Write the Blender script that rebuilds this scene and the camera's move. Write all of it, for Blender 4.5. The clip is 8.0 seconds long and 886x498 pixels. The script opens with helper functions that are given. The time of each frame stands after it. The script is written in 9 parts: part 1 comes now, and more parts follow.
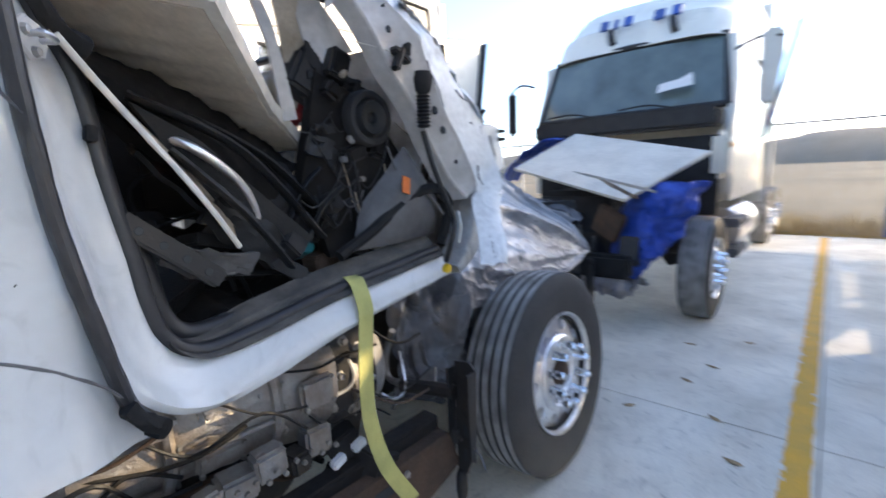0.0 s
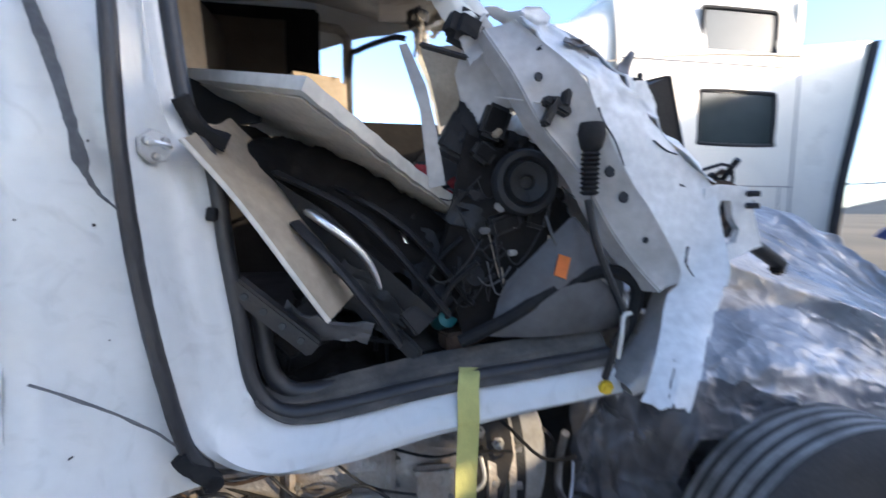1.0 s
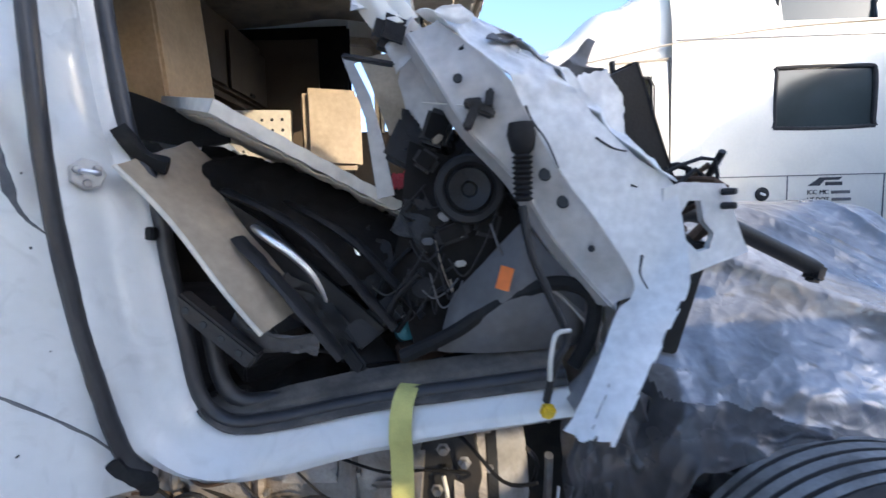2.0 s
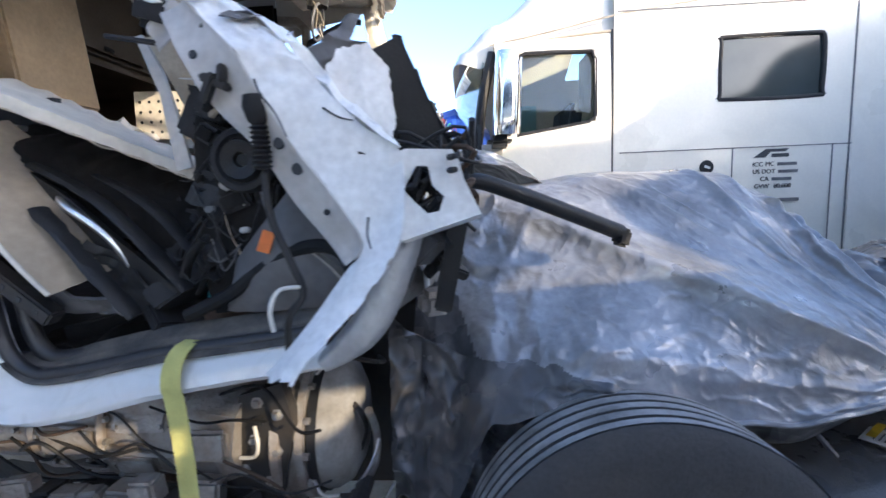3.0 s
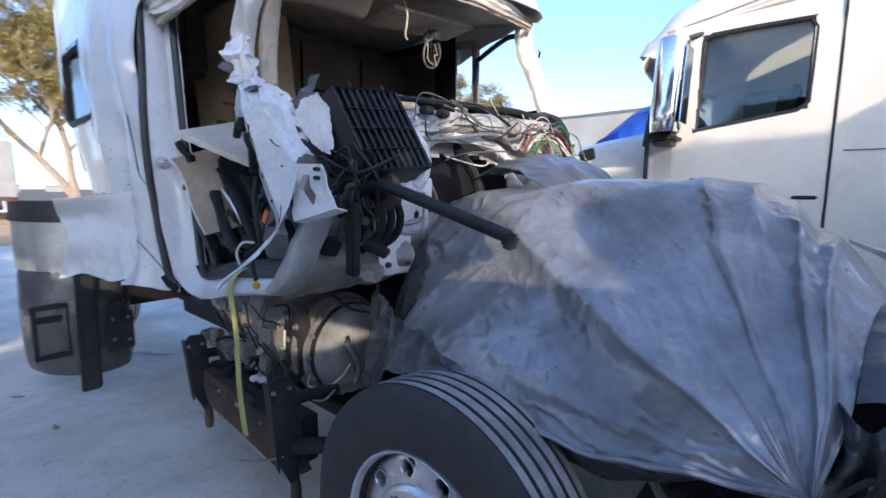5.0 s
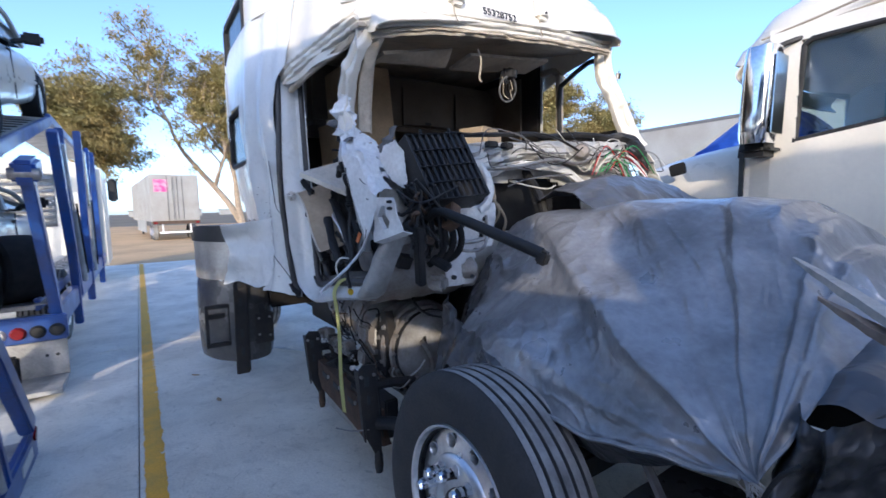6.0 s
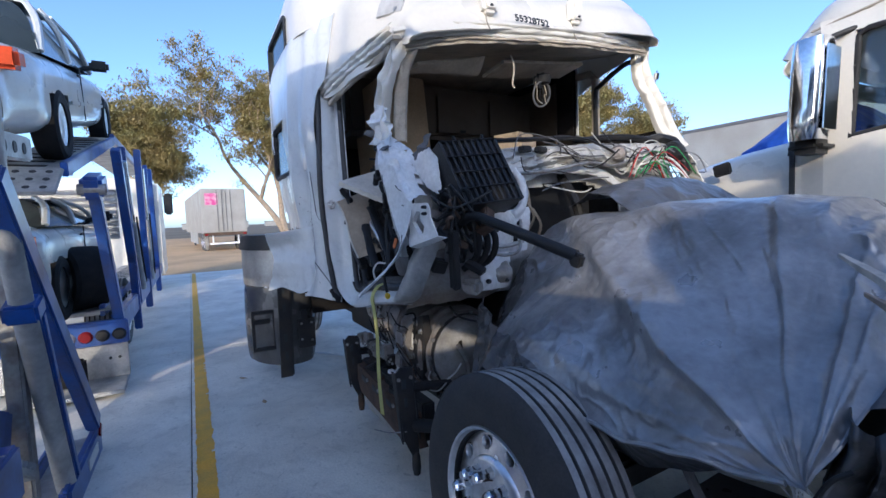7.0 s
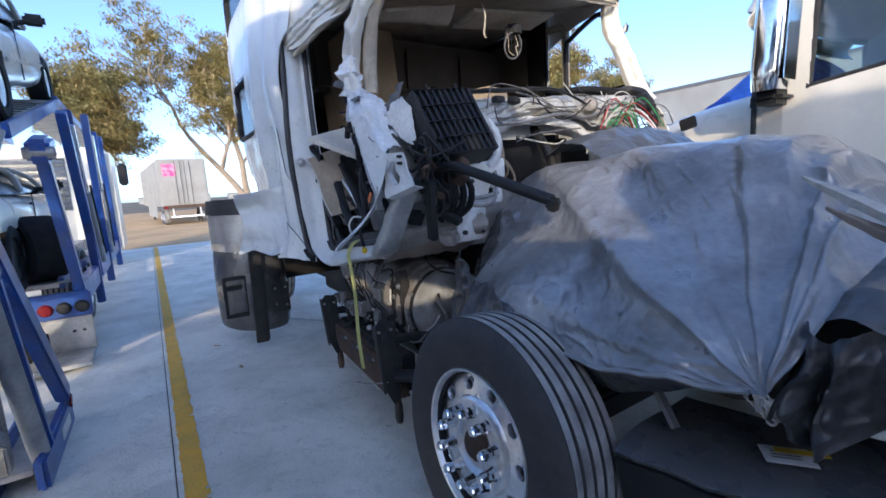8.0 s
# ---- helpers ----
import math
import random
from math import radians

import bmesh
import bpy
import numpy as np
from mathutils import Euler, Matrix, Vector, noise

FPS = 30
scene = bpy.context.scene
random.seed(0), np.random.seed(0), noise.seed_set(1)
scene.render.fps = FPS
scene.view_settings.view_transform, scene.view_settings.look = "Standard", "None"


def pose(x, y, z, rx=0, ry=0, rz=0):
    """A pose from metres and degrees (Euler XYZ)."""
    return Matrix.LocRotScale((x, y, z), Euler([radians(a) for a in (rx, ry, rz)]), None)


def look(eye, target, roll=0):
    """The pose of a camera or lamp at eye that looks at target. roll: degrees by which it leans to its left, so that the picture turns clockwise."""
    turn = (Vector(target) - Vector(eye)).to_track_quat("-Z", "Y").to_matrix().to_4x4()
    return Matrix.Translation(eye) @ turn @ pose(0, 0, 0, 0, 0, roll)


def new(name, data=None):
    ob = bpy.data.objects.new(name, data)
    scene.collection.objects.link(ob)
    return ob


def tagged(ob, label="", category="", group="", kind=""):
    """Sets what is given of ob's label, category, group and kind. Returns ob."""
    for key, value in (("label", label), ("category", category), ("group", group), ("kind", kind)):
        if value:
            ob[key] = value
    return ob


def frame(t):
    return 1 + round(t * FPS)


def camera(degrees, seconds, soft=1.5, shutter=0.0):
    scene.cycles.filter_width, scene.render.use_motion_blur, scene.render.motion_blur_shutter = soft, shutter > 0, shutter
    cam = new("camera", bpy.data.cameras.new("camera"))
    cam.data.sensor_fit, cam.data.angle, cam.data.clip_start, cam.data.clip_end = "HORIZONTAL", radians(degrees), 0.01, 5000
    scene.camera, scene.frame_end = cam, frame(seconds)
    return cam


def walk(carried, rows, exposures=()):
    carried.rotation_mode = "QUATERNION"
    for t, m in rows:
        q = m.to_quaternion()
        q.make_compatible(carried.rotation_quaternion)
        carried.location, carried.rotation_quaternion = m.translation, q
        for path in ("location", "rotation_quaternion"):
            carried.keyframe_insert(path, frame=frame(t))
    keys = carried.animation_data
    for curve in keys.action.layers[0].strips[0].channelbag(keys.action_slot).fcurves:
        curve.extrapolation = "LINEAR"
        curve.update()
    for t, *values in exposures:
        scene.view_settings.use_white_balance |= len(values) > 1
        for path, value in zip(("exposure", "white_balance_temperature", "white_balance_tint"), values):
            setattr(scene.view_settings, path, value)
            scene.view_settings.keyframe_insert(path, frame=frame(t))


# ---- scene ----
cam = camera(89.7, 8.0, shutter=0.4)
PATH = [
    (0, (1.184, -1.021, 1.522), (2.67, 0.277, 1.195), -2.3),
    (0.5, (1.515, -1.046, 1.6), (2.411, 0.716, 1.308), -0.6),
    (1, (1.734, -1.029, 1.638), (2.045, 0.938, 1.454), 0.5),
    (1.2, (1.817, -0.98, 1.63), (1.922, 1.015, 1.536), 0.5),
    (2.3, (2.231, -1.065, 1.659), (2.181, 0.924, 1.454), -1.6),
    (2.5, (2.364, -1.112, 1.632), (2.325, 0.876, 1.41), -2.1),
    (3, (2.702, -1.073, 1.599), (2.594, 0.908, 1.349), -2.3),
    (3.5, (3.061, -0.955, 1.638), (2.664, 0.988, 1.371), -2.2),
    (4, (3.426, -1.018, 1.631), (2.691, 0.82, 1.35), -0.8),
    (4.2, (3.569, -1.041, 1.629), (2.707, 0.739, 1.337), -0.2),
    (5.3, (4.195, -0.919, 1.603), (2.764, 0.458, 1.362), -0.2),
    (5.5, (4.309, -0.925, 1.622), (2.796, 0.362, 1.387), -0.7),
    (6, (4.467, -0.975, 1.65), (2.821, 0.145, 1.463), -1.3),
    (6.5, (4.491, -0.97, 1.647), (2.773, 0.044, 1.509), -1.9),
    (7, (4.504, -0.979, 1.633), (2.766, 0.0, 1.488), -2.3),
    (7.5, (4.501, -0.997, 1.58), (2.787, 0.015, 1.386), -2.8),
    (8, (4.495, -1.015, 1.549), (2.835, 0.061, 1.257), -3.5),
]
walk(cam, [(t, look(eye, target, roll)) for t, eye, target, roll in PATH], exposures=[(0, 2.56, 6850, 10), (1, 2.42, 6300, 10), (2.5, 2.33, 6200, 10), (3.5, 2.6, 6300, 10), (4, 2.18, 5900, 11), (5.5, 1.78, 5700, 12), (7, 1.32, 5450, 11), (8, 1.6, 5650, 11)])

# ---- world and sun ----
SUN_EL, SUN_AZ = radians(15.5), radians(-39)
sun_dir = Vector((math.cos(SUN_EL) * math.cos(SUN_AZ), math.cos(SUN_EL) * math.sin(SUN_AZ), math.sin(SUN_EL)))
world = bpy.data.worlds.new("world")
scene.world = world
world.use_nodes = True
wn = world.node_tree
sky = wn.nodes.new("ShaderNodeTexSky")
sky.sky_type, sky.sun_disc = "NISHITA", False
sky.sun_elevation, sky.sun_rotation = SUN_EL, math.pi / 2 - SUN_AZ
sky.air_density, sky.dust_density, sky.ozone_density = 0.6, 1.1, 1.5
wn.links.new(sky.outputs[0], wn.nodes["Background"].inputs[0])
wn.nodes["Background"].inputs[1].default_value = 0.15
sun = new("sun", bpy.data.lights.new("sun", "SUN"))
sun.data.energy, sun.data.angle, sun.data.color = 1.25, radians(0.5), (1.0, 0.8, 0.54)
sun.matrix_world = look(sun_dir * 50, (0, 0, 0))


# ---- materials ----
def mat(name, color, rough=0.6, metal=0.0, vary=0.25, scale=3.0, bump=0.0, bscale=40.0, stain=None, stain_amt=0.35, spec=0.5, coat=0.0, grain=0.12):
    """Principled material with variation at two scales, a stain colour and fine relief."""
    m = bpy.data.materials.new(name)
    m.use_nodes = True
    nt = m.node_tree
    nd, lk = nt.nodes, nt.links
    bs = nd["Principled BSDF"]
    tc = nd.new("ShaderNodeTexCoord")
    n1 = nd.new("ShaderNodeTexNoise")
    n1.inputs["Scale"].default_value, n1.inputs["Detail"].default_value = scale, 5.0
    n2 = nd.new("ShaderNodeTexNoise")
    n2.inputs["Scale"].default_value, n2.inputs["Detail"].default_value = bscale, 4.0
    lk.new(tc.outputs["Object"], n1.inputs["Vector"])
    lk.new(tc.outputs["Object"], n2.inputs["Vector"])
    ramp = nd.new("ShaderNodeValToRGB")
    c = Vector(color)
    dark = stain if stain else c * (1 - vary)
    lo = c.lerp(Vector(dark), stain_amt if stain else 1.0)
    ramp.color_ramp.elements[0].position, ramp.color_ramp.elements[0].color = 0.32, (*lo, 1)
    ramp.color_ramp.elements[1].position, ramp.color_ramp.elements[1].color = 0.62, (*c, 1)
    lk.new(n1.outputs["Fac"], ramp.inputs["Fac"])
    mix = nd.new("ShaderNodeMix")
    mix.data_type, mix.blend_type = "RGBA", "MULTIPLY"
    mix.inputs["Factor"].default_value = 1.0
    g = nd.new("ShaderNodeMapRange")
    g.inputs["From Min"].default_value, g.inputs["From Max"].default_value = 0.3, 0.7
    g.inputs["To Min"].default_value, g.inputs["To Max"].default_value = 1 - grain, 1 + grain * 0.5
    lk.new(n2.outputs["Fac"], g.inputs["Value"])
    lk.new(ramp.outputs["Color"], mix.inputs["A"])
    lk.new(g.outputs["Result"], mix.inputs["B"])
    lk.new(mix.outputs["Result"], bs.inputs["Base Color"])
    rr = nd.new("ShaderNodeMapRange")
    rr.inputs["To Min"].default_value, rr.inputs["To Max"].default_value = min(1, rough + 0.12), max(0.02, rough - 0.12)
    lk.new(n1.outputs["Fac"], rr.inputs["Value"])
    lk.new(rr.outputs["Result"], bs.inputs["Roughness"])
    bs.inputs["Metallic"].default_value = metal
    bs.inputs["Specular IOR Level"].default_value = spec
    bs.inputs["Coat Weight"].default_value = coat
    if bump:
        b = nd.new("ShaderNodeBump")
        b.inputs["Strength"].default_value, b.inputs["Distance"].default_value = bump, 0.01
        lk.new(n2.outputs["Fac"], b.inputs["Height"])
        lk.new(b.outputs["Normal"], bs.inputs["Normal"])
    return m


def glass_mat(name, tint=(0.75, 0.85, 0.85), rough=0.02):
    m = bpy.data.materials.new(name)
    m.use_nodes = True
    bs = m.node_tree.nodes["Principled BSDF"]
    bs.inputs["Base Color"].default_value = (*tint, 1)
    bs.inputs["Transmission Weight"].default_value = 1.0
    bs.inputs["Roughness"].default_value = rough
    bs.inputs["IOR"].default_value = 1.45
    return m


M_CONC = mat("concrete", (0.88, 0.84, 0.75), 0.6, vary=0.2, scale=1.7, bump=0.35, bscale=60, stain=(0.66, 0.62, 0.54), stain_amt=0.8, grain=0.08)


def blotch(m, layers):
    """Multiply further noise layers into a base colour: (scale, distortion, low, edge)."""
    nt = m.node_tree
    bs = nt.nodes["Principled BSDF"]
    src = bs.inputs["Base Color"].links[0].from_socket
    tc = nt.nodes.new("ShaderNodeTexCoord")
    for sc, dis, lo, edge in layers:
        n_ = nt.nodes.new("ShaderNodeTexNoise")
        n_.inputs["Scale"].default_value, n_.inputs["Detail"].default_value, n_.inputs["Distortion"].default_value = sc, 6.0, dis
        mr_ = nt.nodes.new("ShaderNodeMapRange")
        mr_.inputs["From Min"].default_value, mr_.inputs["From Max"].default_value = edge, edge + 0.14
        mr_.inputs["To Min"].default_value, mr_.inputs["To Max"].default_value = lo, 1.0
        mx = nt.nodes.new("ShaderNodeMix")
        mx.data_type, mx.blend_type = "RGBA", "MULTIPLY"
        mx.inputs["Factor"].default_value = 1.0
        nt.links.new(tc.outputs["Object"], n_.inputs["Vector"])
        nt.links.new(n_.outputs["Fac"], mr_.inputs["Value"])
        nt.links.new(src, mx.inputs["A"])
        nt.links.new(mr_.outputs["Result"], mx.inputs["B"])
        src = mx.outputs["Result"]
    nt.links.new(src, bs.inputs["Base Color"])


blotch(M_CONC, [(0.7, 1.5, 0.9, 0.4), (3.5, 2.5, 0.9, 0.36), (5.0, 4.0, 0.7, 0.25), (16.0, 1.5, 0.88, 0.28)])
M_DIRT = mat("dry_dirt", (0.64, 0.42, 0.21), 0.95, vary=0.25, scale=0.4, bump=0.5, bscale=8)
# Distance haze is worked into this greyed brown.
M_HILL = mat("hazy_hillside", (0.2, 0.17, 0.13), 0.95, vary=0.4, scale=0.02, bump=0.0, stain=(0.12, 0.11, 0.08), stain_amt=0.8)
M_FIELD = mat("dry_field", (0.21, 0.155, 0.085), 0.95, vary=0.4, scale=0.05, bump=0.6, bscale=2)
M_YELLOW = mat("yellow_paint", (0.86, 0.47, 0.045), 0.7, vary=0.3, scale=5, stain=(0.6, 0.38, 0.1), stain_amt=0.6, bump=0.3, bscale=90)
M_WHITE = mat("white_cab_paint", (0.69, 0.71, 0.71), 0.24, vary=0.08, scale=2.2, stain=(0.62, 0.6, 0.55), stain_amt=0.35, coat=0.3, grain=0.03)
M_WHITEW = mat("scuffed_white_paint", (0.8, 0.81, 0.81), 0.33, vary=0.2, scale=7, bump=0.05, bscale=50, stain=(0.45, 0.43, 0.4), stain_amt=0.3)
M_CREAM = mat("cream_white_paint", (0.74, 0.7, 0.61), 0.3, vary=0.08, scale=1.5, stain=(0.68, 0.64, 0.56), stain_amt=0.4, coat=0.3, grain=0.03)
M_BEIGE = mat("beige_trim", (0.5, 0.43, 0.33), 0.75, vary=0.25, scale=4, bump=0.2, bscale=120)
M_CARD = mat("brown_cardboard", (0.42, 0.3, 0.175), 0.9, vary=0.18, scale=5, bump=0.15, bscale=60)
M_PALECARD = mat("pale_board", (0.46, 0.375, 0.275), 0.85, vary=0.2, scale=4, bump=0.1)
M_REDC = mat("dull_red_cloth", (0.33, 0.03, 0.035), 0.85, vary=0.3, scale=14, bump=0.4, bscale=60)
M_PALE2 = mat("pale_liner_board", (0.72, 0.68, 0.6), 0.7, vary=0.15, scale=4, bump=0.1)
M_BLACK = mat("black_plastic", (0.014, 0.015, 0.017), 0.5, vary=0.4, scale=6, bump=0.2, bscale=150, stain=(0.06, 0.055, 0.05), stain_amt=0.3, spec=0.35)
M_RUBBER = mat("black_rubber", (0.014, 0.0145, 0.016), 0.8, vary=0.3, scale=12, bump=0.2, bscale=90, stain=(0.035, 0.033, 0.03), stain_amt=0.5, spec=0.2)
M_SEAL = mat("weathered_seal_rubber", (0.022, 0.023, 0.027), 0.4, vary=0.3, scale=8, bump=0.12, bscale=60, stain=(0.06, 0.058, 0.057), stain_amt=0.5, spec=0.5)
M_TEAR = mat("bare_torn_skin", (0.11, 0.115, 0.125), 0.6, vary=0.3, scale=20, bump=0.2, bscale=80)
M_HOUSING = mat("dusty_clutch_housing", (0.34, 0.335, 0.325), 0.72, metal=0.1, vary=0.3, scale=9, bump=0.25, bscale=60, stain=(0.17, 0.155, 0.135), stain_amt=0.7)
M_RUBDUST = mat("dusty_sill_rubber", (0.05, 0.05, 0.05), 0.7, vary=0.4, scale=9, bump=0.3, bscale=70, stain=(0.17, 0.155, 0.135), stain_amt=0.6, spec=0.25)
M_VINYL = mat("brown_cabinet_vinyl", (0.105, 0.08, 0.056), 0.6, vary=0.25, scale=5, bump=0.15, bscale=90)
M_TANK = mat("dull_aluminium_sheet", (0.42, 0.415, 0.4), 0.45, metal=0.5, vary=0.3, scale=6, bump=0.15, bscale=50, stain=(0.22, 0.2, 0.17), stain_amt=0.6)
M_TYRE = mat("dusty_tyre_rubber", (0.062, 0.062, 0.063), 0.75, vary=0.35, scale=9, bump=0.25, bscale=90, stain=(0.1, 0.095, 0.088), stain_amt=0.5, spec=0.3)
# Worn dusty ribs; the sky light they catch is put into this pale tone.
M_TREAD = mat("worn_lit_tread_rubber", (0.42, 0.41, 0.395), 0.85, vary=0.3, scale=9, bump=0.3, bscale=80, stain=(0.08, 0.075, 0.07), stain_amt=0.6)
M_GREY = mat("grey_plastic", (0.13, 0.13, 0.135), 0.6, vary=0.3, scale=6, bump=0.2, stain=(0.07, 0.065, 0.06), stain_amt=0.5)
M_DKGREY = mat("dark_grey_trim", (0.03, 0.03, 0.032), 0.7, vary=0.4, scale=5, bump=0.3, spec=0.3)
M_ALU = mat("polished_aluminium", (0.9, 0.9, 0.91), 0.32, metal=1.0, vary=0.15, scale=8, stain=(0.5, 0.48, 0.45), stain_amt=0.5)
M_CHROME = mat("chrome", (0.85, 0.86, 0.88), 0.07, metal=1.0, vary=0.06, scale=5)
M_STEEL = mat("dull_steel", (0.4, 0.4, 0.39), 0.5, metal=0.8, vary=0.4, scale=10, bump=0.3, stain=(0.2, 0.14, 0.1), stain_amt=0.5)
M_CASTAL = mat("cast_aluminium", (0.38, 0.365, 0.345), 0.5, metal=0.45, vary=0.4, scale=9, bump=0.5, bscale=70, stain=(0.2, 0.14, 0.1), stain_amt=0.6)
M_RUST = mat("rusty_iron", (0.12, 0.075, 0.05), 0.85, metal=0.2, vary=0.4, scale=9, bump=0.6, bscale=60, stain=(0.07, 0.055, 0.045), stain_amt=0.8)
M_FRAME = mat("black_chassis_steel", (0.022, 0.023, 0.025), 0.55, metal=0.2, vary=0.3, scale=8, bump=0.3, stain=(0.07, 0.055, 0.042), stain_amt=0.5)
M_STRAP = mat("yellow_webbing", (0.6, 0.58, 0.2), 0.85, vary=0.2, scale=14, bump=0.4, bscale=400)
M_TARP = mat("silver_tarpaulin", (0.4, 0.405, 0.42), 0.31, metal=0.42, vary=0.2, scale=5, bump=0.2, bscale=38, stain=(0.21, 0.21, 0.215), stain_amt=0.7)


def crinkle(m, s1, s2, strength):
    """Sharp creases from folded noise, as relief on a sheet material."""
    nt = m.node_tree
    nd, lk = nt.nodes, nt.links
    bs = nd["Principled BSDF"]
    tc = nd.new("ShaderNodeTexCoord")
    tot = None
    warp = nd.new("ShaderNodeTexNoise")
    warp.inputs["Scale"].default_value, warp.inputs["Detail"].default_value = s1 * 0.5, 2.0
    lk.new(tc.outputs["Object"], warp.inputs["Vector"])
    mx = nd.new("ShaderNodeVectorMath")
    mx.operation = "MULTIPLY_ADD"
    mx.inputs[1].default_value = (0.16, 0.16, 0.16)
    lk.new(warp.outputs["Color"], mx.inputs[0])
    lk.new(tc.outputs["Object"], mx.inputs[2])
    for sc, wgt in ((s1, 1.0), (s2, 0.4)):
        n_ = nd.new("ShaderNodeTexVoronoi")
        n_.inputs["Scale"].default_value, n_.inputs["Randomness"].default_value = sc, 1.0
        lk.new(mx.outputs[0], n_.inputs["Vector"])
        d = nd.new("ShaderNodeMath")
        d.operation = "MULTIPLY_ADD"
        d.inputs[1].default_value, d.inputs[2].default_value = wgt, 0.0
        lk.new(n_.outputs["Distance"], d.inputs[0])
        if tot is not None:
            lk.new(tot, d.inputs[2])
        tot = d.outputs[0]
    bp = nd.new("ShaderNodeBump")
    bp.inputs["Strength"].default_value, bp.inputs["Distance"].default_value = strength, 0.02
    lk.new(tot, bp.inputs["Height"])
    lk.new(bp.outputs["Normal"], bs.inputs["Normal"])


def ridges(m, layers):
    """Ridged creases over a sheet's own relief: (scale, strength, distortion)."""
    nd, lk = m.node_tree.nodes, m.node_tree.links
    bs = nd["Principled BSDF"]
    tc = nd.new("ShaderNodeTexCoord")
    for sc_, st_, ds_ in layers:
        n_ = nd.new("ShaderNodeTexNoise")
        n_.noise_type = "RIDGED_MULTIFRACTAL"
        n_.inputs["Scale"].default_value, n_.inputs["Detail"].default_value, n_.inputs["Distortion"].default_value = sc_, 2.0, ds_
        lk.new(tc.outputs["Object"], n_.inputs["Vector"])
        b_ = nd.new("ShaderNodeBump")
        b_.inputs["Strength"].default_value, b_.inputs["Distance"].default_value = st_, 0.01
        lk.new(n_.outputs["Fac"], b_.inputs["Height"])
        if bs.inputs["Normal"].links:
            lk.new(bs.inputs["Normal"].links[0].from_socket, b_.inputs["Normal"])
        lk.new(b_.outputs["Normal"], bs.inputs["Normal"])


crinkle(M_TARP, 11.0, 34.0, 0.3)
ridges(M_TARP, ((5.0, 0.4, 0.8), (15.0, 0.3, 0.4)))
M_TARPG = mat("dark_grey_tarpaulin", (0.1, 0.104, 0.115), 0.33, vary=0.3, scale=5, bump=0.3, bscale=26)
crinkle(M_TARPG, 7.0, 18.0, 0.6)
M_SCRAPE = mat("scraped_grey_sheet", (0.6, 0.6, 0.58), 0.42, metal=0.15, vary=0.4, scale=7, bump=0.3, bscale=60, stain=(0.28, 0.26, 0.23), stain_amt=0.7)
M_TARPB = mat("black_tarpaulin", (0.035, 0.037, 0.041), 0.33, vary=0.4, scale=5, bump=0.7, bscale=24, stain=(0.12, 0.12, 0.12), stain_amt=0.5)
crinkle(M_TARPB, 9.0, 22.0, 0.9)
M_TARPD = mat("darker_tarpaulin", (0.13, 0.134, 0.145), 0.27, metal=0.15, vary=0.35, scale=5, bump=0.25, bscale=26, stain=(0.07, 0.07, 0.075), stain_amt=0.8)
crinkle(M_TARPD, 8.0, 20.0, 0.5)
ridges(M_TARPD, ((8.0, 0.35, 0.8),))
ridges(M_TARPB, ((7.0, 0.45, 0.8), (20.0, 0.2, 0.3)))
blotch(M_TARP, [(1.6, 1.0, 0.72, 0.4)])
M_BLUE = mat("blue_tarpaulin", (0.03, 0.1, 0.55), 0.4, vary=0.3, scale=6, bump=0.6, bscale=25)
crinkle(M_BLUE, 7.0, 18.0, 0.8)
M_BLUEP = mat("blue_carrier_paint", (0.025, 0.09, 0.36), 0.35, vary=0.3, scale=5, stain=(0.08, 0.07, 0.07), stain_amt=0.5, coat=0.2)
M_GALV = mat("galvanised_deck", (0.5, 0.5, 0.49), 0.5, metal=0.5, vary=0.3, scale=6, bump=0.4)
M_WOOD = mat("weathered_wood", (0.3, 0.24, 0.19), 0.85, vary=0.35, scale=14, bump=0.5, bscale=60, stain=(0.12, 0.08, 0.06), stain_amt=0.8)
M_PALEWOOD = mat("sun_bleached_wood", (0.6, 0.55, 0.48), 0.85, vary=0.3, scale=14, bump=0.5, bscale=60)
M_FLANGE = mat("bare_flange_grey", (0.55, 0.54, 0.52), 0.45, vary=0.2, scale=9, bump=0.1, stain=(0.3, 0.28, 0.25), stain_amt=0.5)
M_SILVER = mat("silver_car_paint", (0.62, 0.63, 0.6), 0.3, metal=0.1, vary=0.1, scale=3, coat=0.5, grain=0.04)
M_TRAILER = mat("weathered_trailer_white", (0.33, 0.325, 0.31), 0.5, vary=0.15, scale=1.2, stain=(0.24, 0.225, 0.2), stain_amt=0.7)
M_GLASS = glass_mat("window_glass")
# Grey-green glass, lightened by the reflections put into its base colour.
M_SCREEN = mat("reflection_toned_screen", (0.13, 0.17, 0.165), 0.08, vary=0.5, scale=1.6, grain=0.02, coat=0.6)
M_DARKGLASS = mat("tinted_glass", (0.035, 0.045, 0.045), 0.05, vary=0.3, scale=2, grain=0.02)
M_RED = mat("red_lens", (0.22, 0.012, 0.014), 0.2, vary=0.2)
M_ORANGE = mat("orange_label", (0.8, 0.2, 0.04), 0.6, vary=0.1)
M_AMBER = mat("amber_lens", (0.85, 0.35, 0.03), 0.3, vary=0.2)
M_YCLIP = mat("yellow_plastic", (0.75, 0.5, 0.03), 0.5, vary=0.2)
M_PAPER = mat("white_paper", (0.75, 0.75, 0.74), 0.8, vary=0.1)
M_INK = mat("dark_lettering", (0.03, 0.035, 0.04), 0.6, vary=0.1)
M_LINERB = mat("beige_board_back", (0.66, 0.6, 0.5), 0.8, vary=0.2, scale=4, bump=0.15, bscale=60, stain=(0.33, 0.27, 0.2), stain_amt=0.6)
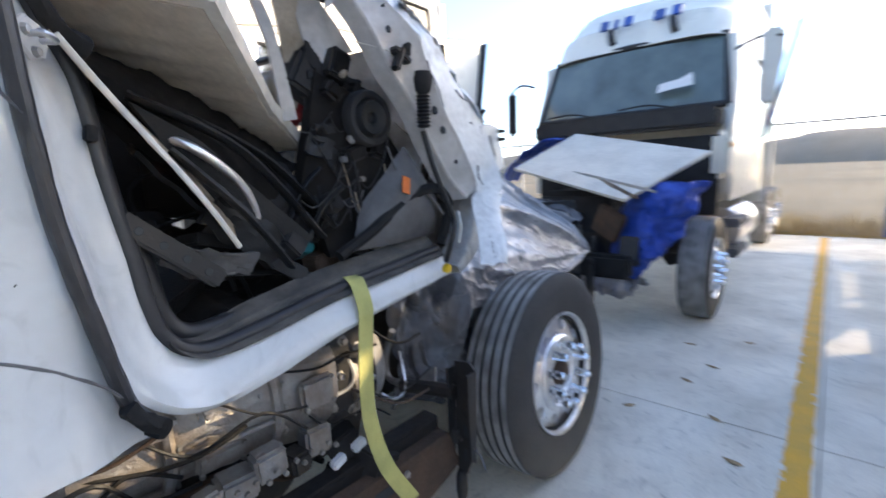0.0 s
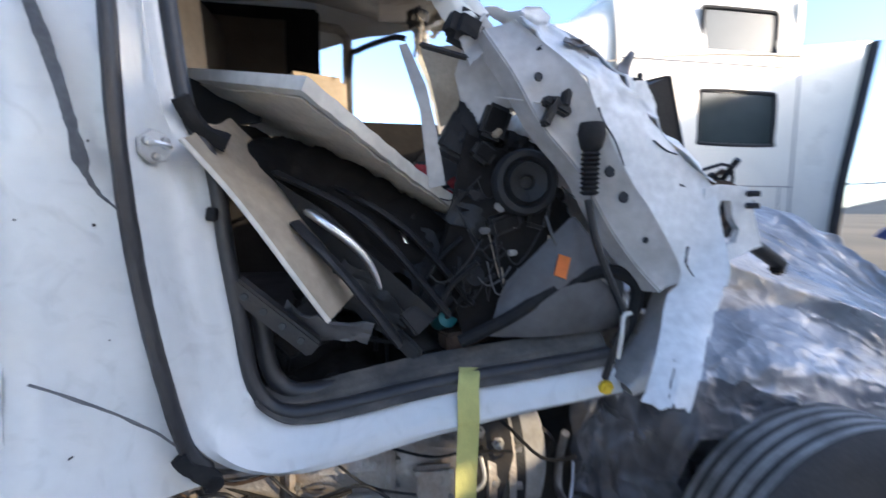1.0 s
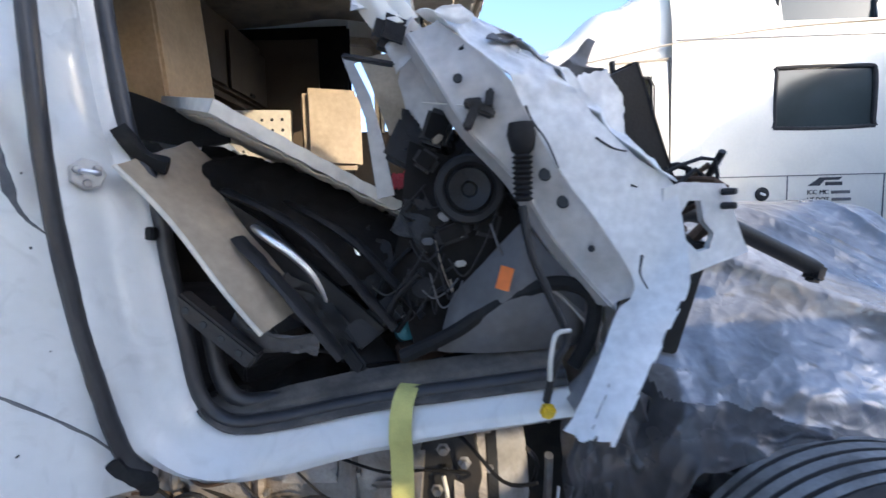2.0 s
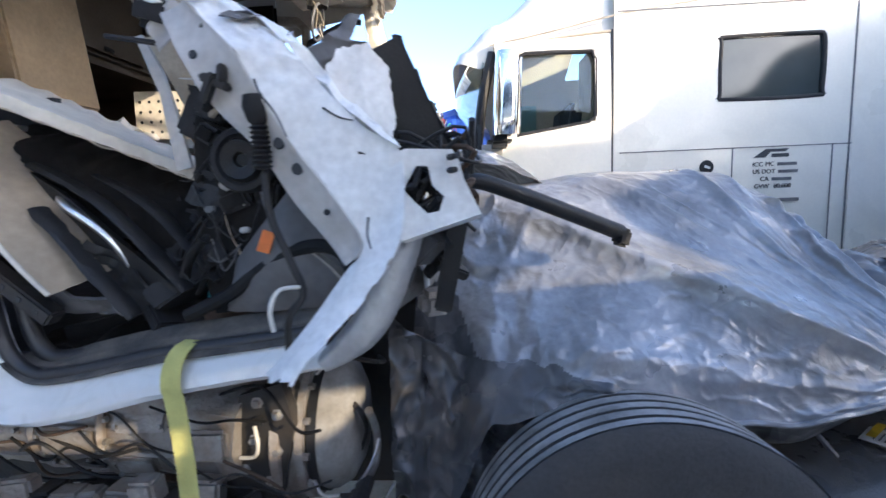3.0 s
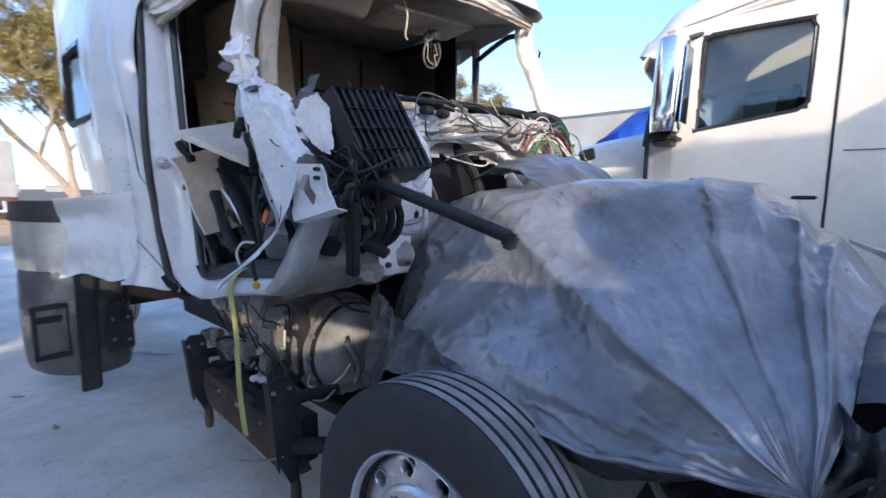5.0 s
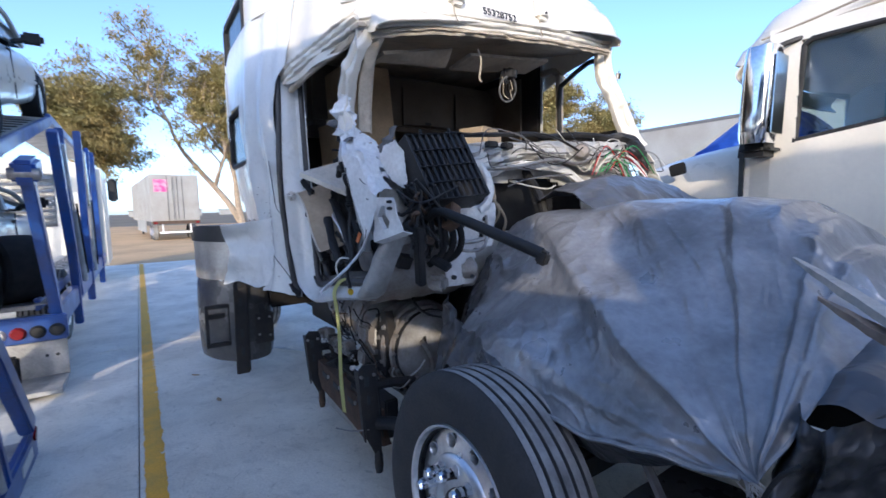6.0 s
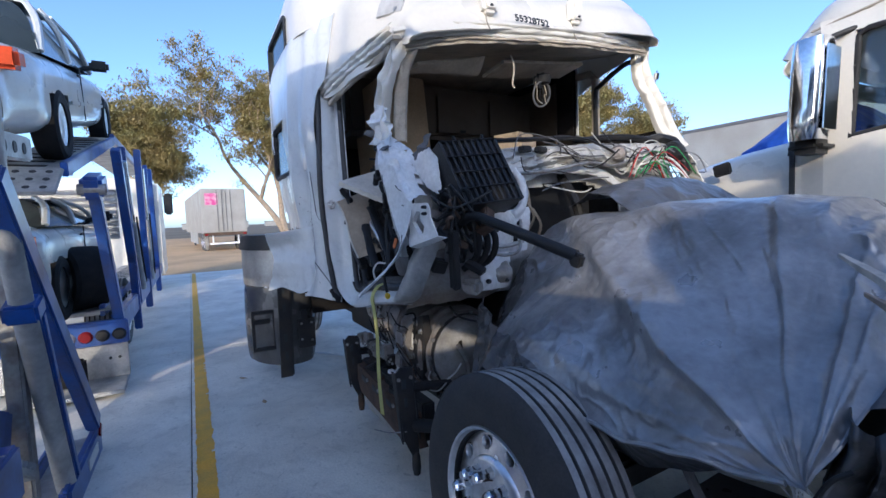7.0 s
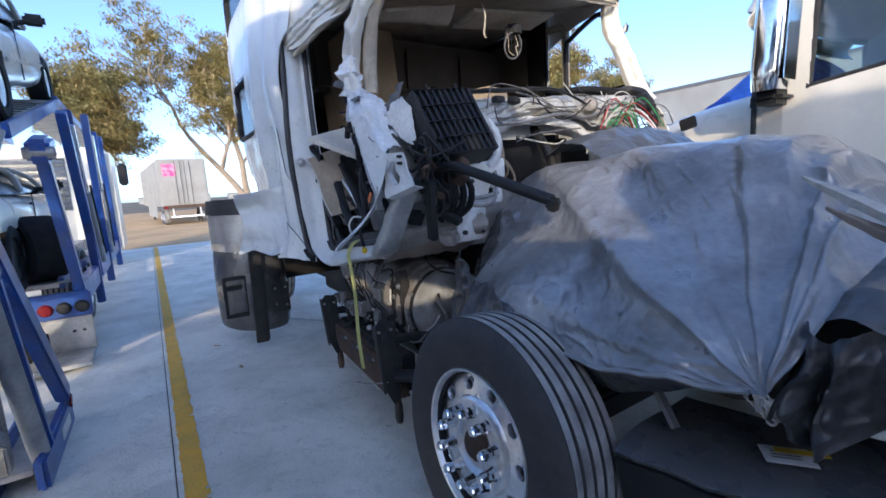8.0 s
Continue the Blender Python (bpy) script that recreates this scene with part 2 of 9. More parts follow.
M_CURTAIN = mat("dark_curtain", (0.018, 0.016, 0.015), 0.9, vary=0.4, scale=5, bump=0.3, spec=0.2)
M_GREENW = mat("green_wire", (0.05, 0.4, 0.12), 0.5)
M_REDW = mat("red_wire", (0.5, 0.03, 0.03), 0.5)
M_WHITEW2 = mat("white_wire", (0.7, 0.68, 0.62), 0.5)
M_TEAL = mat("teal_plastic", (0.04, 0.3, 0.35), 0.4)
M_TEALS = mat("pale_teal_shade", (0.35, 0.6, 0.62), 0.6)
M_BARK = mat("eucalyptus_bark", (0.36, 0.29, 0.22), 0.9, vary=0.35, scale=4, bump=0.5, bscale=20)
M_LEAF = mat("eucalyptus_leaves", (0.2, 0.185, 0.07), 0.65, vary=0.4, scale=0.45, stain=(0.36, 0.27, 0.11), stain_amt=0.9)
M_MESHW = mat("chain_link_wire", (0.35, 0.35, 0.34), 0.5, metal=0.6)
M_GRASS = mat("dry_grass", (0.45, 0.33, 0.13), 0.9, vary=0.35, scale=1.5)


blotch(M_WHITE, [(1.3, 0.6, 0.93, 0.4), (9.0, 2.0, 0.9, 0.3)])
blotch(M_WHITEW, [(5.0, 1.5, 0.95, 0.33)])
blotch(M_CREAM, [(2.2, 1.0, 0.94, 0.38)])
blotch(M_BEIGE, [(6.0, 1.0, 0.75, 0.36)])


# ---- mesh helpers ----
def part(name, bm, material, parent=None, label="", smooth=True):
    """Link a bmesh as one object, under a parent or at top level."""
    bmesh.ops.recalc_face_normals(bm, faces=bm.faces)
    me = bpy.data.meshes.new(name)
    if smooth:
        for f in bm.faces:
            f.smooth = True
        for e in bm.edges:
            if len(e.link_faces) == 2 and e.calc_face_angle(0) > 0.7:
                e.smooth = False
    bm.to_mesh(me)
    bm.free()
    me.materials.append(material)
    ob = new(name, me)
    if parent is not None:
        ob.parent = parent
    if label:
        tagged(ob, label)
    return ob


def thing(name, label, category, group="", kind="", at=(0, 0, 0)):
    e = new(name)
    e.empty_display_size = 0.1
    e.location = at
    return tagged(e, label, category, group, kind)


def add_box(bm, c, s, rot=(0, 0, 0), bevel=0.0):
    """A box of size s centred at c; rot in degrees."""
    m = pose(*c, *rot) @ Matrix.Diagonal((*s, 1))
    r = bmesh.ops.create_cube(bm, size=1, matrix=m)
    if bevel:
        es = list({e for v in r["verts"] for e in v.link_edges})
        bmesh.ops.bevel(bm, geom=es, offset=bevel, segments=2, affect="EDGES", clamp_overlap=True)


def box(c, s, rot=(0, 0, 0), bevel=0.006):
    bm = bmesh.new()
    add_box(bm, c, s, rot, bevel)
    return bm


def smooth_path(pts, n=6):
    """Catmull-Rom through the points, n steps a span."""
    P = [Vector(p) for p in pts]
    if len(P) < 3:
        return P
    out = []
    for i in range(len(P) - 1):
        a, b, c, d = P[max(i - 1, 0)], P[i], P[i + 1], P[min(i + 2, len(P) - 1)]
        for k in range(n):
            t = k / n
            out.append(0.5 * ((2 * b) + (c - a) * t + (2 * a - 5 * b + 4 * c - d) * t * t + (3 * b - a - 3 * c + d) * t ** 3))
    out.append(P[-1])
    return out


def add_tube(bm, pts, r, seg=8, n=6, flat=1.0, cap=True, wob=0.0):
    """A tube along a smoothed path; r a radius or a pair from end to end."""
    path = smooth_path(pts, n) if n > 1 else [Vector(p) for p in pts]
    r0, r1 = r if isinstance(r, tuple) else (r, r)
    rings, up = [], None
    for i, p in enumerate(path):
        d = (path[min(i + 1, len(path) - 1)] - path[max(i - 1, 0)]).normalized()
        if up is None:
            up = Vector((0, 0, 1)) if abs(d.z) < 0.9 else Vector((1, 0, 0))
        s = d.cross(up).normalized()
        up = s.cross(d).normalized()
        rad = r0 + (r1 - r0) * i / max(1, len(path) - 1)
        rings.append([bm.verts.new(p + (s * math.cos(a) + up * math.sin(a) * flat) * rad * (1 + wob * noise.noise(p * 25 + Vector((math.cos(a), math.sin(a), 0)) * 2)))
                      for a in (2 * math.pi * k / seg for k in range(seg))])
    for a, b in zip(rings, rings[1:]):
        for k in range(seg):
            bm.faces.new((a[k], a[(k + 1) % seg], b[(k + 1) % seg], b[k]))
    if cap:
        bm.faces.new(rings[0][::-1])
        bm.faces.new(rings[-1])


def tube(pts, r, seg=8, n=6, flat=1.0, wob=0.0):
    bm = bmesh.new()
    add_tube(bm, pts, r, seg, n, flat, True, wob)
    return bm


def add_lathe(bm, prof, m, seg=32, cap=False):
    """Revolve (radius, along) pairs about the local z axis of m."""
    rings = []
    for r, h in prof:
        rings.append([bm.verts.new(m @ Vector((r * math.cos(a), r * math.sin(a), h))) for a in (2 * math.pi * k / seg for k in range(seg))])
    for a, b in zip(rings, rings[1:]):
        for k in range(seg):
            bm.faces.new((a[k], a[(k + 1) % seg], b[(k + 1) % seg], b[k]))
    if cap:
        bm.faces.new(rings[0][::-1])
        bm.faces.new(rings[-1])


def lathe(prof, m, seg=32, cap=False):
    bm = bmesh.new()
    add_lathe(bm, prof, m, seg, cap)
    return bm


def grid(f, nu, nv, thick=0.0, hole=None):
    """A sheet f(u, v) over the unit square, thickened along its normals; hole(u, v) leaves faces out."""
    bm = bmesh.new()
    V = [[bm.verts.new(f(i / nu, j / nv)) for j in range(nv + 1)] for i in range(nu + 1)]
    for i in range(nu):
        for j in range(nv):
            if hole is None or not hole((i + 0.5) / nu, (j + 0.5) / nv):
                bm.faces.new((V[i][j], V[i + 1][j], V[i + 1][j + 1], V[i][j + 1]))
    loose = [v for v in bm.verts if not v.link_faces]
    bmesh.ops.delete(bm, geom=loose, context="VERTS")
    if thick:
        bmesh.ops.recalc_face_normals(bm, faces=bm.faces)
        bmesh.ops.solidify(bm, geom=bm.faces[:], thickness=thick)
    return bm


def plate(pts, thick, axis="y", dent=0.0, cuts=0):
    """An outline in (a, b), pushed out along an axis by thick; pts are 3D."""
    bm = bmesh.new()
    vs = [bm.verts.new(p) for p in pts]
    f = bm.faces.new(vs)
    off = Vector((thick, 0, 0)) if axis == "x" else Vector((0, thick, 0)) if axis == "y" else Vector((0, 0, thick))
    if cuts:
        bmesh.ops.triangulate(bm, faces=bm.faces[:])
        bmesh.ops.subdivide_edges(bm, edges=bm.edges[:], cuts=cuts, use_grid_fill=True)
    r = bmesh.ops.extrude_face_region(bm, geom=bm.faces[:])
    bmesh.ops.translate(bm, vec=off, verts=[g for g in r["geom"] if isinstance(g, bmesh.types.BMVert)])
    if dent:
        for v in bm.verts:
            v.co += noise.noise_vector(v.co * 6) * dent
    return bm


def fbm(p, s, o=3):
    v, a = 0.0, 1.0
    for k in range(o):
        v += a * noise.noise(Vector(p) * s)
        s, a = s * 2.1, a * 0.5
    return v


def lerp_tab(tab, x):
    """Piecewise-linear table of (x, value)."""
    if x <= tab[0][0]:
        return tab[0][1]
    for (a, va), (b, vb) in zip(tab, tab[1:]):
        if x <= b:
            t = (x - a) / (b - a)
            t = t * t * (3 - 2 * t)
            return va + (vb - va) * t
    return tab[-1][1]


def text_part(name, words, m, size, material, parent, depth=0.002):
    """Raised lettering as a mesh."""
    cu = bpy.data.curves.new(name, "FONT")
    cu.body, cu.size, cu.extrude, cu.align_x = words, size, depth, "CENTER"
    tmp = bpy.data.objects.new("tmp", cu)
    me = bpy.data.meshes.new_from_object(tmp)
    bpy.data.objects.remove(tmp)
    me.name = name
    me.materials.clear()
    me.materials.append(material)
    ob = new(name, me)
    ob.matrix_local = m
    ob.parent = parent
    return ob


# ---- ground ----
bm = bmesh.new()
xs = [-3000, -600, -120, -60, -30, 0, 30, 60, 120, 600, 3000]
V = [[bm.verts.new((x, y, -0.03)) for y in xs] for x in xs]
for i in range(len(xs) - 1):
    for j in range(len(xs) - 1):
        bm.faces.new((V[i][j], V[i + 1][j], V[i + 1][j + 1], V[i][j + 1]))
tagged(part("ground", bm, M_FIELD), "dry tan field reaching the horizon", "ground", kind="structure")
bm = grid(lambda u, v: Vector((-70 + u * 57.5, -40 + v * 80, -0.012 + 0.02 * fbm((u * 20, v * 25, 0), 1.0))), 60, 70)
tagged(part("dirt_yard", bm, M_DIRT), "bare brown dirt yard with tyre marks", "dirt", kind="structure")
# concrete slabs, joints left open between them
pave = thing("pavement", "pale grey concrete slabs with stains and open joints", "pavement", kind="structure")
YJ = [-26, -20, -14, -7.5, -1.085, 5.2, 11.5, 18]
XJ = [-13.5, -8.3, -2.2, 4.1, 10.4, 12.9]
for a, b in zip(XJ, XJ[1:]):
    for c, d in zip(YJ, YJ[1:]):
        part("slab", box(((a + b) / 2, (c + d) / 2, -0.06), (b - a - 0.007, d - c - 0.007, 0.12), bevel=0.004), M_CONC, pave, smooth=False)
# worn lane line
rng = random.Random(3)
bm = bmesh.new()
L = 900
rows_ = []
for i in range(L + 1):
    x = -13.3 + 26 * i / L
    wl = 0.012 * noise.noise((x * 9, 0, 1)) + 0.008 * noise.noise((x * 31, 2, 1))
    wr = 0.012 * noise.noise((x * 8, 5, 1)) + 0.008 * noise.noise((x * 29, 7, 1))
    ys = [-1.055 + wl + (0.115 - wl + wr) * k / 6 for k in range(7)]
    rows_.append([bm.verts.new((x, y, 0.0042)) for y in ys])
for i in range(L):
    for k in range(6):
        x = -13.3 + 26 * i / L
        if noise.noise((x * 7, k * 0.9, 3)) < 0.7 and noise.noise((x * 40, k * 1.3, 8)) < (0.8 if 0 < k < 5 else 0.5):
            bm.faces.new((rows_[i][k], rows_[i + 1][k], rows_[i + 1][k + 1], rows_[i][k + 1]))
bmesh.ops.delete(bm, geom=[v for v in bm.verts if not v.link_faces], context="VERTS")
tagged(part("lane_line", bm, M_YELLOW, smooth=False), "worn yellow painted parking line on concrete", "line", kind="structure")


# ---- wrecked truck ----
wreck = thing("wrecked_truck", "white semi truck with crushed cab and torn-off hood", "truck")


def zlean(y):
    """The cab is twisted: its far side stands higher."""
    return 0.14 * max(0.0, y) * 1.0


# sleeper side, bulged and creased
def side_y(x, z):
    y = lerp_tab([(-0.5, -0.2), (0.1, -0.27), (0.8, -0.27), (1.12, -0.2), (1.28, -0.14), (1.4, -0.085)], x)
    y += lerp_tab([(1.0, 0.0), (1.25, 0.03), (1.8, 0.0), (2.4, -0.02), (2.9, 0.03), (3.3, 0.12)], z)
    y += lerp_tab([(-0.5, 1.0), (0.3, 1.0), (1.1, 0.0)], x) * lerp_tab([(1.2, 0.12), (1.6, 0.12), (2.0, 0.08), (2.5, 0.04), (2.9, 0.0)], z)
    flare = lerp_tab([(-0.2, 0.0), (0.2, 1.0), (0.7, 1.0), (1.1, 0.0)], x) * lerp_tab([(1.0, 1.0), (1.25, 0.75), (1.6, 0.0)], z)
    dent = 0.025 * fbm((x * 1.6, 0, z * 1.2), 1.3) + 0.05 * math.exp(-((x - 0.95 - 0.18 * (z - 1.8)) / 0.12) ** 2 - ((z - 1.75) / 0.4) ** 2)
    return y - 0.04 * flare + dent * lerp_tab([(2.3, 1.0), (2.7, 0.1)], z)


STRIPX = [(1.05, 1.4), (1.15, 1.365), (1.3, 1.335), (1.5, 1.305), (1.75, 1.29), (2.0, 1.285), (2.3, 1.275), (2.5, 1.29), (2.65, 1.36), (3.05, 1.42)]


def side_f(u, v):
    x = -0.5 + (lerp_tab(STRIPX, 1.06 + 2.0 * v) + 0.5) * u
    zb = 1.06 + 0.03 * noise.noise((x * 3, 0, 0)) + lerp_tab([(-0.5, 0.2), (-0.1, 0.1), (0.3, 0.0), (1.3, 0.0)], x)
    z = zb + (3.05 - zb) * v
    return Vector((x, side_y(x, z), z))


def in_rect(x, z, r):
    return r[0] < x < r[1] and r[2] < z < r[3]


WIN1, WIN2 = (-0.13, 0.57, 2.07, 2.5), (-0.12, 0.64, 2.96, 3.3)


def side_hole(u, v):
    p = side_f(u, v)
    return in_rect(p.x, p.z, WIN1) or (p.x < 0.98 and p.z < 1.58 + 0.03 * noise.noise((p.x * 7, p.z * 7, 0)) - 0.25 * max(0, p.x - 0.8)) or (p.x < -0.3 and p.z < 1.7 + 0.1 * noise.noise((p.x * 9, p.z * 9, 0)))


part("sleeper_side", grid(side_f, 72, 80, 0.006, side_hole), M_WHITE, wreck, "white side skin, dented and buckled")

def skirt_f(u, v):
    """Lower corner of the skin, torn loose and bent outwards."""
    x = 1.1 - u * lerp_tab([(0.0, 0.56), (0.5, 0.4), (0.75, 0.5), (1.0, 0.34)], v)
    zb = 1.1 + 0.05 * noise.noise((x * 5, 0, 0)) - 0.02 * u
    z = zb + (1.6 - 0.05 * u - zb) * v
    k = u ** 1.3
    y = side_y(1.1, z) * (1 - k) - 0.44 * k + 0.02 * fbm((x * 3, 0, z * 3), 2, 3) + 0.03 * math.sin(v * 4) * u
    return Vector((x, y, z))


part("torn_skirt", grid(skirt_f, 40, 30, 0.005), M_WHITE, wreck, "white lower side skin torn loose and bent outwards")

# roof cap over cab and sleeper
ROOFT = [(-0.5, 3.86), (0.4, 3.82), (1.0, 3.64), (1.5, 3.4), (1.8, 3.2), (2.0, 3.02), (2.12, 2.86), (2.22, 2.64)]
ROOFS = [(-0.5, 3.02), (1.2, 3.02), (1.32, 2.5), (1.8, 2.55), (2.12, 2.6), (2.22, 2.58)]


def roof_f(u, v):
    x = -0.5 + 2.72 * u
    a = math.pi * v
    zt, zs = lerp_tab(ROOFT, x), lerp_tab(ROOFS, x) if x > 1.2 else 3.02
    y0 = lerp_tab([(-0.5, -0.16), (0.9, -0.2), (1.6, -0.02), (2.12, 0.14)], x)
    y1 = 2.42 - lerp_tab([(1.0, 0.0), (2.12, 0.1)], x)
    cx, sx = math.cos(a), math.sin(a)
    y = (y0 + y1) / 2 - (y1 - y0) / 2 * math.copysign(abs(cx) ** 0.42, cx)
    lift = zlean(y) * lerp_tab([(0.0, 0.0), (2.0, 1.0)], x)
    z = zs + (zt - zs) * abs(sx) ** 0.5 + lift
    bow = 0.08 * lerp_tab([(1.2, 0.0), (2.12, 1.0)], x) * sx
    return Vector((x + bow + 0.006 * fbm((x, y, z), 2.5), y, z + 0.008 * fbm((x, y, z), 3.1)))


def roof_hole(u, v):
    p = roof_f(u, v)
    return p.y < 0.4 and in_rect(p.x, p.z, WIN2)


part("roof_cap", grid(roof_f, 90, 96, 0.008, roof_hole), M_CREAM, wreck, "cream-white roof fairing with cracks")


def far_f(u, v):
    x, z = -0.5 + 1.85 * u, 0.95 + 2.25 * v
    return Vector((x, 2.38 + 0.02 * math.sin(u * 5), z + 0.1 * v))


part("far_side", grid(far_f, 12, 12, 0.01), M_WHITE, wreck)
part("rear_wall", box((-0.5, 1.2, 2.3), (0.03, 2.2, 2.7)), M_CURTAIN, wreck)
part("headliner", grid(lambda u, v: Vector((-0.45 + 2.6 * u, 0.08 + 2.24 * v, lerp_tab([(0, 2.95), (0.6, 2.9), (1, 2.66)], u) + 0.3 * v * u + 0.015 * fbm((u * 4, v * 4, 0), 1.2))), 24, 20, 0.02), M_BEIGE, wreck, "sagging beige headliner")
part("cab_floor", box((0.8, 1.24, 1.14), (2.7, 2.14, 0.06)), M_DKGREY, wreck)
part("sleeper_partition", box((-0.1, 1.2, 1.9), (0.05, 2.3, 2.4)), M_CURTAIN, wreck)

# windows of the sleeper
for r in (WIN1, WIN2):
    xm, zm = (r[0] + r[1]) / 2, (r[2] + r[3]) / 2
    yy = side_y(xm, min(zm, 3.0)) + (0.03 if r is WIN1 else 0.03)
    wf = bmesh.new()
    loop = [(xm + (r[1] - r[0]) / 2 * 1.05 * sx * k[0], yy, zm + (r[3] - r[2]) / 2 * 1.05 * sz * k[1]) for sx, sz, ks in
            ((1, 1, ((0.85, 1), (1, 0.8))), (1, -1, ((1, 0.8), (0.85, 1))), (-1, -1, ((0.85, 1), (1, 0.8))), (-1, 1, ((1, 0.8), (0.85, 1)))) for k in ks]
    add_tube(wf, loop + [loop[0]], 0.022, 6, 1)
    w = part("sleeper_window", wf, M_BLACK, wreck)
    part("pane", box((xm, yy + 0.01, zm), (r[1] - r[0], 0.006, r[3] - r[2]), bevel=0.001), M_DARKGLASS, w)

# door frame: jamb, rounded corner and sill swept along the opening
OPEN = [(1.27, 2.55), (1.29, 2.3), (1.31, 2.05), (1.335, 1.85), (1.385, 1.72), (1.405, 1.55), (1.43, 1.38), (1.456, 1.225), (1.523, 1.155), (1.64, 1.157), (1.88, 1.202), (2.12, 1.231), (2.34, 1.258)]
FR = smooth_path([(x, 0, z) for x, z in OPEN], 8)


def frame_off(i, out, y):
    a, b = FR[max(i - 1, 0)], FR[min(i + 1, len(FR) - 1)]
    d = (b - a).normalized()
    nrm = Vector((-d.z, 0, d.x)) * -1
    if nrm.z > 0.2 or (abs(nrm.z) < 0.2 and nrm.x > 0):
        nrm = -nrm
    p = FR[i] + nrm * out
    return Vector((p.x, y, p.z))


def frame_f(u, v):
    i = min(len(FR) - 1, round(u * (len(FR) - 1)))
    k = i / (len(FR) - 1)
    wide = lerp_tab([(0, 0.03), (0.17, 0.032), (0.25, 0.055), (0.33, 0.1), (0.42, 0.108), (0.5, 0.105), (0.58, 0.105), (0.67, 0.11), (1, 0.085)], k)
    prof = [(-0.01, 0.045), (-0.002, 0.02), (0.012, 0.0), (0.03, -0.012), (wide * 0.6, lerp_tab([(0, -0.05), (0.6, -0.045), (0.8, -0.034), (1, -0.03)], k)), (wide * 0.85, lerp_tab([(0, -0.115), (0.45, -0.115), (0.6, -0.085), (0.75, -0.042), (1, -0.036)], k)), (wide, lerp_tab([(0, -0.14), (0.45, -0.14), (0.58, -0.1), (0.7, -0.04), (1, -0.02)], k)), (wide + 0.01, 0.03)]
    t = v * (len(prof) - 1)
    j = min(len(prof) - 2, int(t))
    o = prof[j][0] + (prof[j + 1][0] - prof[j][0]) * (t - j)
    y = prof[j][1] + (prof[j + 1][1] - prof[j][1]) * (t - j)
    p = frame_off(i, o, y)
    return p + Vector((0, 0.004 * fbm(p, 7), 0.003 * fbm(p, 9)))


part("door_frame", grid(frame_f, len(FR) - 1, 21, 0.004), M_WHITE, wreck, "white door frame and sill, scraped")
def tread_f(u, v):
    """Ribbed dark step strip lying inside the sill's seal, wider towards the front."""
    i = 58 + round(u * (len(FR) - 59))
    o = -0.014 - 0.05 * min(1, u * 2.5) + (0.012 + 0.014 * min(1, u * 3) + 0.05 * min(1, u * 2.5)) * v
    y = lerp_tab([(0.0, 0.075), (0.4, 0.04), (0.7, 0.012), (1.0, -0.012)], v)
    return frame_off(i, o, y) + Vector((0, -0.004 * abs(math.sin(v * 12.5)) - 0.003 * fbm((i * 0.3, v * 2, 0), 1.0, 2), 0))


part("sill_tread", grid(tread_f, len(FR) - 59, 24, 0.005), M_RUBDUST, wreck, "dusty dark grey ribbed sill strip")
bm = bmesh.new()
add_tube(bm, [frame_off(i, -0.005, 0.02) for i in range(0, len(FR), 2)], 0.019, 10, 1)
part("door_seal", bm, M_SEAL, wreck, "loose black rubber door seal")
bm = bmesh.new()
add_tube(bm, [frame_off(i, -0.035, 0.075) for i in range(46, len(FR), 2)], 0.022, 10, 1)
part("inner_seal", bm, M_SEAL, wreck)
strip = [(1.24, -0.12, 2.6), (1.27, -0.135, 2.3), (1.285, -0.15, 2.0), (1.29, -0.15, 1.75), (1.305, -0.135, 1.5), (1.335, -0.125, 1.3), (1.365, -0.11, 1.15), (1.395, -0.09, 1.09)]
part("seam_strip", tube(strip, 0.02, 10, 8, 0.7, 0.1), M_SEAL, wreck, "dark bent seal strip along the cab seam")

# crushed front pillar: a flange, a flat outer skin ending in a torn flap, and the crushed fold behind it
P_FL = [(1.99, 0.02, 2.05), (2.05, -0.02, 1.945), (2.121, -0.03, 1.828), (2.22, -0.03, 1.719), (2.3, -0.03, 1.592), (2.376, -0.035, 1.495), (2.42, -0.06, 1.44)]
P_IN = [(2.06, 0.0, 2.07), (2.19, -0.06, 1.945), (2.238, -0.065, 1.862), (2.309, -0.065, 1.732), (2.383, -0.068, 1.632), (2.459, -0.07, 1.51), (2.455, -0.078, 1.462), (2.425, -0.08, 1.432), (2.36, -0.145, 1.338), (2.3, -0.2, 1.265), (2.268, -0.228, 1.235)]
P_OUT = [(2.13, 0.04, 2.1), (2.3, -0.03, 1.95), (2.375, -0.035, 1.865), (2.475, -0.05, 1.757), (2.555, -0.045, 1.7), (2.565, -0.08, 1.58), (2.556, -0.12, 1.5), (2.525, -0.135, 1.44), (2.47, -0.17, 1.367), (2.39, -0.24, 1.285), (2.35, -0.27, 1.222)]
P_BACK = [(2.0, 0.1, 2.126), (2.18, 0.1, 2.05), (2.3, 0.1, 1.985), (2.39, 0.1, 1.84), (2.45, 0.1, 1.75)]


def between(rows_a, rows_b, n=6):
    """A sheet drawn between two smoothed edges."""
    A, B = smooth_path(rows_a, n), smooth_path(rows_b, n)

    def f(u, v):
        k = u * (len(A) - 1)
        i = min(len(A) - 2, int(k))
        return A[i].lerp(A[i + 1], k - i).lerp(B[i].lerp(B[i + 1], k - i), v)
    return f


skin_f, flange_f, back_f = between(P_IN, P_OUT), between(P_FL, P_IN[:7]), between(P_OUT[:5], P_BACK)


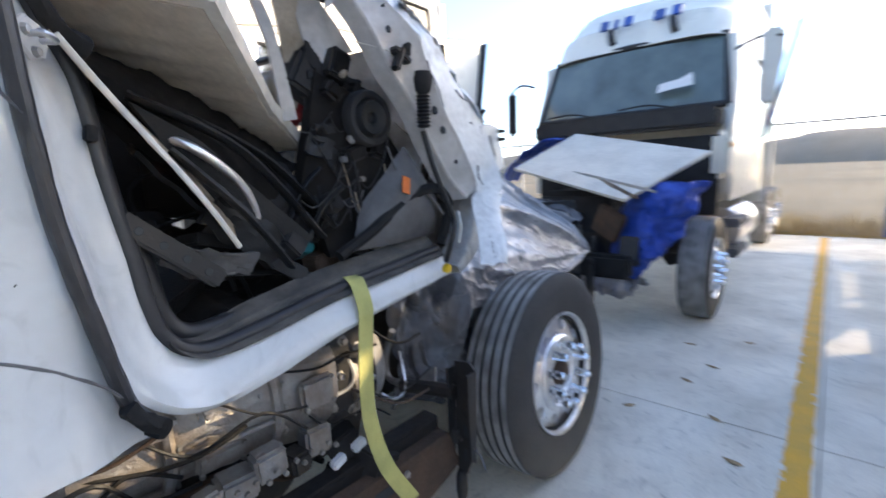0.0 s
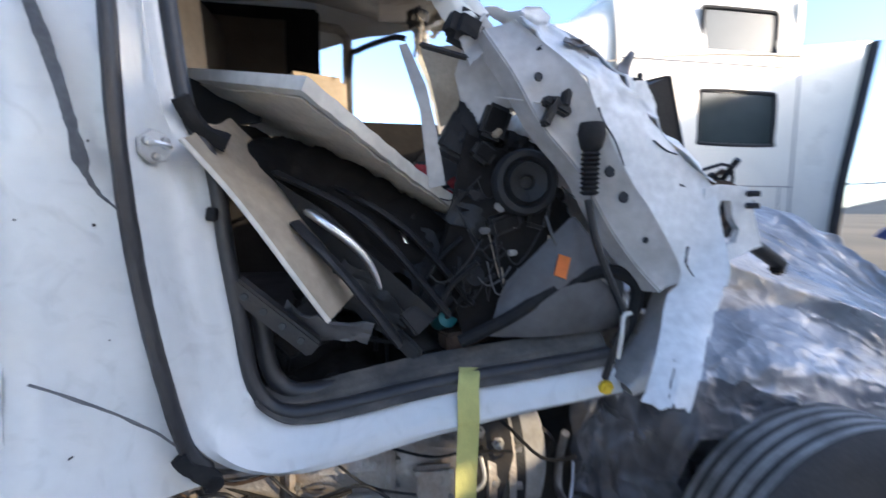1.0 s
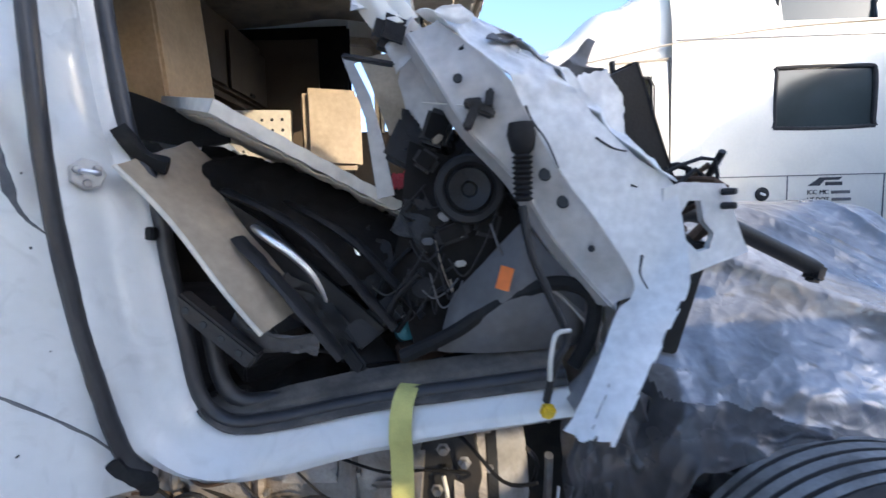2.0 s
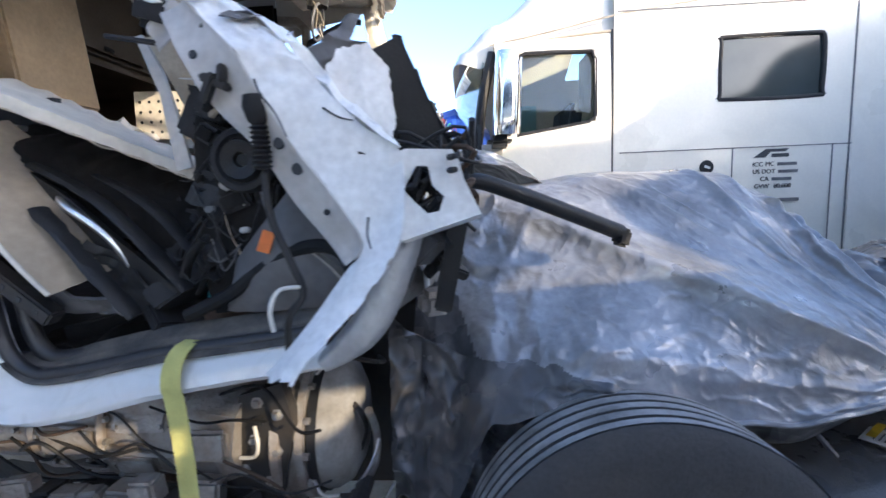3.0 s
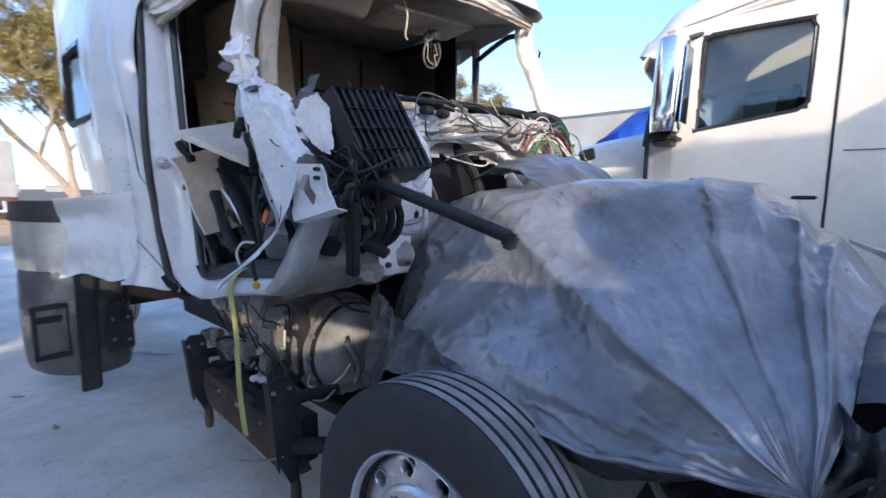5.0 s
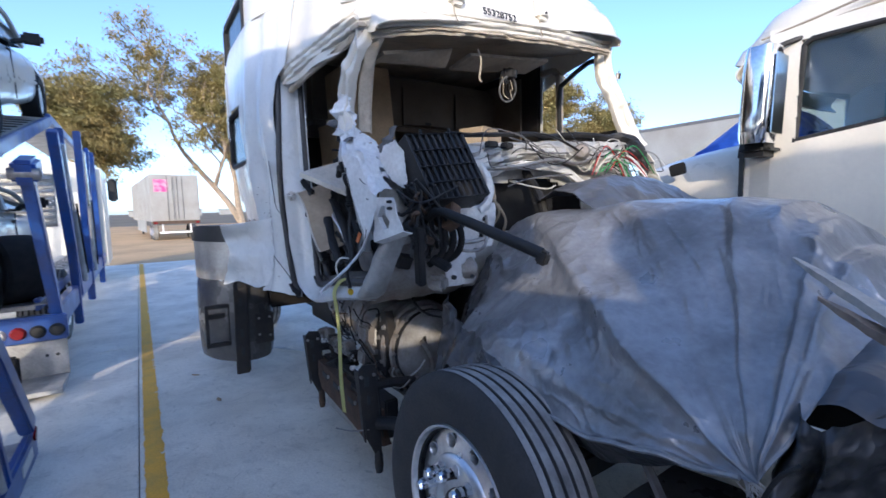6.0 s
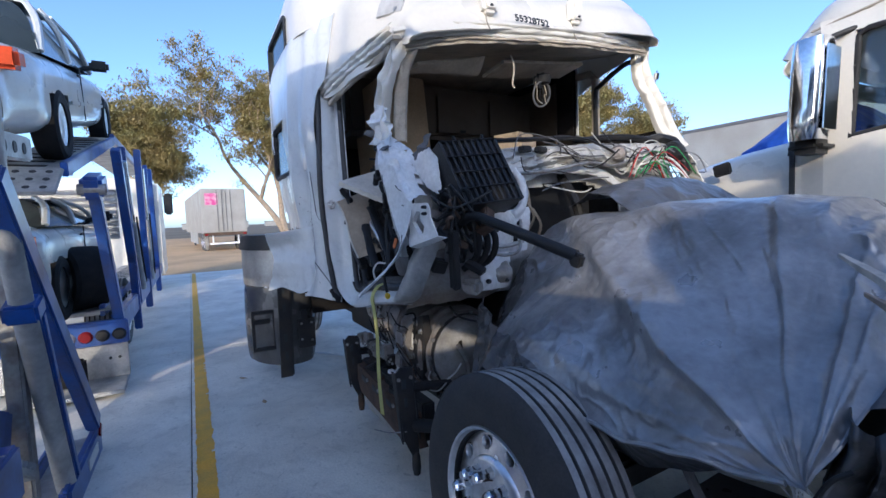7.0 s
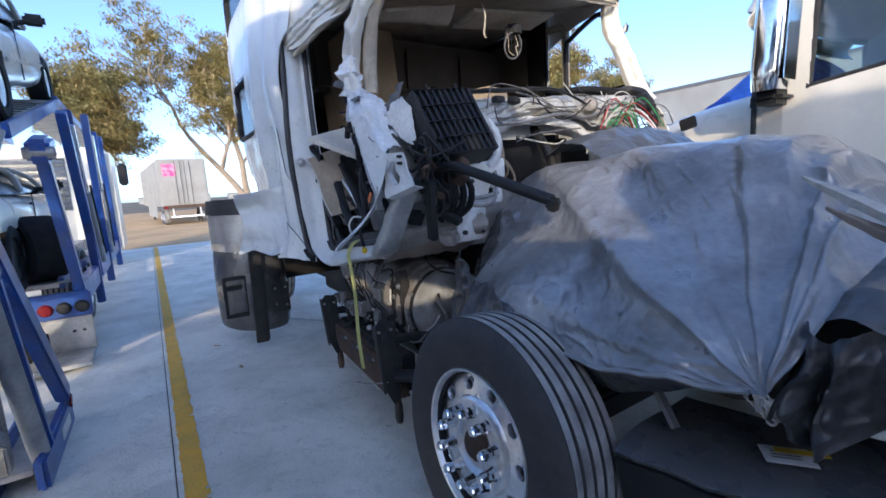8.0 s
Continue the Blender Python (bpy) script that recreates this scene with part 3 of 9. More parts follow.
def pillar_f(u, v):
    p = skin_f(u, v)
    crush = lerp_tab([(0.0, 0.6), (0.12, 0.25), (0.25, 0.05), (0.6, 0.04), (0.75, 0.1), (1.0, 0.22)], u)
    n = 0.02 * crush * fbm((p.x, p.y, p.z), 12, 4) + 0.02 * crush * max(0, 1 - abs(noise.noise(p * 15)) * 4)
    roll = 0.014 * math.sin(math.pi * v) * lerp_tab([(0.0, 0.0), (0.6, 0.0), (0.75, 1.0), (1.0, 1.3)], u)
    return p + Vector((n * 0.4, -n - roll + 0.004 * fbm((p.x, 0, p.z), 5, 2), n * 0.4))


def flap_edge(u, v):
    p = pillar_f(u, v)
    return (u > 0.955 + 0.03 * noise.noise((v * 5, 2, 0))) or (u > 0.66 and v > 0.93 and noise.noise((p.x * 25, 1, p.z * 25)) > 0.1) or (0.83 < u < 0.93 and abs(v - 0.3 - 0.5 * (u - 0.8)) < 0.012)


def crushed_f(u, v):
    p = back_f(u, v)
    n = 0.018 * fbm((p.x, p.y, p.z), 8, 3) + 0.03 * max(0, 1 - abs(noise.noise(p * 8 + Vector((3, 0, 0)))) * 3.5)
    return p + Vector((n * 0.6, -n * 0.9, n * 0.7)) * math.sin(math.pi * min(1, 0.12 + 0.8 * v))


def flange_g(u, v):
    p = flange_f(u, v)
    return p + Vector((0, 0.012 * math.sin(math.pi * v) ** 0.6 - 0.003 * fbm((p.x, 0, p.z), 9, 2) - 0.02 * max(0, 0.15 - u) * fbm((p.x, 1, p.z), 14, 3), 0))


fp_ = part("front_pillar", grid(pillar_f, 150, 34, 0.004, flap_edge), M_WHITEW, wreck, "white windscreen pillar skin, torn off at its foot")
part("pillar_flange", grid(flange_g, 90, 14, 0.004), M_FLANGE, fp_, "pale grey inner flange")
part("flange_return", grid(lambda u, v: flange_g(u, 0.0) + Vector((-0.012 * v, 0.06 * v, -0.006 * v)), 60, 4, 0.003), M_FLANGE, fp_)
part("crushed_fold", grid(crushed_f, 80, 44, 0.004, lambda u, v: v > 0.75 and noise.noise(back_f(u, v) * 22) > 0.25), M_WHITEW, fp_, "crushed white sheet metal behind the pillar skin")
pl = fp_
for x, z, r in ((2.281, 1.726, 0.011), (2.319, 1.667, 0.011), (2.135, 1.875, 0.012), (2.1, 1.93, 0.008), (2.38, 1.565, 0.006)):
    part("bolt_hole", lathe([(0.0, 0.004), (r, 0.004), (r * 1.15, 0.0), (r * 1.3, 0.002)], Matrix.Translation((x, -0.05, z)) @ pose(0, 0, 0, 90, 0, 0), 14), M_INK, pl)
bm = box((2.145, -0.05, 1.868), (0.07, 0.03, 0.02), (0, 25, 0), 0.005)
add_box(bm, (2.13, -0.055, 1.855), (0.02, 0.03, 0.07), (0, 25, 0), 0.005)
add_box(bm, (2.165, -0.055, 1.885), (0.018, 0.03, 0.04), (0, 10, 0), 0.005)
part("grab_handle_mount", bm, M_BLACK, wreck, "black broken bracket with bolt holes")


def holed(outer, inner, place, thick):
    """A flat sheet with one hole: outlines in x and z, set into space by place(x, z)."""
    bm = bmesh.new()
    es = []
    for ring in (outer, inner):
        vs = [bm.verts.new((x, 0, z)) for x, z in ring]
        es += [bm.edges.new((vs[i], vs[(i + 1) % len(vs)])) for i in range(len(vs))]
    bmesh.ops.triangle_fill(bm, use_beauty=True, use_dissolve=False, edges=es)
    bmesh.ops.subdivide_edges(bm, edges=bm.edges[:], cuts=3, use_grid_fill=True)
    for v in bm.verts:
        v.co = place(v.co.x, v.co.z)
    r = bmesh.ops.extrude_face_region(bm, geom=bm.faces[:])
    bmesh.ops.translate(bm, vec=(0, thick, 0), verts=[g for g in r["geom"] if isinstance(g, bmesh.types.BMVert)])
    return bm


def arm_at(x, z):
    """The arm plate stands square to the side and leans in towards its tip."""
    y = -0.05 + 0.2 * max(0, x - 2.55) - 0.3 * max(0, 1.56 - z) * max(0, 1 - (x - 2.53) / 0.16)
    return Vector((x, y + 0.004 * fbm((x, 0, z), 9, 2), z))


HOLE = [(2.59, 1.663), (2.618, 1.662), (2.626, 1.618), (2.652, 1.59), (2.64, 1.557), (2.612, 1.552), (2.585, 1.578), (2.558, 1.61)]
hp_ = part("hinge_plate", holed([(2.53, 1.69), (2.572, 1.702), (2.63, 1.7), (2.676, 1.698), (2.69, 1.672), (2.7, 1.63), (2.715, 1.598), (2.738, 1.55), (2.7, 1.535), (2.62, 1.516), (2.553, 1.497), (2.535, 1.53), (2.53, 1.6)], HOLE, arm_at, 0.006), M_WHITEW, wreck, "white hinge plate with an angular hole")
rim = bmesh.new()
ring = [arm_at(x, z) for x, z in HOLE]
for i in range(len(ring)):
    a, b = ring[i], ring[(i + 1) % len(ring)]
    vs = [rim.verts.new(q) for q in (a, b, b + Vector((0, 0.022, 0)), a + Vector((0, 0.022, 0)))]
    rim.faces.new(vs)
part("hole_lip", rim, M_WHITEW, hp_, smooth=False)
for z in (1.66, 1.69):
    part("stud", lathe([(0.0, 0.03), (0.007, 0.028), (0.008, 0.0)], Matrix.Translation((2.668, -0.03, z - 0.01)) @ pose(0, 0, 0, 90, 0, 30), 8), M_BLACK, hp_)
part("lower_fold", grid(lambda u, v: Vector((2.553 + 0.185 * u, 0, 1.497 + 0.053 * u)) + Vector((0, arm_at(2.553 + 0.185 * u, 1.5 + 0.05 * u).y + 0.05 * v, -0.012 * v)), 16, 4, 0.004), M_WHITEW, hp_)


def ragged(name, pts, mt, label, y0, amp=0.02, fold=0.03, seed=0, n=26):
    """Sheet scrap: the outline pts in x and z, crumpled, with a chewed edge."""
    cx_, cz_ = sum(q[0] for q in pts) / len(pts), sum(q[1] for q in pts) / len(pts)
    ring = [Vector((q[0], 0, q[1])) for q in pts]
    m_ = len(ring)

    def f(u, v):
        k = u * m_
        i_ = int(k) % m_
        e_ = ring[i_].lerp(ring[(i_ + 1) % m_], k - int(k))
        jag = 1 + 0.12 * noise.noise((e_.x * 40, seed, e_.z * 40)) + 0.08 * noise.noise((e_.x * 90, seed, e_.z * 90))
        q = Vector((cx_, 0, cz_)).lerp(e_, v * jag)
        d_ = amp * fbm((q.x + seed, 0, q.z), 8, 3) + fold * max(0, 1 - abs(noise.noise((q.x * 9, seed, q.z * 9))) * 3.5)
        return Vector((q.x, y0 + 0.35 * (q.x - cx_) - d_ + amp * 1.5 * v ** 6 * noise.noise((e_.x * 25, 3, e_.z * 25)), q.z))
    return part(name, grid(f, m_ * 8, n // 2, 0.003), mt, wreck, label)


ragged("torn_sheet", [(2.36, 1.92), (2.4, 1.97), (2.465, 1.985), (2.513, 1.925), (2.526, 1.803), (2.511, 1.753), (2.467, 1.768), (2.39, 1.85)], M_WHITEW, "torn pale sheet metal", 0.11, 0.006, 0.004, 1)
ragged("torn_bracket", [(2.3, 1.97), (2.36, 2.0), (2.43, 2.07), (2.445, 2.06), (2.42, 2.0), (2.46, 1.99), (2.4, 1.93), (2.34, 1.92)], M_GREY, "grey torn bracket", 0.12, 0.015, 0.015, 2)
bm = box((1.95, 0.06, 2.065), (0.085, 0.08, 0.075), (10, 15, 20), 0.018)
add_box(bm, (1.9, 0.03, 2.0), (0.12, 0.015, 0.012), (0, 8, 10), 0.004)
part("mirror_bracket", bm, M_DKGREY, wreck, "broken dark grey plastic bracket")
ragged("torn_sheet", [(1.86, 2.12), (1.83, 2.24), (1.9, 2.34), (1.98, 2.28), (2.0, 2.12)], M_WHITEW, "torn pale sheet metal", 0.08, 0.02, 0.03, 5)
ragged("torn_sheet", [(1.96, 1.97), (1.93, 2.06), (1.97, 2.12), (2.05, 2.06)], M_FLANGE, "torn grey inner sheet", 0.06, 0.01, 0.02, 6)
for k, (x, z, w, h, mt) in enumerate(((2.1, 2.07, 0.08, 0.03, M_WHITEW), (2.2, 2.02, 0.08, 0.03, M_GREY), (2.26, 1.99, 0.07, 0.025, M_WHITEW), (2.03, 2.13, 0.06, 0.04, M_GREY), (2.12, 1.99, 0.05, 0.03, M_DKGREY))):
    rg = random.Random(60 + k)
    ragged("torn_shred", [(x + w * 0.6 * math.cos(a) * rg.uniform(0.6, 1.2), z + h * 0.6 * math.sin(a) * rg.uniform(0.6, 1.2)) for a in (0.2, 1.3, 2.4, 3.6, 4.8, 5.7)], mt, "", -0.03 + 0.03 * (k % 3), 0.015, 0.03, 10 + k, 16)
# cracks in the pillar skin
PS = [pillar_f(i / 98, j / 22) for i in range(99) for j in range(23)]


def on_pillar(x, z):
    return min(PS, key=lambda q: (q.x - x) ** 2 + (q.z - z) ** 2) + Vector((0, -0.001, 0))


for pts in (((2.238, 1.865), (2.25, 1.83), (2.285, 1.785), (2.309, 1.738)), ((2.39, 1.798), (2.425, 1.782), (2.455, 1.774)), ((2.48, 1.55), (2.474, 1.51), (2.484, 1.48)), ((2.46, 1.7), (2.475, 1.69))):
    part("crack", tube([on_pillar(*q) for q in pts], (0.0032, 0.0012), 6, 5, 1.0, 0.6), M_INK, wreck, "dark crack in the sheet metal")
HP = smooth_path([(2.34, -0.05, 1.21), (2.39, -0.05, 1.25), (2.45, -0.04, 1.32), (2.5, -0.02, 1.42), (2.55, 0.02, 1.54)], 8)


def hinge_f(u, v):
    """Bare pillar foot: a wide pressed channel with a dented face."""
    k = u * (len(HP) - 1)
    i_ = min(len(HP) - 2, int(k))
    p = HP[i_].lerp(HP[i_ + 1], k - i_)
    d = (HP[i_ + 1] - HP[i_]).normalized()
    n_ = Vector((d.z, 0, -d.x))
    w = 0.02 + 0.075 * lerp_tab([(0.0, 0.45), (0.4, 1.0), (0.8, 0.9), (1.0, 0.7)], u)
    y = -0.03 * math.sin(math.pi * v) ** 0.4 + 0.07 * (2 * v - 1) ** 6
    q = p + n_ * (v - 0.25) * w + Vector((0, y, 0))
    return q + Vector((0, 0.004 * fbm(q, 7, 3) + 0.006 * max(0, 1 - abs(noise.noise(q * 9)) * 4), 0))


part("hinge_pillar", grid(hinge_f, 60, 20, 0.004), M_GALV, wreck, "bare grey pressed-steel pillar foot")
m_ = Matrix.Translation((1.322, -0.088, 1.75)) @ pose(0, 0, 0, 90, 0, 50)
sp_ = part("striker_plate", lathe([(0.0, 0.008), (0.03, 0.008), (0.034, 0.004), (0.034, 0.0)], m_, 7), M_FLANGE, wreck, "grey door striker plate with bolts")
for a in (0.6, 2.7, 4.6):
    part("striker_bolt", lathe([(0.0, 0.008), (0.007, 0.007), (0.009, 0.0)], m_ @ Matrix.Translation((0.02 * math.cos(a), 0.02 * math.sin(a), 0.008)), 8), M_STEEL, sp_)
part("striker_loop", tube([m_ @ Vector((-0.012, 0.004, 0.006)), m_ @ Vector((-0.012, 0.004, 0.03)), m_ @ Vector((0.014, 0.0, 0.03)), m_ @ Vector((0.014, 0.0, 0.006))], 0.005, 7, 4), M_ALU, sp_)
rng = random.Random(71)
for k in range(22):
    x, z = rng.uniform(0.85, 1.25), rng.uniform(1.15, 2.05)
    y = side_y(x, z) - 0.003
    a = rng.uniform(0, 3.14)
    L_ = rng.uniform(0.003, 0.014)
    part("paint_chip", tube([(x, y, z), (x + L_ * 0.5 * math.cos(a), y - 0.001, z + L_ * 0.5 * math.sin(a)), (x + L_ * math.cos(a), y, z + L_ * math.sin(a))], rng.uniform(0.0012, 0.003), 5, 2, 0.6, 0.6), M_DKGREY, wreck)
part("seal_corner", tube([(1.345, -0.02, 1.86), (1.375, 0.01, 1.8), (1.42, 0.03, 1.775)], 0.018, 7, 4, 1.0, 0.5), M_RUBBER, wreck, "torn black corner of the seal")
part("seal_joint", box((1.395, -0.012, 1.62), (0.02, 0.02, 0.03), (0, 8, 0), 0.003), M_RUBBER, wreck)
TEAR = smooth_path([(1.185, -0.192, 2.0), (1.208, -0.19, 1.92), (1.228, -0.187, 1.84), (1.243, -0.183, 1.76), (1.253, -0.18, 1.7), (1.268, -0.172, 1.66), (1.29, -0.158, 1.63)], 8)
part("skin_tear", grid(lambda u, v: TEAR[round(u * (len(TEAR) - 1))] + Vector(((v - 0.5) * lerp_tab([(0, 0.012), (0.15, 0.022), (0.5, 0.017), (0.62, 0.026), (0.7, 0.01), (1, 0.003)], u) + 0.003 * noise.noise((u * 25, v, 3)), -0.006, 0)), len(TEAR) - 1, 4, 0.003), M_TEAR, wreck, "dark grey torn gap in the side skin")
part("skin_tear", tube([(1.15, -0.19, 1.33), (1.25, -0.17, 1.27), (1.33, -0.14, 1.2), (1.38, -0.115, 1.13)], 0.003, 7, 8, 0.8, 1.2), M_GREY, wreck, "torn crease along the lower skin")
part("strip_foot", tube([(1.36, -0.13, 1.15), (1.385, -0.12, 1.1), (1.41, -0.1, 1.08), (1.4, -0.1, 1.06)], 0.016, 8, 5, 1.0, 0.8), M_RUBBER, wreck, "frayed black lower end of the strip")

# upper pillar, header and far pillar: folded sheet metal
def crimped(pts, face, w, h, folds, mt, name, label="", rough=0.012, parent=None):
    """A creased sheet strip swept along a path, its ridges turned towards face."""
    path = smooth_path(pts, 10)
    fv = Vector(face).normalized()

    def f(u, v):
        k = u * (len(path) - 1)
        i = min(len(path) - 2, int(k))
        p = path[i].lerp(path[i + 1], k - i)
        d = (path[i + 1] - path[i]).normalized()
        side = d.cross(fv).normalized()
        up = side.cross(d)
        wv = v + 0.05 * noise.noise((p.x * 6 + 3, p.y * 6, p.z * 6))
        ridge = abs(math.sin(math.pi * folds * wv)) ** 0.6 * h
        edge = -1.6 * h * max(0.0, abs(2 * v - 1) - 0.75) * 4
        kink = rough * max(0, 1 - abs(noise.noise(p * 7 + side * v)) * 4) + 0.6 * rough * fbm(p + side * v * w, 14, 3)
        ww = w * (1 + 0.18 * noise.noise((p.x * 5, p.y * 5, p.z * 5)))
        return p + side * (v - 0.5) * ww + up * (ridge + edge + kink)
    return part(name, grid(f, 14 * (len(pts) - 1) + 10, 26, 0.004), mt, parent or wreck, label)


crimped([(1.98, 0.06, 2.08), (1.9, 0.09, 2.2), (1.885, 0.1, 2.32), (1.97, 0.1, 2.45), (2.06, 0.12, 2.56), (2.13, 0.15, 2.68)], (0.5, -0.85, 0.1), 0.1, 0.018, 2, M_CREAM, "upper_pillar", "creased cream windscreen pillar", 0.018)
crimped([(1.99, 0.17, 2.1), (1.97, 0.19, 2.3), (2.06, 0.18, 2.5), (2.13, 0.21, 2.62)], (0.9, -0.3, 0.1), 0.075, 0.01, 1, M_BEIGE, "pillar_trim", "torn beige pillar trim", 0.008)
crimped([(2.12, 0.1, 2.66), (2.22, 0.4, 2.72), (2.28, 0.9, 2.76), (2.28, 1.4, 2.81), (2.2, 1.9, 2.87), (2.08, 2.33, 2.93)], (0.85, 0, -0.45), 0.1, 0.014, 3, M_CREAM, "windscreen_header", "bent cream windscreen header with folded edges", 0.012)
crimped([(2.14, 0.16, 2.6), (2.22, 0.5, 2.67), (2.26, 1.0, 2.72), (2.26, 1.5, 2.77), (2.16, 2.25, 2.86)], (0.7, 0, -0.7), 0.045, 0.01, 2, M_BEIGE, "header_edge", "torn sealing edge of the windscreen opening", 0.012)
crimped([(2.08, 2.3, 2.94), (2.12, 2.27, 2.7), (2.2, 2.3, 2.5), (2.3, 2.36, 2.2), (2.36, 2.4, 2.08)], (0.8, -0.6, 0), 0.15, 0.02, 2, M_CREAM, "far_pillar", "bent cream windscreen pillar", 0.015)
crimped([(1.25, -0.09, 2.55), (1.5, -0.05, 2.6), (1.8, 0.02, 2.65), (2.1, 0.1, 2.7)], (0.2, -0.9, -0.35), 0.1, 0.014, 3, M_CREAM, "door_header", "buckled cream door header", 0.014)
crimped([(1.3, -0.05, 2.47), (1.6, 0.0, 2.53), (1.85, 0.06, 2.58), (2.05, 0.11, 2.63)], (0.2, -0.9, -0.35), 0.04, 0.008, 1, M_BEIGE, "header_trim", "", 0.01)
part("marker_lamp", box((2.15, 2.4, 2.7), (0.05, 0.04, 0.09), (0, 10, 0), 0.02), M_CREAM, wreck, "dull cream lamp base on the pillar")

# far door with its window opening
bm = bmesh.new()
loop = [(1.1, 2.36, 2.26), (1.1, 2.36, 2.86), (1.16, 2.36, 2.93), (1.5, 2.36, 2.9), (1.56, 2.36, 2.84), (1.56, 2.36, 2.26)]
add_tube(bm, loop, 0.035, 8, 1)
fd = part("far_door", bm, M_BEIGE, wreck, "open far door with beige window frame")
part("window_seal", tube([(1.58, 2.34, 2.24), (1.58, 2.34, 2.68), (1.64, 2.34, 2.76), (1.88, 2.34, 2.86), (1.98, 2.34, 2.86)], 0.022, 8, 4), M_BLACK, fd, "black window channel")
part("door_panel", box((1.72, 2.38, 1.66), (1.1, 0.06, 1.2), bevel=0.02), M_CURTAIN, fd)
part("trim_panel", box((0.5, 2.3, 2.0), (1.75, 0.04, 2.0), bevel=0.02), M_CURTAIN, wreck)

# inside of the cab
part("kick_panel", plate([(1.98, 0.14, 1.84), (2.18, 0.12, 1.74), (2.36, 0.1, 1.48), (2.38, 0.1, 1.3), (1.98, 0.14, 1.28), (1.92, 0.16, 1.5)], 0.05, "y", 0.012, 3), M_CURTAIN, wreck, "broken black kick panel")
def kick_f(u, v):
    """Moulded grey foot panel, bulging towards the door."""
    lo = Vector((2.04, 0.1, 1.3)).lerp(Vector((2.39, 0.08, 1.32)), u)
    hi = Vector((2.08, 0.1, 1.44)).lerp(Vector((2.25, 0.08, 1.62)), min(1, u * 1.6)) if u < 0.625 else Vector((2.25, 0.08, 1.62)).lerp(Vector((2.4, 0.07, 1.44)), (u - 0.625) / 0.375)
    return lo.lerp(hi, v) + Vector((0, -0.07 * math.sin(math.pi * u) ** 0.7 * math.sin(math.pi * min(1, 0.15 + 0.8 * v)) + 0.003 * fbm((u * 4, v * 4, 1), 1.5), 0))


part("sill_panel", grid(kick_f, 36, 24, 0.006), M_GREY, wreck, "moulded grey plastic foot panel")
part("warning_label", box((2.2, 0.012, 1.495), (0.032, 0.004, 0.055), (-12, 18, 0), 0.0), M_ORANGE, wreck, "orange warning label")
sp = part("speaker", lathe([(0.0, 0.01), (0.016, 0.008), (0.02, 0.02), (0.05, 0.03), (0.062, 0.0), (0.075, -0.005), (0.078, 0.02)], Matrix.Translation((2.125, 0.09, 1.705)) @ pose(0, 0, 0, 90, 0, 0), 28), M_BLACK, wreck, "round black loudspeaker cone")
part("vent_box", box((1.99, 0.2, 1.82), (0.14, 0.1, 0.12), (0, 28, 0), 0.012), M_DKGREY, wreck)
prof = [(0.0, 0.07), (0.03, 0.065), (0.034, 0.04), (0.024, 0.008)]
for k in range(9):
    prof += [(0.015, -0.011 * k), (0.023, -0.011 * k - 0.0055)]
bm = lathe(prof + [(0.014, -0.1), (0.0, -0.1)], Matrix.Translation((2.235, -0.045, 1.77)), 14)
part("bellows", bm, M_DKGREY, wreck, "grey rubber door wiring bellows")
part("door_cable", tube([(2.235, -0.04, 1.66), (2.25, -0.06, 1.56), (2.29, -0.07, 1.46), (2.32, -0.08, 1.38), (2.29, -0.1, 1.33), (2.275, -0.08, 1.24)], 0.009, 7, 6), M_BLACK, wreck)
part("cable_plug", box((2.278, -0.08, 1.218), (0.03, 0.025, 0.03), (10, 20, 0), 0.006), M_YCLIP, wreck, "yellow connector plug")
part("white_hook", tube([(2.32, -0.1, 1.4), (2.285, -0.13, 1.4), (2.27, -0.15, 1.36), (2.27, -0.14, 1.31)], 0.005, 7, 6), M_WHITEW2, wreck)
part("seal_arch", tube([(1.95, 0.05, 1.3), (2.08, 0.05, 1.36), (2.2, 0.03, 1.44), (2.32, 0.02, 1.48), (2.4, 0.01, 1.45), (2.4, 0.02, 1.36), (2.36, 0.02, 1.28)], 0.018, 8, 8), M_RUBBER, wreck, "black rubber seal hanging loose")
part("grey_trim_strip", plate([(1.805, 0.178, 2.06), (1.825, 0.178, 2.065), (1.875, 0.175, 1.96), (1.905, 0.174, 1.84), (1.93, 0.173, 1.7), (1.885, 0.173, 1.69), (1.86, 0.175, 1.9)], 0.012, "y", 0.0), M_FLANGE, wreck, "pale grey plastic trim strip hanging down")
part("torn_dash_sheet", plate([(1.86, 0.14, 2.04), (1.98, 0.16, 2.06), (2.04, 0.2, 1.9), (1.92, 0.2, 1.86)], 0.006, "y", 0.015, 2), M_BEIGE, wreck)
def liner_f(u, v):
    n_ = Vector((1.61, -0.11, 1.89)).lerp(Vector((1.85, 0.15, 1.74)), u / 0.6) if u < 0.6 else Vector((1.85, 0.15, 1.74)).lerp(Vector((2.0, 0.25, 1.65)), (u - 0.6) / 0.4)
    f_ = Vector((0.98, 0.66, 2.11)).lerp(Vector((1.92, 0.54, 1.66)), u)
    return n_.lerp(f_, v) + Vector((0, 0, 0.004 * math.sin(u * 60) * (0.3 + v)))


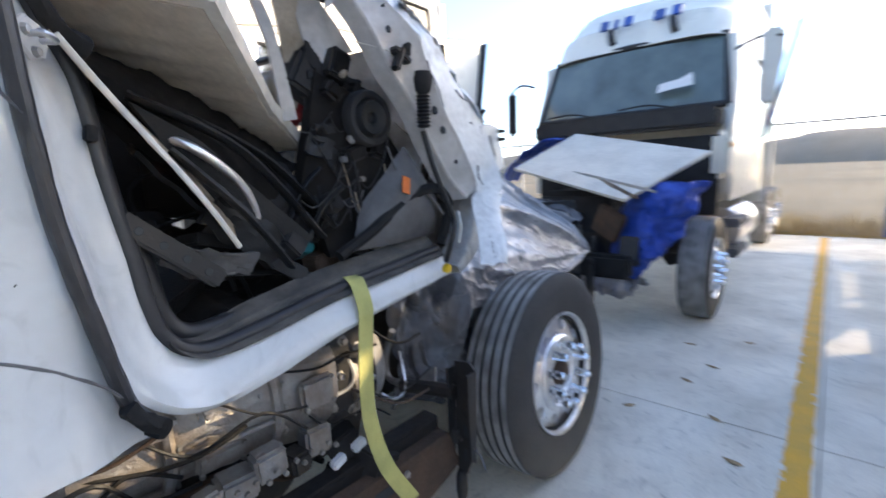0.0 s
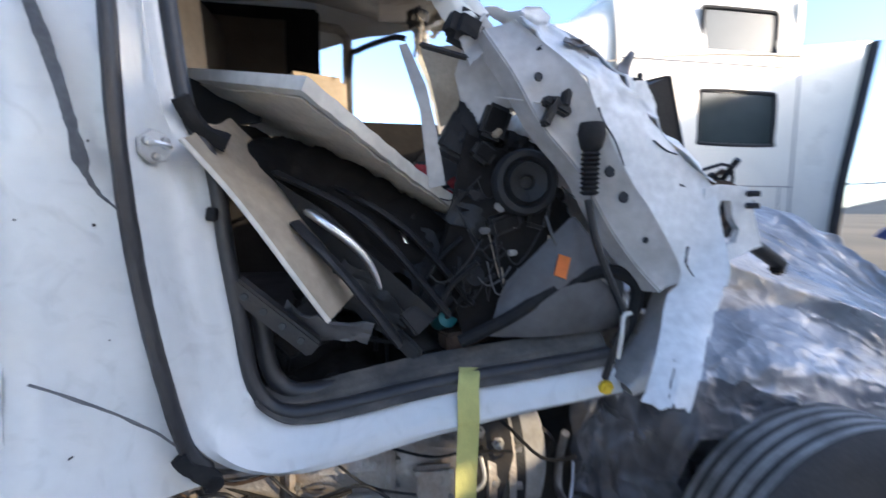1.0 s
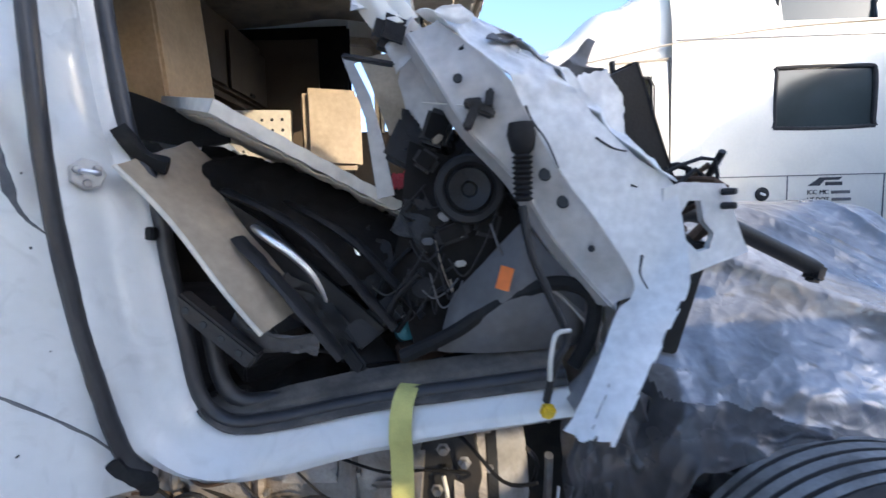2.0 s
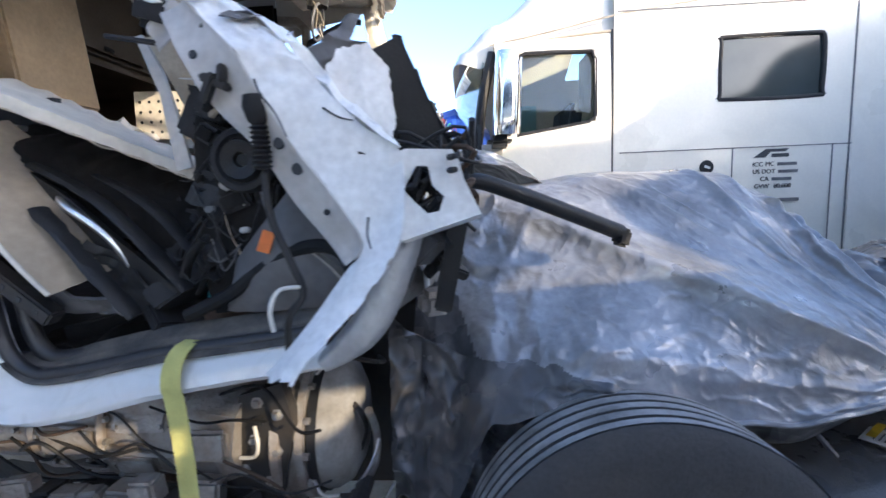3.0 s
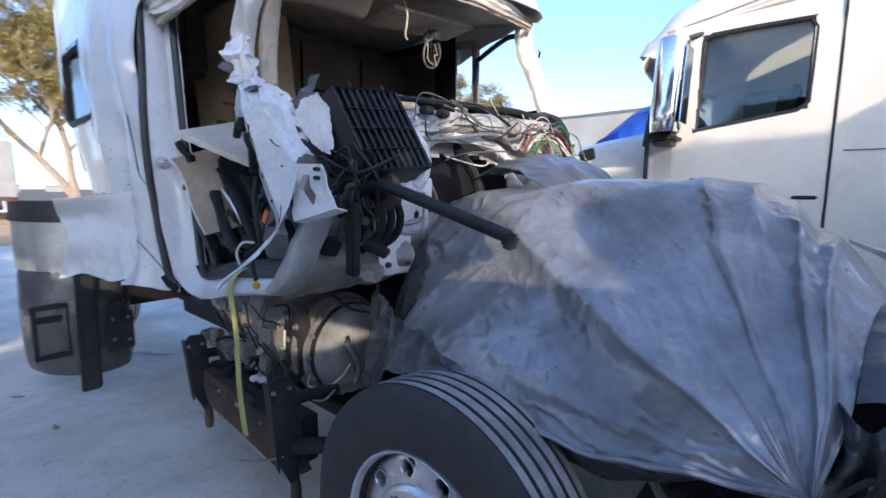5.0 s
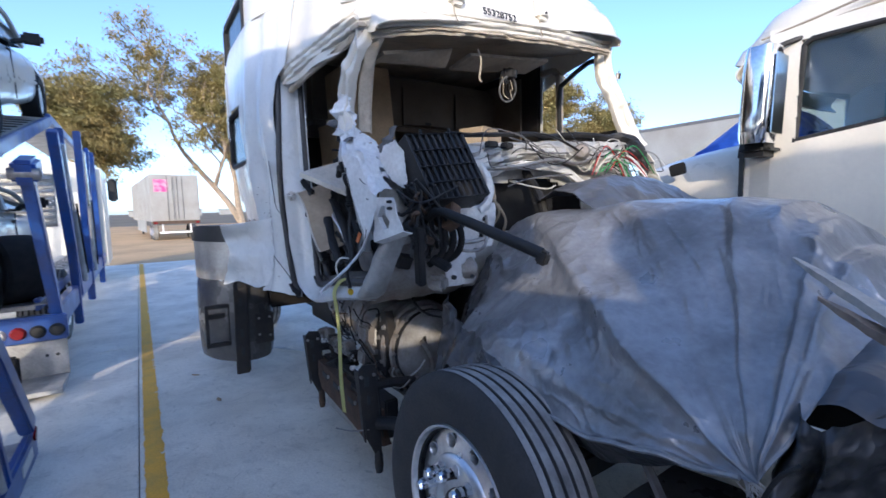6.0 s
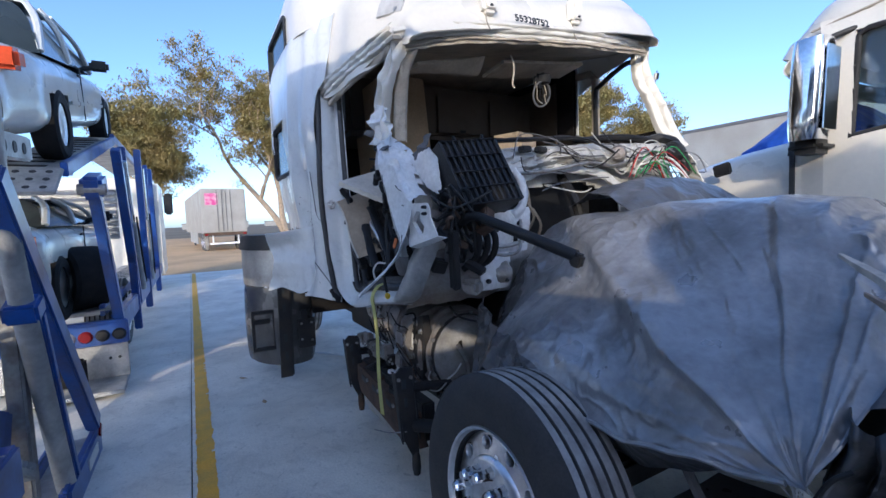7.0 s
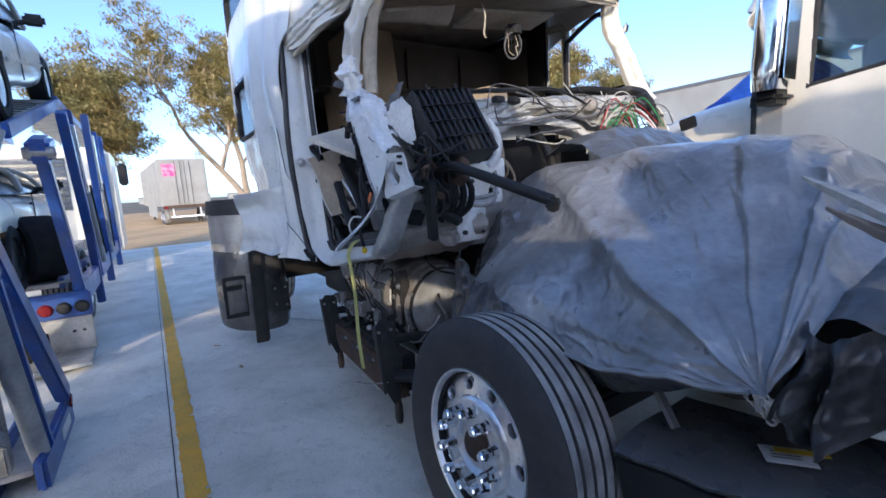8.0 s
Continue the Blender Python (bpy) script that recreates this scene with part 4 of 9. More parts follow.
part("white_liner", grid(liner_f, 60, 12, 0.03), M_PALE2, wreck, "pale fluted liner board slid out of the cab")
bp_ = part("black_fascia", grid(lambda u, v: Vector((1.0 + 0.42 * u, 0.36 - 0.02 * u, 1.88 + 0.17 * v - 0.1 * u * v + 0.015 * math.sin(u * 6))), 20, 8, 0.02), M_BLACK, wreck, "black fascia strip with a plain pale mark")
part("pale_mark", plate([(1.08, 0.335, 2.02), (1.13, 0.335, 2.01), (1.16, 0.333, 1.96), (1.2, 0.333, 1.99), (1.3, 0.333, 1.965), (1.28, 0.333, 1.925), (1.14, 0.335, 1.94)], 0.004, "y"), M_WHITEW2, bp_)
pg = part("perforated_panel", box((1.05, 1.42, 2.09), (0.36, 0.03, 0.26), (0, 2, 0), 0.006), M_PALE2, wreck, "pale perforated trim panel")
for i in range(6):
    for j in range(4):
        part("panel_hole", lathe([(0.0, 0.002), (0.008, 0.002), (0.009, 0.0)], Matrix.Translation((0.91 + 0.055 * i, 1.403, 2.0 + 0.055 * j)) @ pose(0, 0, 0, 90, 0, 0), 8), M_INK, pg)
part("trim_box", box((1.42, 1.5, 2.1), (0.3, 0.3, 0.42), (0, 0, 20), 0.03), M_PALECARD, wreck, "beige trim box in the cab")
part("black_mat", grid(lambda u, v: Vector((1.42, 0.1, 1.7)).lerp(Vector((1.92, 0.22, 1.38)), u).lerp(Vector((1.36, 0.3, 1.87)).lerp(Vector((1.98, 0.38, 1.54)), u), v) + Vector((0, 0.03 * math.sin(u * 7), 0.02 * fbm((u * 6, v * 3, 1), 1.5) + 0.012 * abs(math.sin(u * 23)) * v)), 40, 12, 0.03), M_CURTAIN, wreck, "ragged black insulation mat")
part("black_mat", grid(lambda u, v: Vector((1.5, 0.12, 1.6)).lerp(Vector((1.8, 0.16, 1.3)), u).lerp(Vector((1.5, 0.3, 1.7)).lerp(Vector((1.9, 0.3, 1.4)), u), v) + Vector((0, 0.02 * math.sin(u * 5), 0.01 * fbm((u * 6, v * 3, 4), 1.5))), 20, 8, 0.012), M_BLACK, wreck, "ragged black insulation mat")
part("liner_underside", grid(lambda u, v: liner_f(0.02 + 0.96 * u, 0.04 + 0.9 * v) + Vector((0, 0, -0.036 - 0.01 * max(0, noise.noise((u * 9, v * 4, 2))))), 50, 12, 0.004), M_LINERB, wreck, "dull beige underside of the board")
def mat_f(u, v):
    """Thick ragged mat bulging out between the boards."""
    a = Vector((1.35, 0.27, 1.8)).lerp(Vector((2.0, 0.31, 1.56)), u) + Vector((0, 0, 0.085 * math.sin(math.pi * u ** 0.75) + 0.011 * abs(math.sin(u * 21 + 2 * noise.noise((u * 5, 0, 3)))) + 0.008 * noise.noise((u * 40, 0, 1))))
    b = Vector((1.42, 0.14, 1.72)).lerp(Vector((1.84, 0.2, 1.43)), u)
    return a.lerp(b, v) + Vector((-0.03, -0.06, 0.02)) * math.sin(math.pi * v) + Vector((0, 0.01 * fbm((u * 8, v * 5, 6), 1.5), 0))
part("insulation_roll", grid(mat_f, 60, 16, 0.02), M_CURTAIN, wreck, "thick black ragged insulation")
for pts, r_ in (([(1.55, 0.16, 1.64), (1.6, 0.1, 1.61), (1.68, 0.1, 1.55), (1.73, 0.11, 1.49), (1.76, 0.13, 1.41), (1.77, 0.16, 1.33)], 0.012), ([(1.7, 0.27, 1.59), (1.75, 0.21, 1.605), (1.79, 0.2, 1.58), (1.83, 0.2, 1.53), (1.9, 0.22, 1.42), (1.93, 0.24, 1.36)], 0.015)):
    part("seat_rail", tube(pts, r_, 10, 6), M_ALU, wreck, "bent bright metal tube")
part("speaker_cup", lathe([(0.0, 0.01), (0.015, 0.008), (0.018, -0.02), (0.045, -0.03), (0.05, 0.0), (0.056, 0.0), (0.058, -0.05), (0.0, -0.052)], Matrix.Translation((2.3, 0.55, 1.75)) @ pose(0, 0, 0, 90, 0, -25), 24), M_BLACK, wreck, "round black plastic cup in the dash")
part("red_cloth", grid(lambda u, v: Vector((1.88 + 0.09 * u, 0.47 + 0.06 * v, 1.73 + 0.05 * v + 0.02 * fbm((u * 5, v * 5, 8), 1.5))), 14, 10, 0.006), M_REDC, wreck, "crumpled red cloth")
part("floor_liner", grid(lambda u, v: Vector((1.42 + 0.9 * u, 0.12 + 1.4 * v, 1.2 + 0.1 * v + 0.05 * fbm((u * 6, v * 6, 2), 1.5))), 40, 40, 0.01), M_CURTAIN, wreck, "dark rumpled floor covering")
part("cardboard_sheet", grid(lambda u, v: Vector((1.36 + 0.275 * u + (0.02 + 0.08 * u) * v, -0.06 + 0.05 * u + 0.26 * v, 1.77 - 0.39 * u + (0.09 - 0.02 * u) * v)) + Vector((0, 0.012 * math.sin(u * 6), 0.012 * math.sin(math.pi * u) + 0.004 * fbm((u * 5, v * 3, 0), 2))), 20, 12, 0.006), M_PALECARD, wreck, "pale cardboard sheet leaning out of the cab")
part("sheet_edge", tube([(1.36 + 0.275 * k / 12, -0.062 + 0.05 * k / 12 + 0.012 * math.sin(k * 0.5), 1.77 - 0.39 * k / 12 + 0.012 * math.sin(math.pi * k / 12)) for k in range(13)], 0.006, 7, 1), M_PALE2, wreck, "pale cut edge of the cardboard")
part("cardboard_box", box((0.82, 0.62, 2.38), (0.6, 0.4, 0.8), (2, -4, 6), 0.01), M_CARD, wreck, "brown cardboard box in the sleeper")
part("dark_panel", plate([(1.5, 0.12, 1.7), (1.62, 0.1, 1.62), (1.9, 0.1, 1.36), (1.82, 0.12, 1.33), (1.62, 0.14, 1.5)], 0.02, "y", 0.01, 2), M_BLACK, wreck, "bent black trim panel")
part("bright_strip", tube([(1.78, 0.28, 1.62), (1.83, 0.26, 1.56), (1.9, 0.25, 1.46)], 0.011, 6, 5, 0.3), M_ALU, wreck, "bent bright trim strip")
for a, b, c in (((1.5, 0.14, 1.72), (1.72, 0.1, 1.6), (1.93, 0.1, 1.36)), ((1.62, 0.2, 1.7), (1.82, 0.16, 1.58), (2.0, 0.14, 1.38)), ((1.55, 0.08, 1.6), (1.68, 0.05, 1.46), (1.8, 0.06, 1.3))):
    part("trim_channel", tube([a, b, c], 0.028, 7, 7, 0.35, 0.3), M_BLACK, wreck, "long bent black trim channel")
for k, (c, sz, ro) in enumerate((((1.72, 0.12, 1.4), (0.24, 0.02, 0.1), (20, 38, 10)), ((1.86, 0.2, 1.5), (0.2, 0.02, 0.14), (-10, 52, 0)), ((2.02, 0.16, 1.62), (0.16, 0.03, 0.12), (0, 30, 20)), ((1.62, 0.1, 1.34), (0.22, 0.03, 0.07), (30, 20, 0)))):
    part("broken_trim", grid(lambda u, v: pose(*c, *ro) @ Vector(((u - 0.5) * sz[0], 0.02 * math.sin(u * 5 + k) + 0.012 * fbm((u * 5, v * 5, k), 1.5), (v - 0.5) * sz[2] * (1 - 0.4 * noise.noise((u * 4, k, 0))))), 14, 8, 0.008), (M_BLACK, M_DKGREY, M_BLACK, M_GREY)[k], wreck, "broken dark trim piece")
part("red_button", lathe([(0.0, 0.012), (0.02, 0.01), (0.024, 0.0)], Matrix.Translation((1.98, 0.45, 1.68)) @ pose(0, 0, 0, 90, 0, 0), 14), M_RED, wreck)
part("pedal", box((2.12, 0.3, 1.42), (0.06, 0.09, 0.012), (0, 55, 20), 0.006), M_RUBBER, wreck)
part("brass_ring", tube([(2.06 + 0.045 * math.cos(a), 0.22, 1.5 + 0.03 * math.sin(a)) for a in (k * 0.7 for k in range(10))], 0.008, 6, 3), M_CARD, wreck)
bar = part("seat_rail", box((1.51, 0.03, 1.385), (0.24, 0.05, 0.045), (0, 41, 0), 0.006), M_FRAME, wreck, "black perforated seat rail")
for k in range(4):
    part("rail_hole", lathe([(0.0, 0.0), (0.008, 0.0), (0.01, -0.003)], Matrix.Translation((1.45 + 0.04 * k, 0.003, 1.437 - 0.035 * k)) @ pose(0, 0, 0, 90, 0, 0), 8), M_INK, bar)
part("rust_channel", box((2.0, 0.2, 1.275), (0.16, 0.06, 0.05), (0, -6, 20), 0.006), M_RUST, wreck, "rusty brown steel channel")
part("teal_bottle", lathe([(0.0, 0.05), (0.028, 0.045), (0.034, 0.0), (0.03, -0.05), (0.0, -0.055)], Matrix.Translation((1.94, 0.25, 1.31)) @ pose(0, 0, 0, 70, 20, 0), 14), M_TEAL, wreck, "teal plastic bottle on the cab floor")
rng = random.Random(11)
for k in range(20):
    x, y = rng.uniform(1.5, 2.3), rng.uniform(0.2, 0.9)
    z = 1.17 + 0.5 * rng.random() ** 2 * lerp_tab([(1.5, 0.7), (2.3, 1.0)], x)
    pts = [(x + rng.uniform(-0.2, 0.2), y + rng.uniform(-0.1, 0.1), z + rng.uniform(-0.15, 0.15)) for _ in range(4)]
    part("loose_cable", tube(pts, rng.uniform(0.003, 0.008), 6, 5), rng.choice((M_BLACK, M_BLACK, M_DKGREY, M_BLACK, M_RUBBER)), wreck)
for k in range(22):
    x, y = rng.uniform(1.45, 2.3), rng.uniform(0.15, 1.2)
    part("broken_piece", box((x, y, 1.2 + 0.2 * rng.random()), (rng.uniform(0.05, 0.22), rng.uniform(0.04, 0.15), rng.uniform(0.02, 0.12)), (rng.uniform(-40, 40), rng.uniform(-40, 40), rng.uniform(0, 180)), 0.006),
         rng.choice((M_BLACK, M_DKGREY, M_GREY, M_BLACK, M_DKGREY)), wreck)
hub = part("wire_ring", tube([(1.97 + 0.02 * math.sin(a), 1.33 + 0.078 * math.cos(a), 2.5 + 0.085 * math.sin(a)) for a in (k * 0.35 for k in range(19))], 0.007, 7, 2), M_GREY, wreck, "bent metal ring with wires hanging from the roof")
part("ring_bracket", box((1.95, 1.33, 2.6), (0.05, 0.12, 0.1), (8, 12, 20), 0.02), M_DKGREY, hub, "dark broken bracket")
for k in range(5):
    part("wire", tube([(1.96, 1.28 + 0.025 * k, 2.6), (1.99, 1.27 + 0.03 * k, 2.53 - 0.01 * k), (1.97, 1.29 + 0.022 * k, 2.46 + 0.012 * k), (1.98, 1.33 + 0.012 * k, 2.43)], 0.003, 5, 5), (M_BEIGE, M_DKGREY, M_BLACK)[k % 3], hub)
part("roof_lamp_pod", lathe([(0.0, -0.03), (0.05, -0.02), (0.06, 0.03), (0.0, 0.06)], Matrix.Translation((1.97, 1.35, 2.6)), 14), M_DKGREY, wreck)
part("hanging_strap", tube([(2.1, 0.95, 2.68), (2.12, 0.96, 2.6), (2.1, 0.96, 2.5), (2.11, 0.97, 2.47)], 0.007, 6, 5, 0.4), M_BEIGE, wreck, "pale strap hanging from the header")
part("sun_visor", grid(lambda u, v: Vector((2.02 - 0.2 * v, 0.3 + 0.5 * u, 2.56 + 0.12 * u - 0.1 * math.sin(v * 3) * u)), 10, 8, 0.02), M_PALECARD, wreck, "pale sun visor hanging down")
part("sun_visor", grid(lambda u, v: Vector((2.02 - 0.25 * v, 0.95 + 0.75 * u, 2.68 + 0.08 * u - 0.03 * v)), 10, 8, 0.02), M_BEIGE, wreck)
uc = part("upper_cabinet", box((0.35, 1.25, 2.62), (0.8, 2.0, 0.5), bevel=0.04), M_VINYL, wreck, "brown overhead sleeper cabinets")
for y in (0.75, 1.4, 2.0):
    part("cabinet_door", box((0.76, y, 2.6), (0.02, 0.56, 0.36), bevel=0.015), M_VINYL, uc)
    part("latch", box((0.775, y, 2.45), (0.015, 0.07, 0.025), bevel=0.006), M_DKGREY, uc)
part("side_lining", grid(lambda u, v: Vector((-0.05 + 1.2 * u, 2.27 + 0.012 * math.sin(u * 9), 1.95 + 0.95 * v)), 12, 8, 0.02), M_VINYL, wreck, "brown vinyl side lining of the sleeper")
part("bunk", box((0.3, 1.2, 1.75), (0.9, 2.0, 0.25), bevel=0.05), M_CURTAIN, wreck)
part("bunk_clutter", grid(lambda u, v: Vector((0.7 + 0.3 * u, 0.7 + 1.3 * v, 1.95 + 0.18 * max(0, fbm((u * 3, v * 6, 0), 1.2)))), 14, 30, 0.01), M_PAPER, wreck, "heap of clothes and papers on the bunk")

# side of the dash: dark moulded panel with recesses, wires and a torn grey sheet
def dash_f(u, v):
    x = 1.96 + 0.36 * u - 0.1 * u * v
    z = 1.47 + 0.45 * v - 0.12 * u * v
    step = 0.03 * (noise.noise((x * 16, 1, z * 16)) > 0.05) + 0.02 * (noise.noise((x * 30, 4, z * 30)) > 0.1)
    return Vector((x, 0.15 + step + 0.02 * fbm((x * 5, 0, z * 5), 1.5, 2), z))


part("dash_side", grid(dash_f, 60, 70, 0.004), M_DKGREY, wreck, "dark moulded side of the broken dash")
for c, sz, ro in (((2.05, 0.13, 1.86), (0.07, 0.05, 0.09), (0, 20, 0)), ((2.02, 0.13, 1.78), (0.06, 0.06, 0.05), (0, 35, 0)), ((2.08, 0.12, 1.6), (0.09, 0.05, 0.05), (10, -20, 0)), ((2.17, 0.12, 1.62), (0.06, 0.05, 0.07), (0, 15, 5))):
    b_ = part("dash_recess", box(c, sz, ro, 0.01), M_BLACK, wreck)
    part("recess_rim", box((c[0], c[1] - sz[1] / 2, c[2]), (sz[0] * 0.7, 0.008, sz[2] * 0.7), ro, 0.003), M_CURTAIN, b_)
part("torn_inner_sheet", plate([(1.93, 0.17, 2.06), (2.0, 0.15, 2.06), (2.05, 0.12, 1.98), (2.1, 0.11, 1.9), (2.04, 0.14, 1.9), (1.99, 0.16, 1.84), (1.965, 0.17, 1.92)], 0.004, "y", 0.012, 2), M_FLANGE, wreck, "torn grey inner sheet of the pillar")
part("speaker_ring", lathe([(0.058, 0.0), (0.066, 0.012), (0.08, 0.01), (0.086, 0.0), (0.086, -0.03)], Matrix.Translation((2.125, 0.08, 1.705)) @ pose(0, 0, 0, 90, 0, 0), 32), M_DKGREY, wreck)
rng = random.Random(52)
for k in range(22):
    a = Vector((rng.uniform(1.95, 2.22), rng.uniform(0.06, 0.14), rng.uniform(1.42, 1.8)))
    sag = rng.uniform(0.02, 0.1)
    b = a + Vector((rng.uniform(-0.14, 0.14), rng.uniform(-0.02, 0.04), rng.uniform(-0.14, 0.05)))
    m1, m2 = a.lerp(b, 0.3) + Vector((0, -0.01, -sag * 0.7)), a.lerp(b, 0.7) + Vector((0, 0, -sag))
    part("loose_cable", tube([a, m1, m2, b], rng.uniform(0.0015, 0.0045), 6, 6), rng.choice((M_BLACK, M_BLACK, M_DKGREY, M_BLACK, M_GREY, M_PALECARD, M_BLACK)), wreck)
for k, (x, z, mt) in enumerate(((2.02, 1.58, M_GREY), (2.06, 1.64, M_STEEL), (2.1, 1.6, M_WHITEW2), (2.0, 1.5, M_DKGREY), (2.05, 1.83, M_PALECARD), (2.1, 1.52, M_STEEL))):
    part("connector", box((x, 0.09 + 0.01 * (k % 3), z), (0.028, 0.016, 0.018), (20 * k, 35 * k, 10), 0.004), mt, wreck)
part("motor_can", lathe([(0.0, 0.05), (0.03, 0.048), (0.036, 0.03), (0.036, -0.03), (0.0, -0.04)], Matrix.Translation((1.99, 0.16, 1.44)) @ pose(0, 0, 0, 60, 30, 0), 16), M_DKGREY, wreck)
part("wiring_loom", tube([(2.0, 0.3, 1.84), (2.02, 0.26, 1.8), (2.0, 0.26, 1.74), (1.97, 0.28, 1.7)], 0.02, 8, 5, 0.8, 0.5), M_REDC, wreck, "bundle of thin red wires")
part("pillar_wire", tube([(2.02, 0.02, 1.9), (2.08, -0.02, 1.885), (2.14, -0.05, 1.87)], 0.0018, 5, 5), M_WHITEW2, wreck)
for a, b, r in (((1.9, 0.12, 1.36), (2.0, 0.08, 1.5), 0.016), ((1.93, 0.14, 1.34), (2.06, 0.12, 1.46), 0.012), ((1.86, 0.16, 1.4), (1.97, 0.14, 1.56), 0.01)):
    part("bent_lever", tube([a, ((a[0] + b[0]) / 2 - 0.01, (a[1] + b[1]) / 2, (a[2] + b[2]) / 2 + 0.012), b], r, 8, 4, 0.5, 0.3), M_BLACK, wreck, "bent dark seat lever")

# firewall and cowl remains
def fire_hole(u, v):
    y, z = 0.08 + 2.25 * u, 1.16 + 0.9 * v
    return 0.68 < y < 1.68 and 1.5 + 0.05 * noise.noise((y * 6, 0, 0)) < z < 1.7 + 0.17 * math.sin(math.pi * (y - 0.68) / 1.0) ** 0.6


part("firewall", grid(lambda u, v: Vector((2.3 + 0.05 * math.sin(v * 3) + 0.03 * fbm((u * 6, v * 4, 0), 1.2, 3), 0.08 + 2.25 * u, 1.16 + 0.9 * v * (0.9 + 0.1 * u))), 60, 36, 0.01, fire_hole), M_SCRAPE, wreck, "scraped grey firewall sheet with a large opening")
part("opening_rim", tube([(2.36, 0.62, 1.62), (2.4, 0.68, 1.78), (2.43, 0.85, 1.88), (2.44, 1.1, 1.9), (2.43, 1.4, 1.88), (2.42, 1.62, 1.78), (2.46, 1.75, 1.68)], 0.03, 8, 6, 0.6, 0.4), M_WHITEW, wreck, "torn white rim of the firewall opening")
part("heater_box", box((2.05, 1.15, 1.62), (0.3, 0.9, 0.5), (0, 0, 0), 0.05), M_BLACK, wreck)
for k, (a, b) in enumerate((((2.3, 0.8, 1.5), (2.34, 0.86, 1.78)), ((2.28, 0.9, 1.52), (2.38, 0.82, 1.7)), ((2.3, 0.95, 1.45), (2.36, 0.88, 1.66)))):
    part("bent_stay", tube([a, ((a[0] + b[0]) / 2 + 0.03, (a[1] + b[1]) / 2 + 0.03, (a[2] + b[2]) / 2), b], 0.009, 6, 4), M_PALECARD, wreck)
part("footwell", grid(lambda u, v: Vector((2.3 + 0.3 * math.sin(v * math.pi) * (0.4 + 0.6 * u), 0.02 + 0.5 * u, 1.14 + 0.34 * v)) + Vector((0, 0, 0.012 * fbm((u * 4, v * 4, 3), 1.4))), 16, 12, 0.006), M_CASTAL, wreck, "battered grey footwell pan")
part("cowl_beam", tube([(2.36, 0.6, 1.98), (2.38, 1.2, 2.02), (2.4, 1.7, 2.05), (2.42, 2.25, 2.08)], 0.05, 10, 8, 0.8, 0.5), M_SCRAPE, wreck, "bent grey cowl beam")
part("cowl_top", tube([(2.34, 0.5, 2.06), (2.36, 1.1, 2.1), (2.34, 1.5, 2.12), (2.38, 1.9, 2.14), (2.36, 2.3, 2.16)], 0.026, 8, 8, 0.6, 0.6), M_BLACK, wreck, "broken black cowl edge")
part("cowl_sheet", grid(lambda u, v: Vector((2.42 + 0.05 * math.sin(v * 3.1) + 0.02 * fbm((u * 8, v * 3, 0), 1.3, 3) + 0.03 * max(0, 1 - abs(noise.noise((u * 9, v * 4, 3))) * 4), 0.5 + 1.35 * u, 1.8 + 0.1 * math.sin(math.pi * u) * (1 - v) + 0.2 * v + 0.05 * u)), 60, 16, 0.005), M_SCRAPE, wreck, "crumpled grey-white cowl sheet")
part("data_label", box((2.475, 0.66, 1.9), (0.003, 0.11, 0.05), (4, 0, 0), 0.0), M_PAPER, wreck, "faded white data label")
for k, y in enumerate((0.72, 0.84)):
    part("connector", box((2.49, y, 2.0), (0.05, 0.07, 0.035), (0, 0, 10 * k), 0.006), M_BLACK, wreck)
part("cowl_pipe", tube([(2.46, 0.62, 1.86), (2.5, 0.9, 1.88), (2.51, 1.2, 1.93), (2.5, 1.45, 1.92), (2.48, 1.7, 1.98)], 0.012, 8, 6), M_STEEL, wreck, "bent steel pipe along the cowl")
part("wiper_link", tube([(2.44, 0.95, 2.08), (2.47, 1.2, 2.09), (2.5, 1.42, 2.02), (2.5, 1.5, 1.98)], 0.014, 7, 5, 0.5), M_BLACK, wreck, "black wiper linkage arm")
part("corner_cover", lathe([(0.0, 0.04), (0.05, 0.04), (0.07, 0.02), (0.075, -0.04), (0.0, -0.06)], Matrix.Translation((2.5, 2.08, 2.04)) @ pose(0, 0, 0, 60, 30, 0), 18), M_BLACK, wreck, "black broken corner cap")
part("steering_shaft", tube([(2.3, 1.15, 1.9), (2.5, 1.1, 1.7), (2.6, 1.08, 1.5)], 0.03, 8, 4), M_BLACK, wreck)
mp = part("mount_plate", grid(lambda u, v: Vector((2.56 - 0.03 * u + 0.015 * math.sin(v * 9) + 0.01 * fbm((u * 4, v * 4, 6), 1.5), 0.33 + 0.37 * u - 0.1 * u * max(0, 0.5 - v), 1.23 + 0.4 * v + 0.04 * u * v)), 30, 34, 0.008,
                               lambda u, v: (v < 0.45 and u > 0.62 + 0.1 * noise.noise((v * 6, 0, 0))) or ((u - 0.75) ** 2 + (v - 0.6) ** 2 < 0.004) or (v > 0.9 and u < 0.3)), M_WHITEW, wreck, "white torn mounting plate with bolts")
for y, z in ((0.38, 1.28), (0.5, 1.28), (0.42, 1.42), (0.6, 1.58), (0.44, 1.55)):
    part("bolt", lathe([(0.0, 0.02), (0.012, 0.018), (0.014, 0)], Matrix.Translation((2.565, y, z)) @ pose(0, 0, 0, 0, 90, 0), 8), M_INK, mp)
part("plate_edge", tube([(2.575, 0.34, 1.47), (2.58, 0.5, 1.46), (2.57, 0.62, 1.48)], 0.012, 7, 4), M_STEEL, mp)
part("brake_pipe", tube([(2.58, 0.3, 1.55), (2.63, 0.36, 1.44), (2.63, 0.5, 1.42), (2.6, 0.58, 1.46), (2.58, 0.6, 1.6)], 0.009, 7, 6), M_STEEL, wreck)
